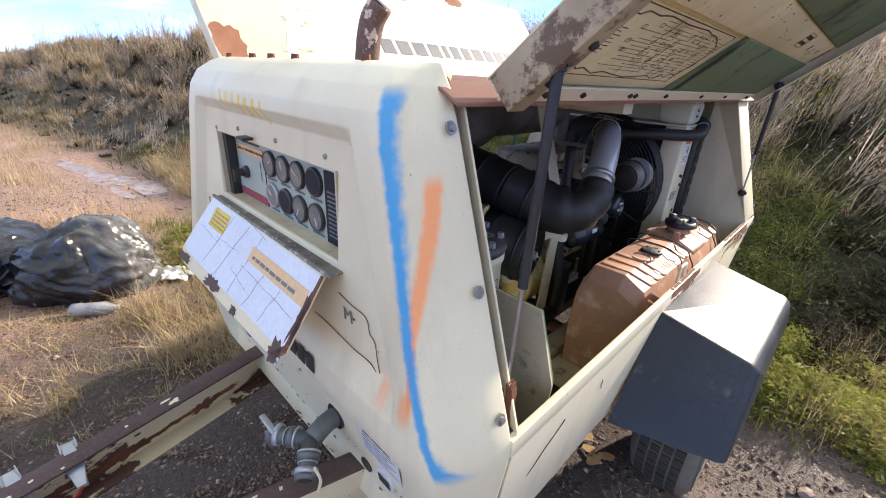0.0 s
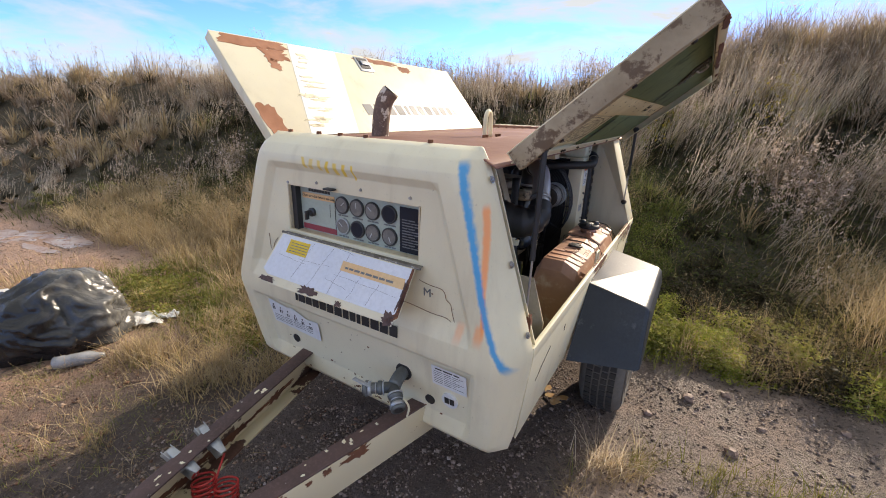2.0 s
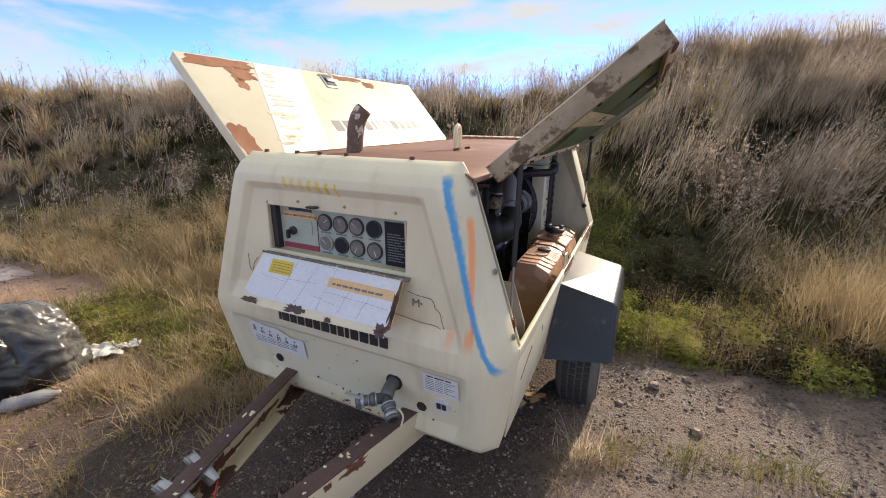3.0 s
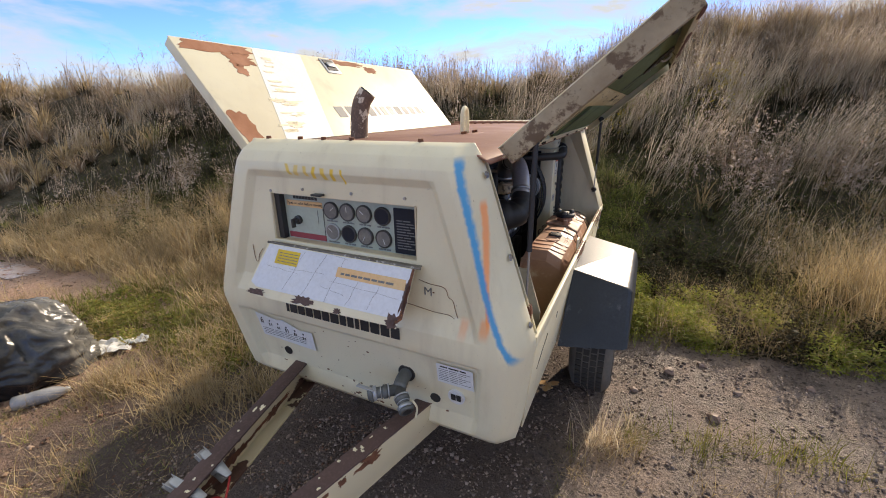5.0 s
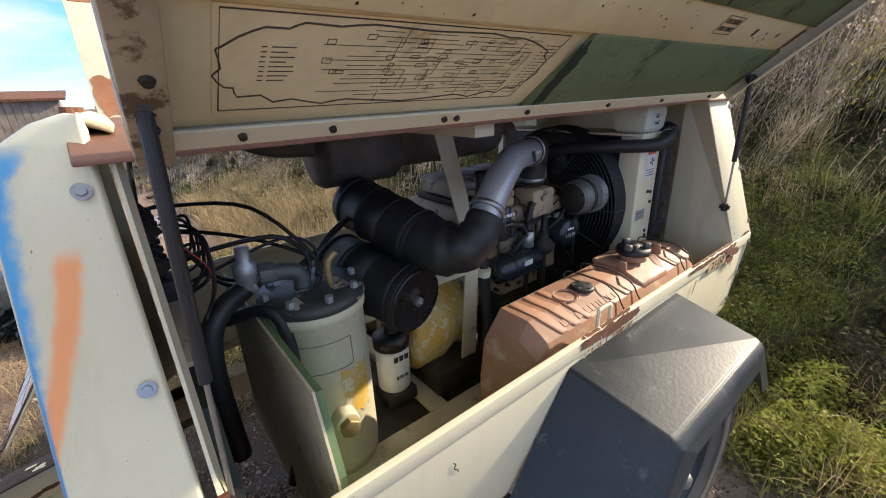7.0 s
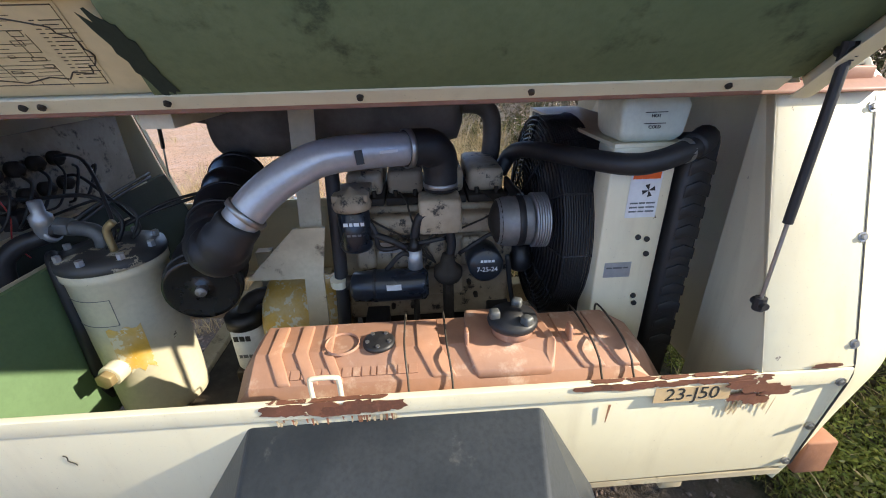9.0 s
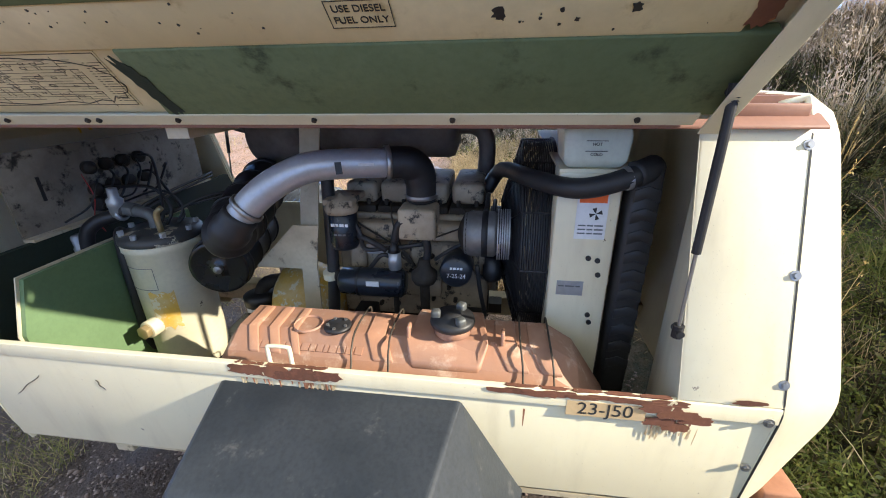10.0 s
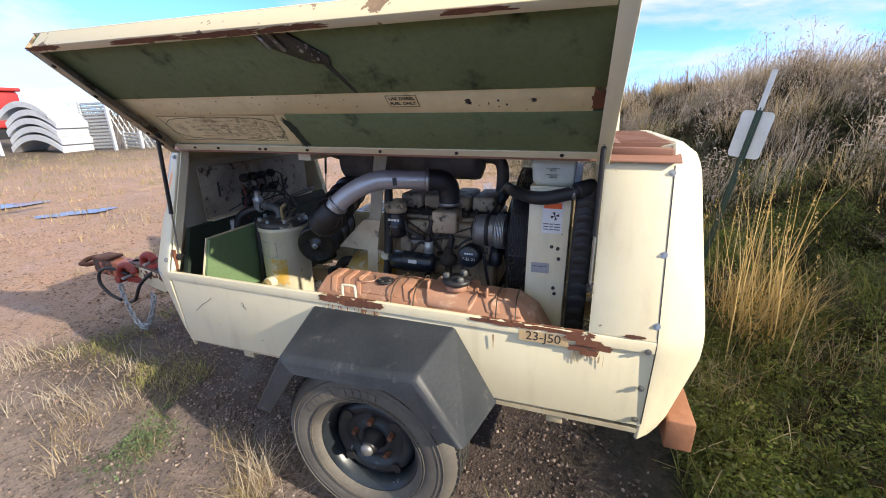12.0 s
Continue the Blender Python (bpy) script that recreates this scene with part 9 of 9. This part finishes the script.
# sign post leaning behind the machine
post, sp2 = assembly("leaning_sign", "pale blank sign plate seen from behind on a leaning green post", "sign", (-1.13, 2.36, 0.2))
pa, pb = Vector((-1.11, 2.375, 0.15)), Vector((-1.125, 2.571, 1.50))
pd_ = (pb - pa).normalized()
side = Vector((0.35, 0.93, 0)).normalized()
side = (side - pd_ * side.dot(pd_)).normalized()
nrm = pd_.cross(side)
if nrm.x < 0:
    nrm = -nrm
M["post_green"] = surface("dark_green_steel", (0.02, 0.05, 0.035), (0.03, 0.06, 0.045), 0.5, scale=14)
bm = bmesh.new()
w_ = 0.016
add_prism(bm, [pa - side * w_, pa + side * w_, pb.lerp(pa, 0.14) + side * w_, pb.lerp(pa, 0.14) - side * w_], nrm * 0.006)
add_prism(bm, [pa - side * 0.003, pa + side * 0.003, pb.lerp(pa, 0.14) + side * 0.003, pb.lerp(pa, 0.14) - side * 0.003], nrm * 0.022)
sp2("post", bm, M["post_green"], "dark green steel post")
bm = bmesh.new()
add_prism(bm, [pb.lerp(pa, 0.15) - side * 0.013, pb.lerp(pa, 0.15) + side * 0.013, pb + side * 0.013, pb - side * 0.013], nrm * 0.008)
sp2("reflector_strip", bm, M["white"], "pale grey reflector strip")
sc = pb.lerp(pa, 0.245) - nrm * 0.004
ou = []
for sx_, sy_ in ((1, 1), (-1, 1), (-1, -1), (1, -1)):
    for j in range(4):
        a = math.atan2(sy_, sx_) - math.pi / 4 + j * math.pi / 6
        ou.append(sc + side * (sx_ * 0.055 + 0.02 * math.cos(a)) + pd_ * (sy_ * 0.105 + 0.02 * math.sin(a)))
sp2("sign_plate", prism(ou, nrm * 0.002), M["white"], "pale grey-white sign plate")

# ---- far yard ----
M["white_far"] = surface("chalky_white_panels", (0.52, 0.54, 0.56), (0.42, 0.44, 0.47), 0.55, scale=1.0, fine=8)
M["far_red"] = surface("red_machine_paint", (0.42, 0.035, 0.03), (0.33, 0.03, 0.03), 0.5, scale=2)
yard = Vector((-8.35, -17.1, float(height(-8.35, -17.1))))
along = Vector((-0.177, 0.984, 0)).normalized()
away = Vector((-0.984, -0.177, 0)).normalized()
for k in range(5):
    bm = bmesh.new()
    outer, inner = [], []
    span, rise, shift = 2.25 - 0.03 * k, 0.46, 0.06 * (k % 2) - 0.18 * (k == 4) - 0.45
    for j in range(17):
        t = j / 16 - 0.5
        z = rise * (1 - (2 * t) ** 2) + 0.29 * k
        outer.append(yard + along * (span * t + shift) + Vector((0, 0, z + 0.20)))
        inner.append(yard + along * (span * t * 0.985 + shift) + Vector((0, 0, z)))
    add_prism(bm, outer + inner[::-1], away * 1.2)
    tagged(part("curved_panel", bm, M["white_far"]), "stacked white curved steel panel in the yard", "steel panel", "stack of curved panels")


def ladder_stack(at, width, tall, rungs, name, label, tilt=0.0):
    st_, mk = assembly(name, label, "steelwork", at)
    a = Vector(at)
    for s_ in (-0.5, 0.5):
        mk("rail", box(a + along * (width * s_) - Vector((0.05, 0.05, 0)), a + along * (width * s_) + Vector((0.05, 0.05, tall))), M["white_far"])
    for k_ in range(rungs):
        z = 0.1 + (tall - 0.2) * k_ / (rungs - 1)
        p0, p1 = a + along * (-width / 2) + Vector((0, 0, z)), a + along * (width / 2) + Vector((0, 0, z + tilt))
        mk("rung", cyl(p0, p1, 0.05, seg=6), M["galv"])


for at, w_, t_, r_, tl in (((-9.75, -16.3), 1.15, 1.82, 14, 0.04), ((-10.6, -15.75), 0.75, 0.72, 5, -0.04), ((-11.2, -15.4), 0.7, 0.80, 6, 0.05), ((-9.25, -17.3), 0.8, 1.5, 8, 0.02), ((-11.9, -15.0), 0.9, 0.7, 5, 0.0), ((-7.05, -17.9), 1.1, 0.75, 5, 0.03)):
    ladder_stack((at[0], at[1], float(height(*at)) - 0.02), w_, t_, r_, "galvanised_frame_stack", "stacked galvanised ladder-like frames in the yard", tl)
# crossing lattice bars leaning over the stacks
lt, lk = assembly("lattice_section", "leaning galvanised lattice section in the yard", "steelwork", (-11.0, -16.9, 0.1))
for k in range(9):
    p = Vector((-10.7, -17.3, float(height(-10.7, -17.3)) + 0.2)) + along * (0.24 * k)
    lk("lattice_bar", cyl(p - Vector((0, 0, 0.25)), p + along * 0.8 + Vector((0, 0, 1.9 - 0.09 * k)), 0.016, seg=5), M["galv"])
    lk("lattice_bar", cyl(p + along * 0.9 - Vector((0, 0, 0.25)), p + Vector((0, 0, 1.85 - 0.09 * k)), 0.016, seg=5), M["galv"])
RX, RY = -9.95, -22.9
cz = float(height(RX, RY))
cab, ck = assembly("red_machine", "red farm machine parked behind the stacks", "machine", (RX, RY, cz))
ck("body", box((RX - 1.0, RY - 1.2, cz + 0.8), (RX + 0.8, RY + 0.95, cz + 1.45)), M["far_red"], bevel=0.1)
ck("cab", box((RX - 0.8, RY - 0.9, cz + 1.45), (RX + 0.6, RY + 0.55, cz + 2.35)), M["far_red"], bevel=0.15)
ck("roof", box((RX - 0.85, RY - 0.95, cz + 2.33), (RX + 0.68, RY + 0.65, cz + 2.48)), M["far_red"], bevel=0.05)
ck("window", box((RX + 0.585, RY - 0.7, cz + 1.55), (RX + 0.625, RY + 0.4, cz + 2.25)), M["white_far"])
for y in (RY - 0.7, RY + 0.7):
    ck("wheel", cyl((RX + 0.7, y, cz + 0.5), (RX + 1.05, y, cz + 0.5), 0.5, seg=20), M["rubber"])
ck("chassis", box((RX - 0.7, RY - 0.9, cz + 0.35), (RX + 0.7, RY + 0.8, cz + 0.8)), M["black"])

# far belt of bare shrubs and low woods along the horizon
x, y = RNG.uniform(-75, 12, 900), RNG.uniform(-70, -34, 900)
n = len(x)
v, f = blades(on_ground(x, y), RNG.uniform(0.8, 2.6, n), RNG.uniform(0.05, 0.4, n), RNG.uniform(0.05, 0.16, n), 0.5)
sets = [(v, f)]
for j in range(8):
    sets.append(blades(on_ground(x, y) + np.stack([0 * x, 0 * x, RNG.uniform(0.3, 1.3, n)], -1), RNG.uniform(0.5, 1.6, n), RNG.uniform(0.2, 1.2, n), RNG.uniform(0.03, 0.09, n), 0.5))
v, f = joined(*sets)
M["far_brush"] = island("far_bare_brush", [(0.17, 0.13, 0.10), (0.22, 0.17, 0.13), (0.13, 0.105, 0.085), (0.26, 0.20, 0.15)])
mesh_of("far_shrubs", v, f, M["far_brush"], "belt of bare brown shrubs beyond the yard", "shrubs")

# old plank shed and pipe ends on the rise west of the lot
SX, SY = -24.0, -2.6
sz = float(height(SX, SY))
shed, hk = assembly("plank_shed", "small weathered grey plank shed with a dark roof", "shed", (SX, SY, sz))
M["old_plank"] = surface("weathered_grey_planks", (0.30, 0.25, 0.21), (0.20, 0.165, 0.135), 0.85, scale=3, fine=30, bump=0.4)
for k in range(12):
    y0 = SY - 1.5 + 0.25 * k
    hk("plank", box((SX - 0.02, y0, sz - 0.1), (SX + 0.02, y0 + 0.235, sz + 1.5)), M["old_plank"])
hk("body", box((SX - 2.2, SY - 1.48, sz - 0.1), (SX - 0.03, SY + 1.48, sz + 1.48)), M["old_plank"])
hk("roof", prism([(SX + 0.25, SY - 1.75, sz + 1.47), (SX + 0.25, SY + 1.75, sz + 1.47), (SX - 2.4, SY + 1.75, sz + 1.85), (SX - 2.4, SY - 1.75, sz + 1.85)], (0, 0, 0.10)), M["rust"], "dark rusty sheet roof")
for k, (dy, dz) in enumerate(((1.2, 0.16), (1.66, 0.16), (2.12, 0.16), (2.6, 0.16))):
    c = Vector((SX + 2.6, SY + dy - 0.6, float(height(SX + 2.6, SY + dy - 0.6)) + dz))
    tagged(part("black_pipe", lathe([(0.21, 0), (0.21, 1.6), (0.18, 1.6), (0.18, 0)], c, (-1, 0, 0), 20, closed=True), M["black"]), "length of large black pipe lying by the shed", "pipe", "pipes by the shed")
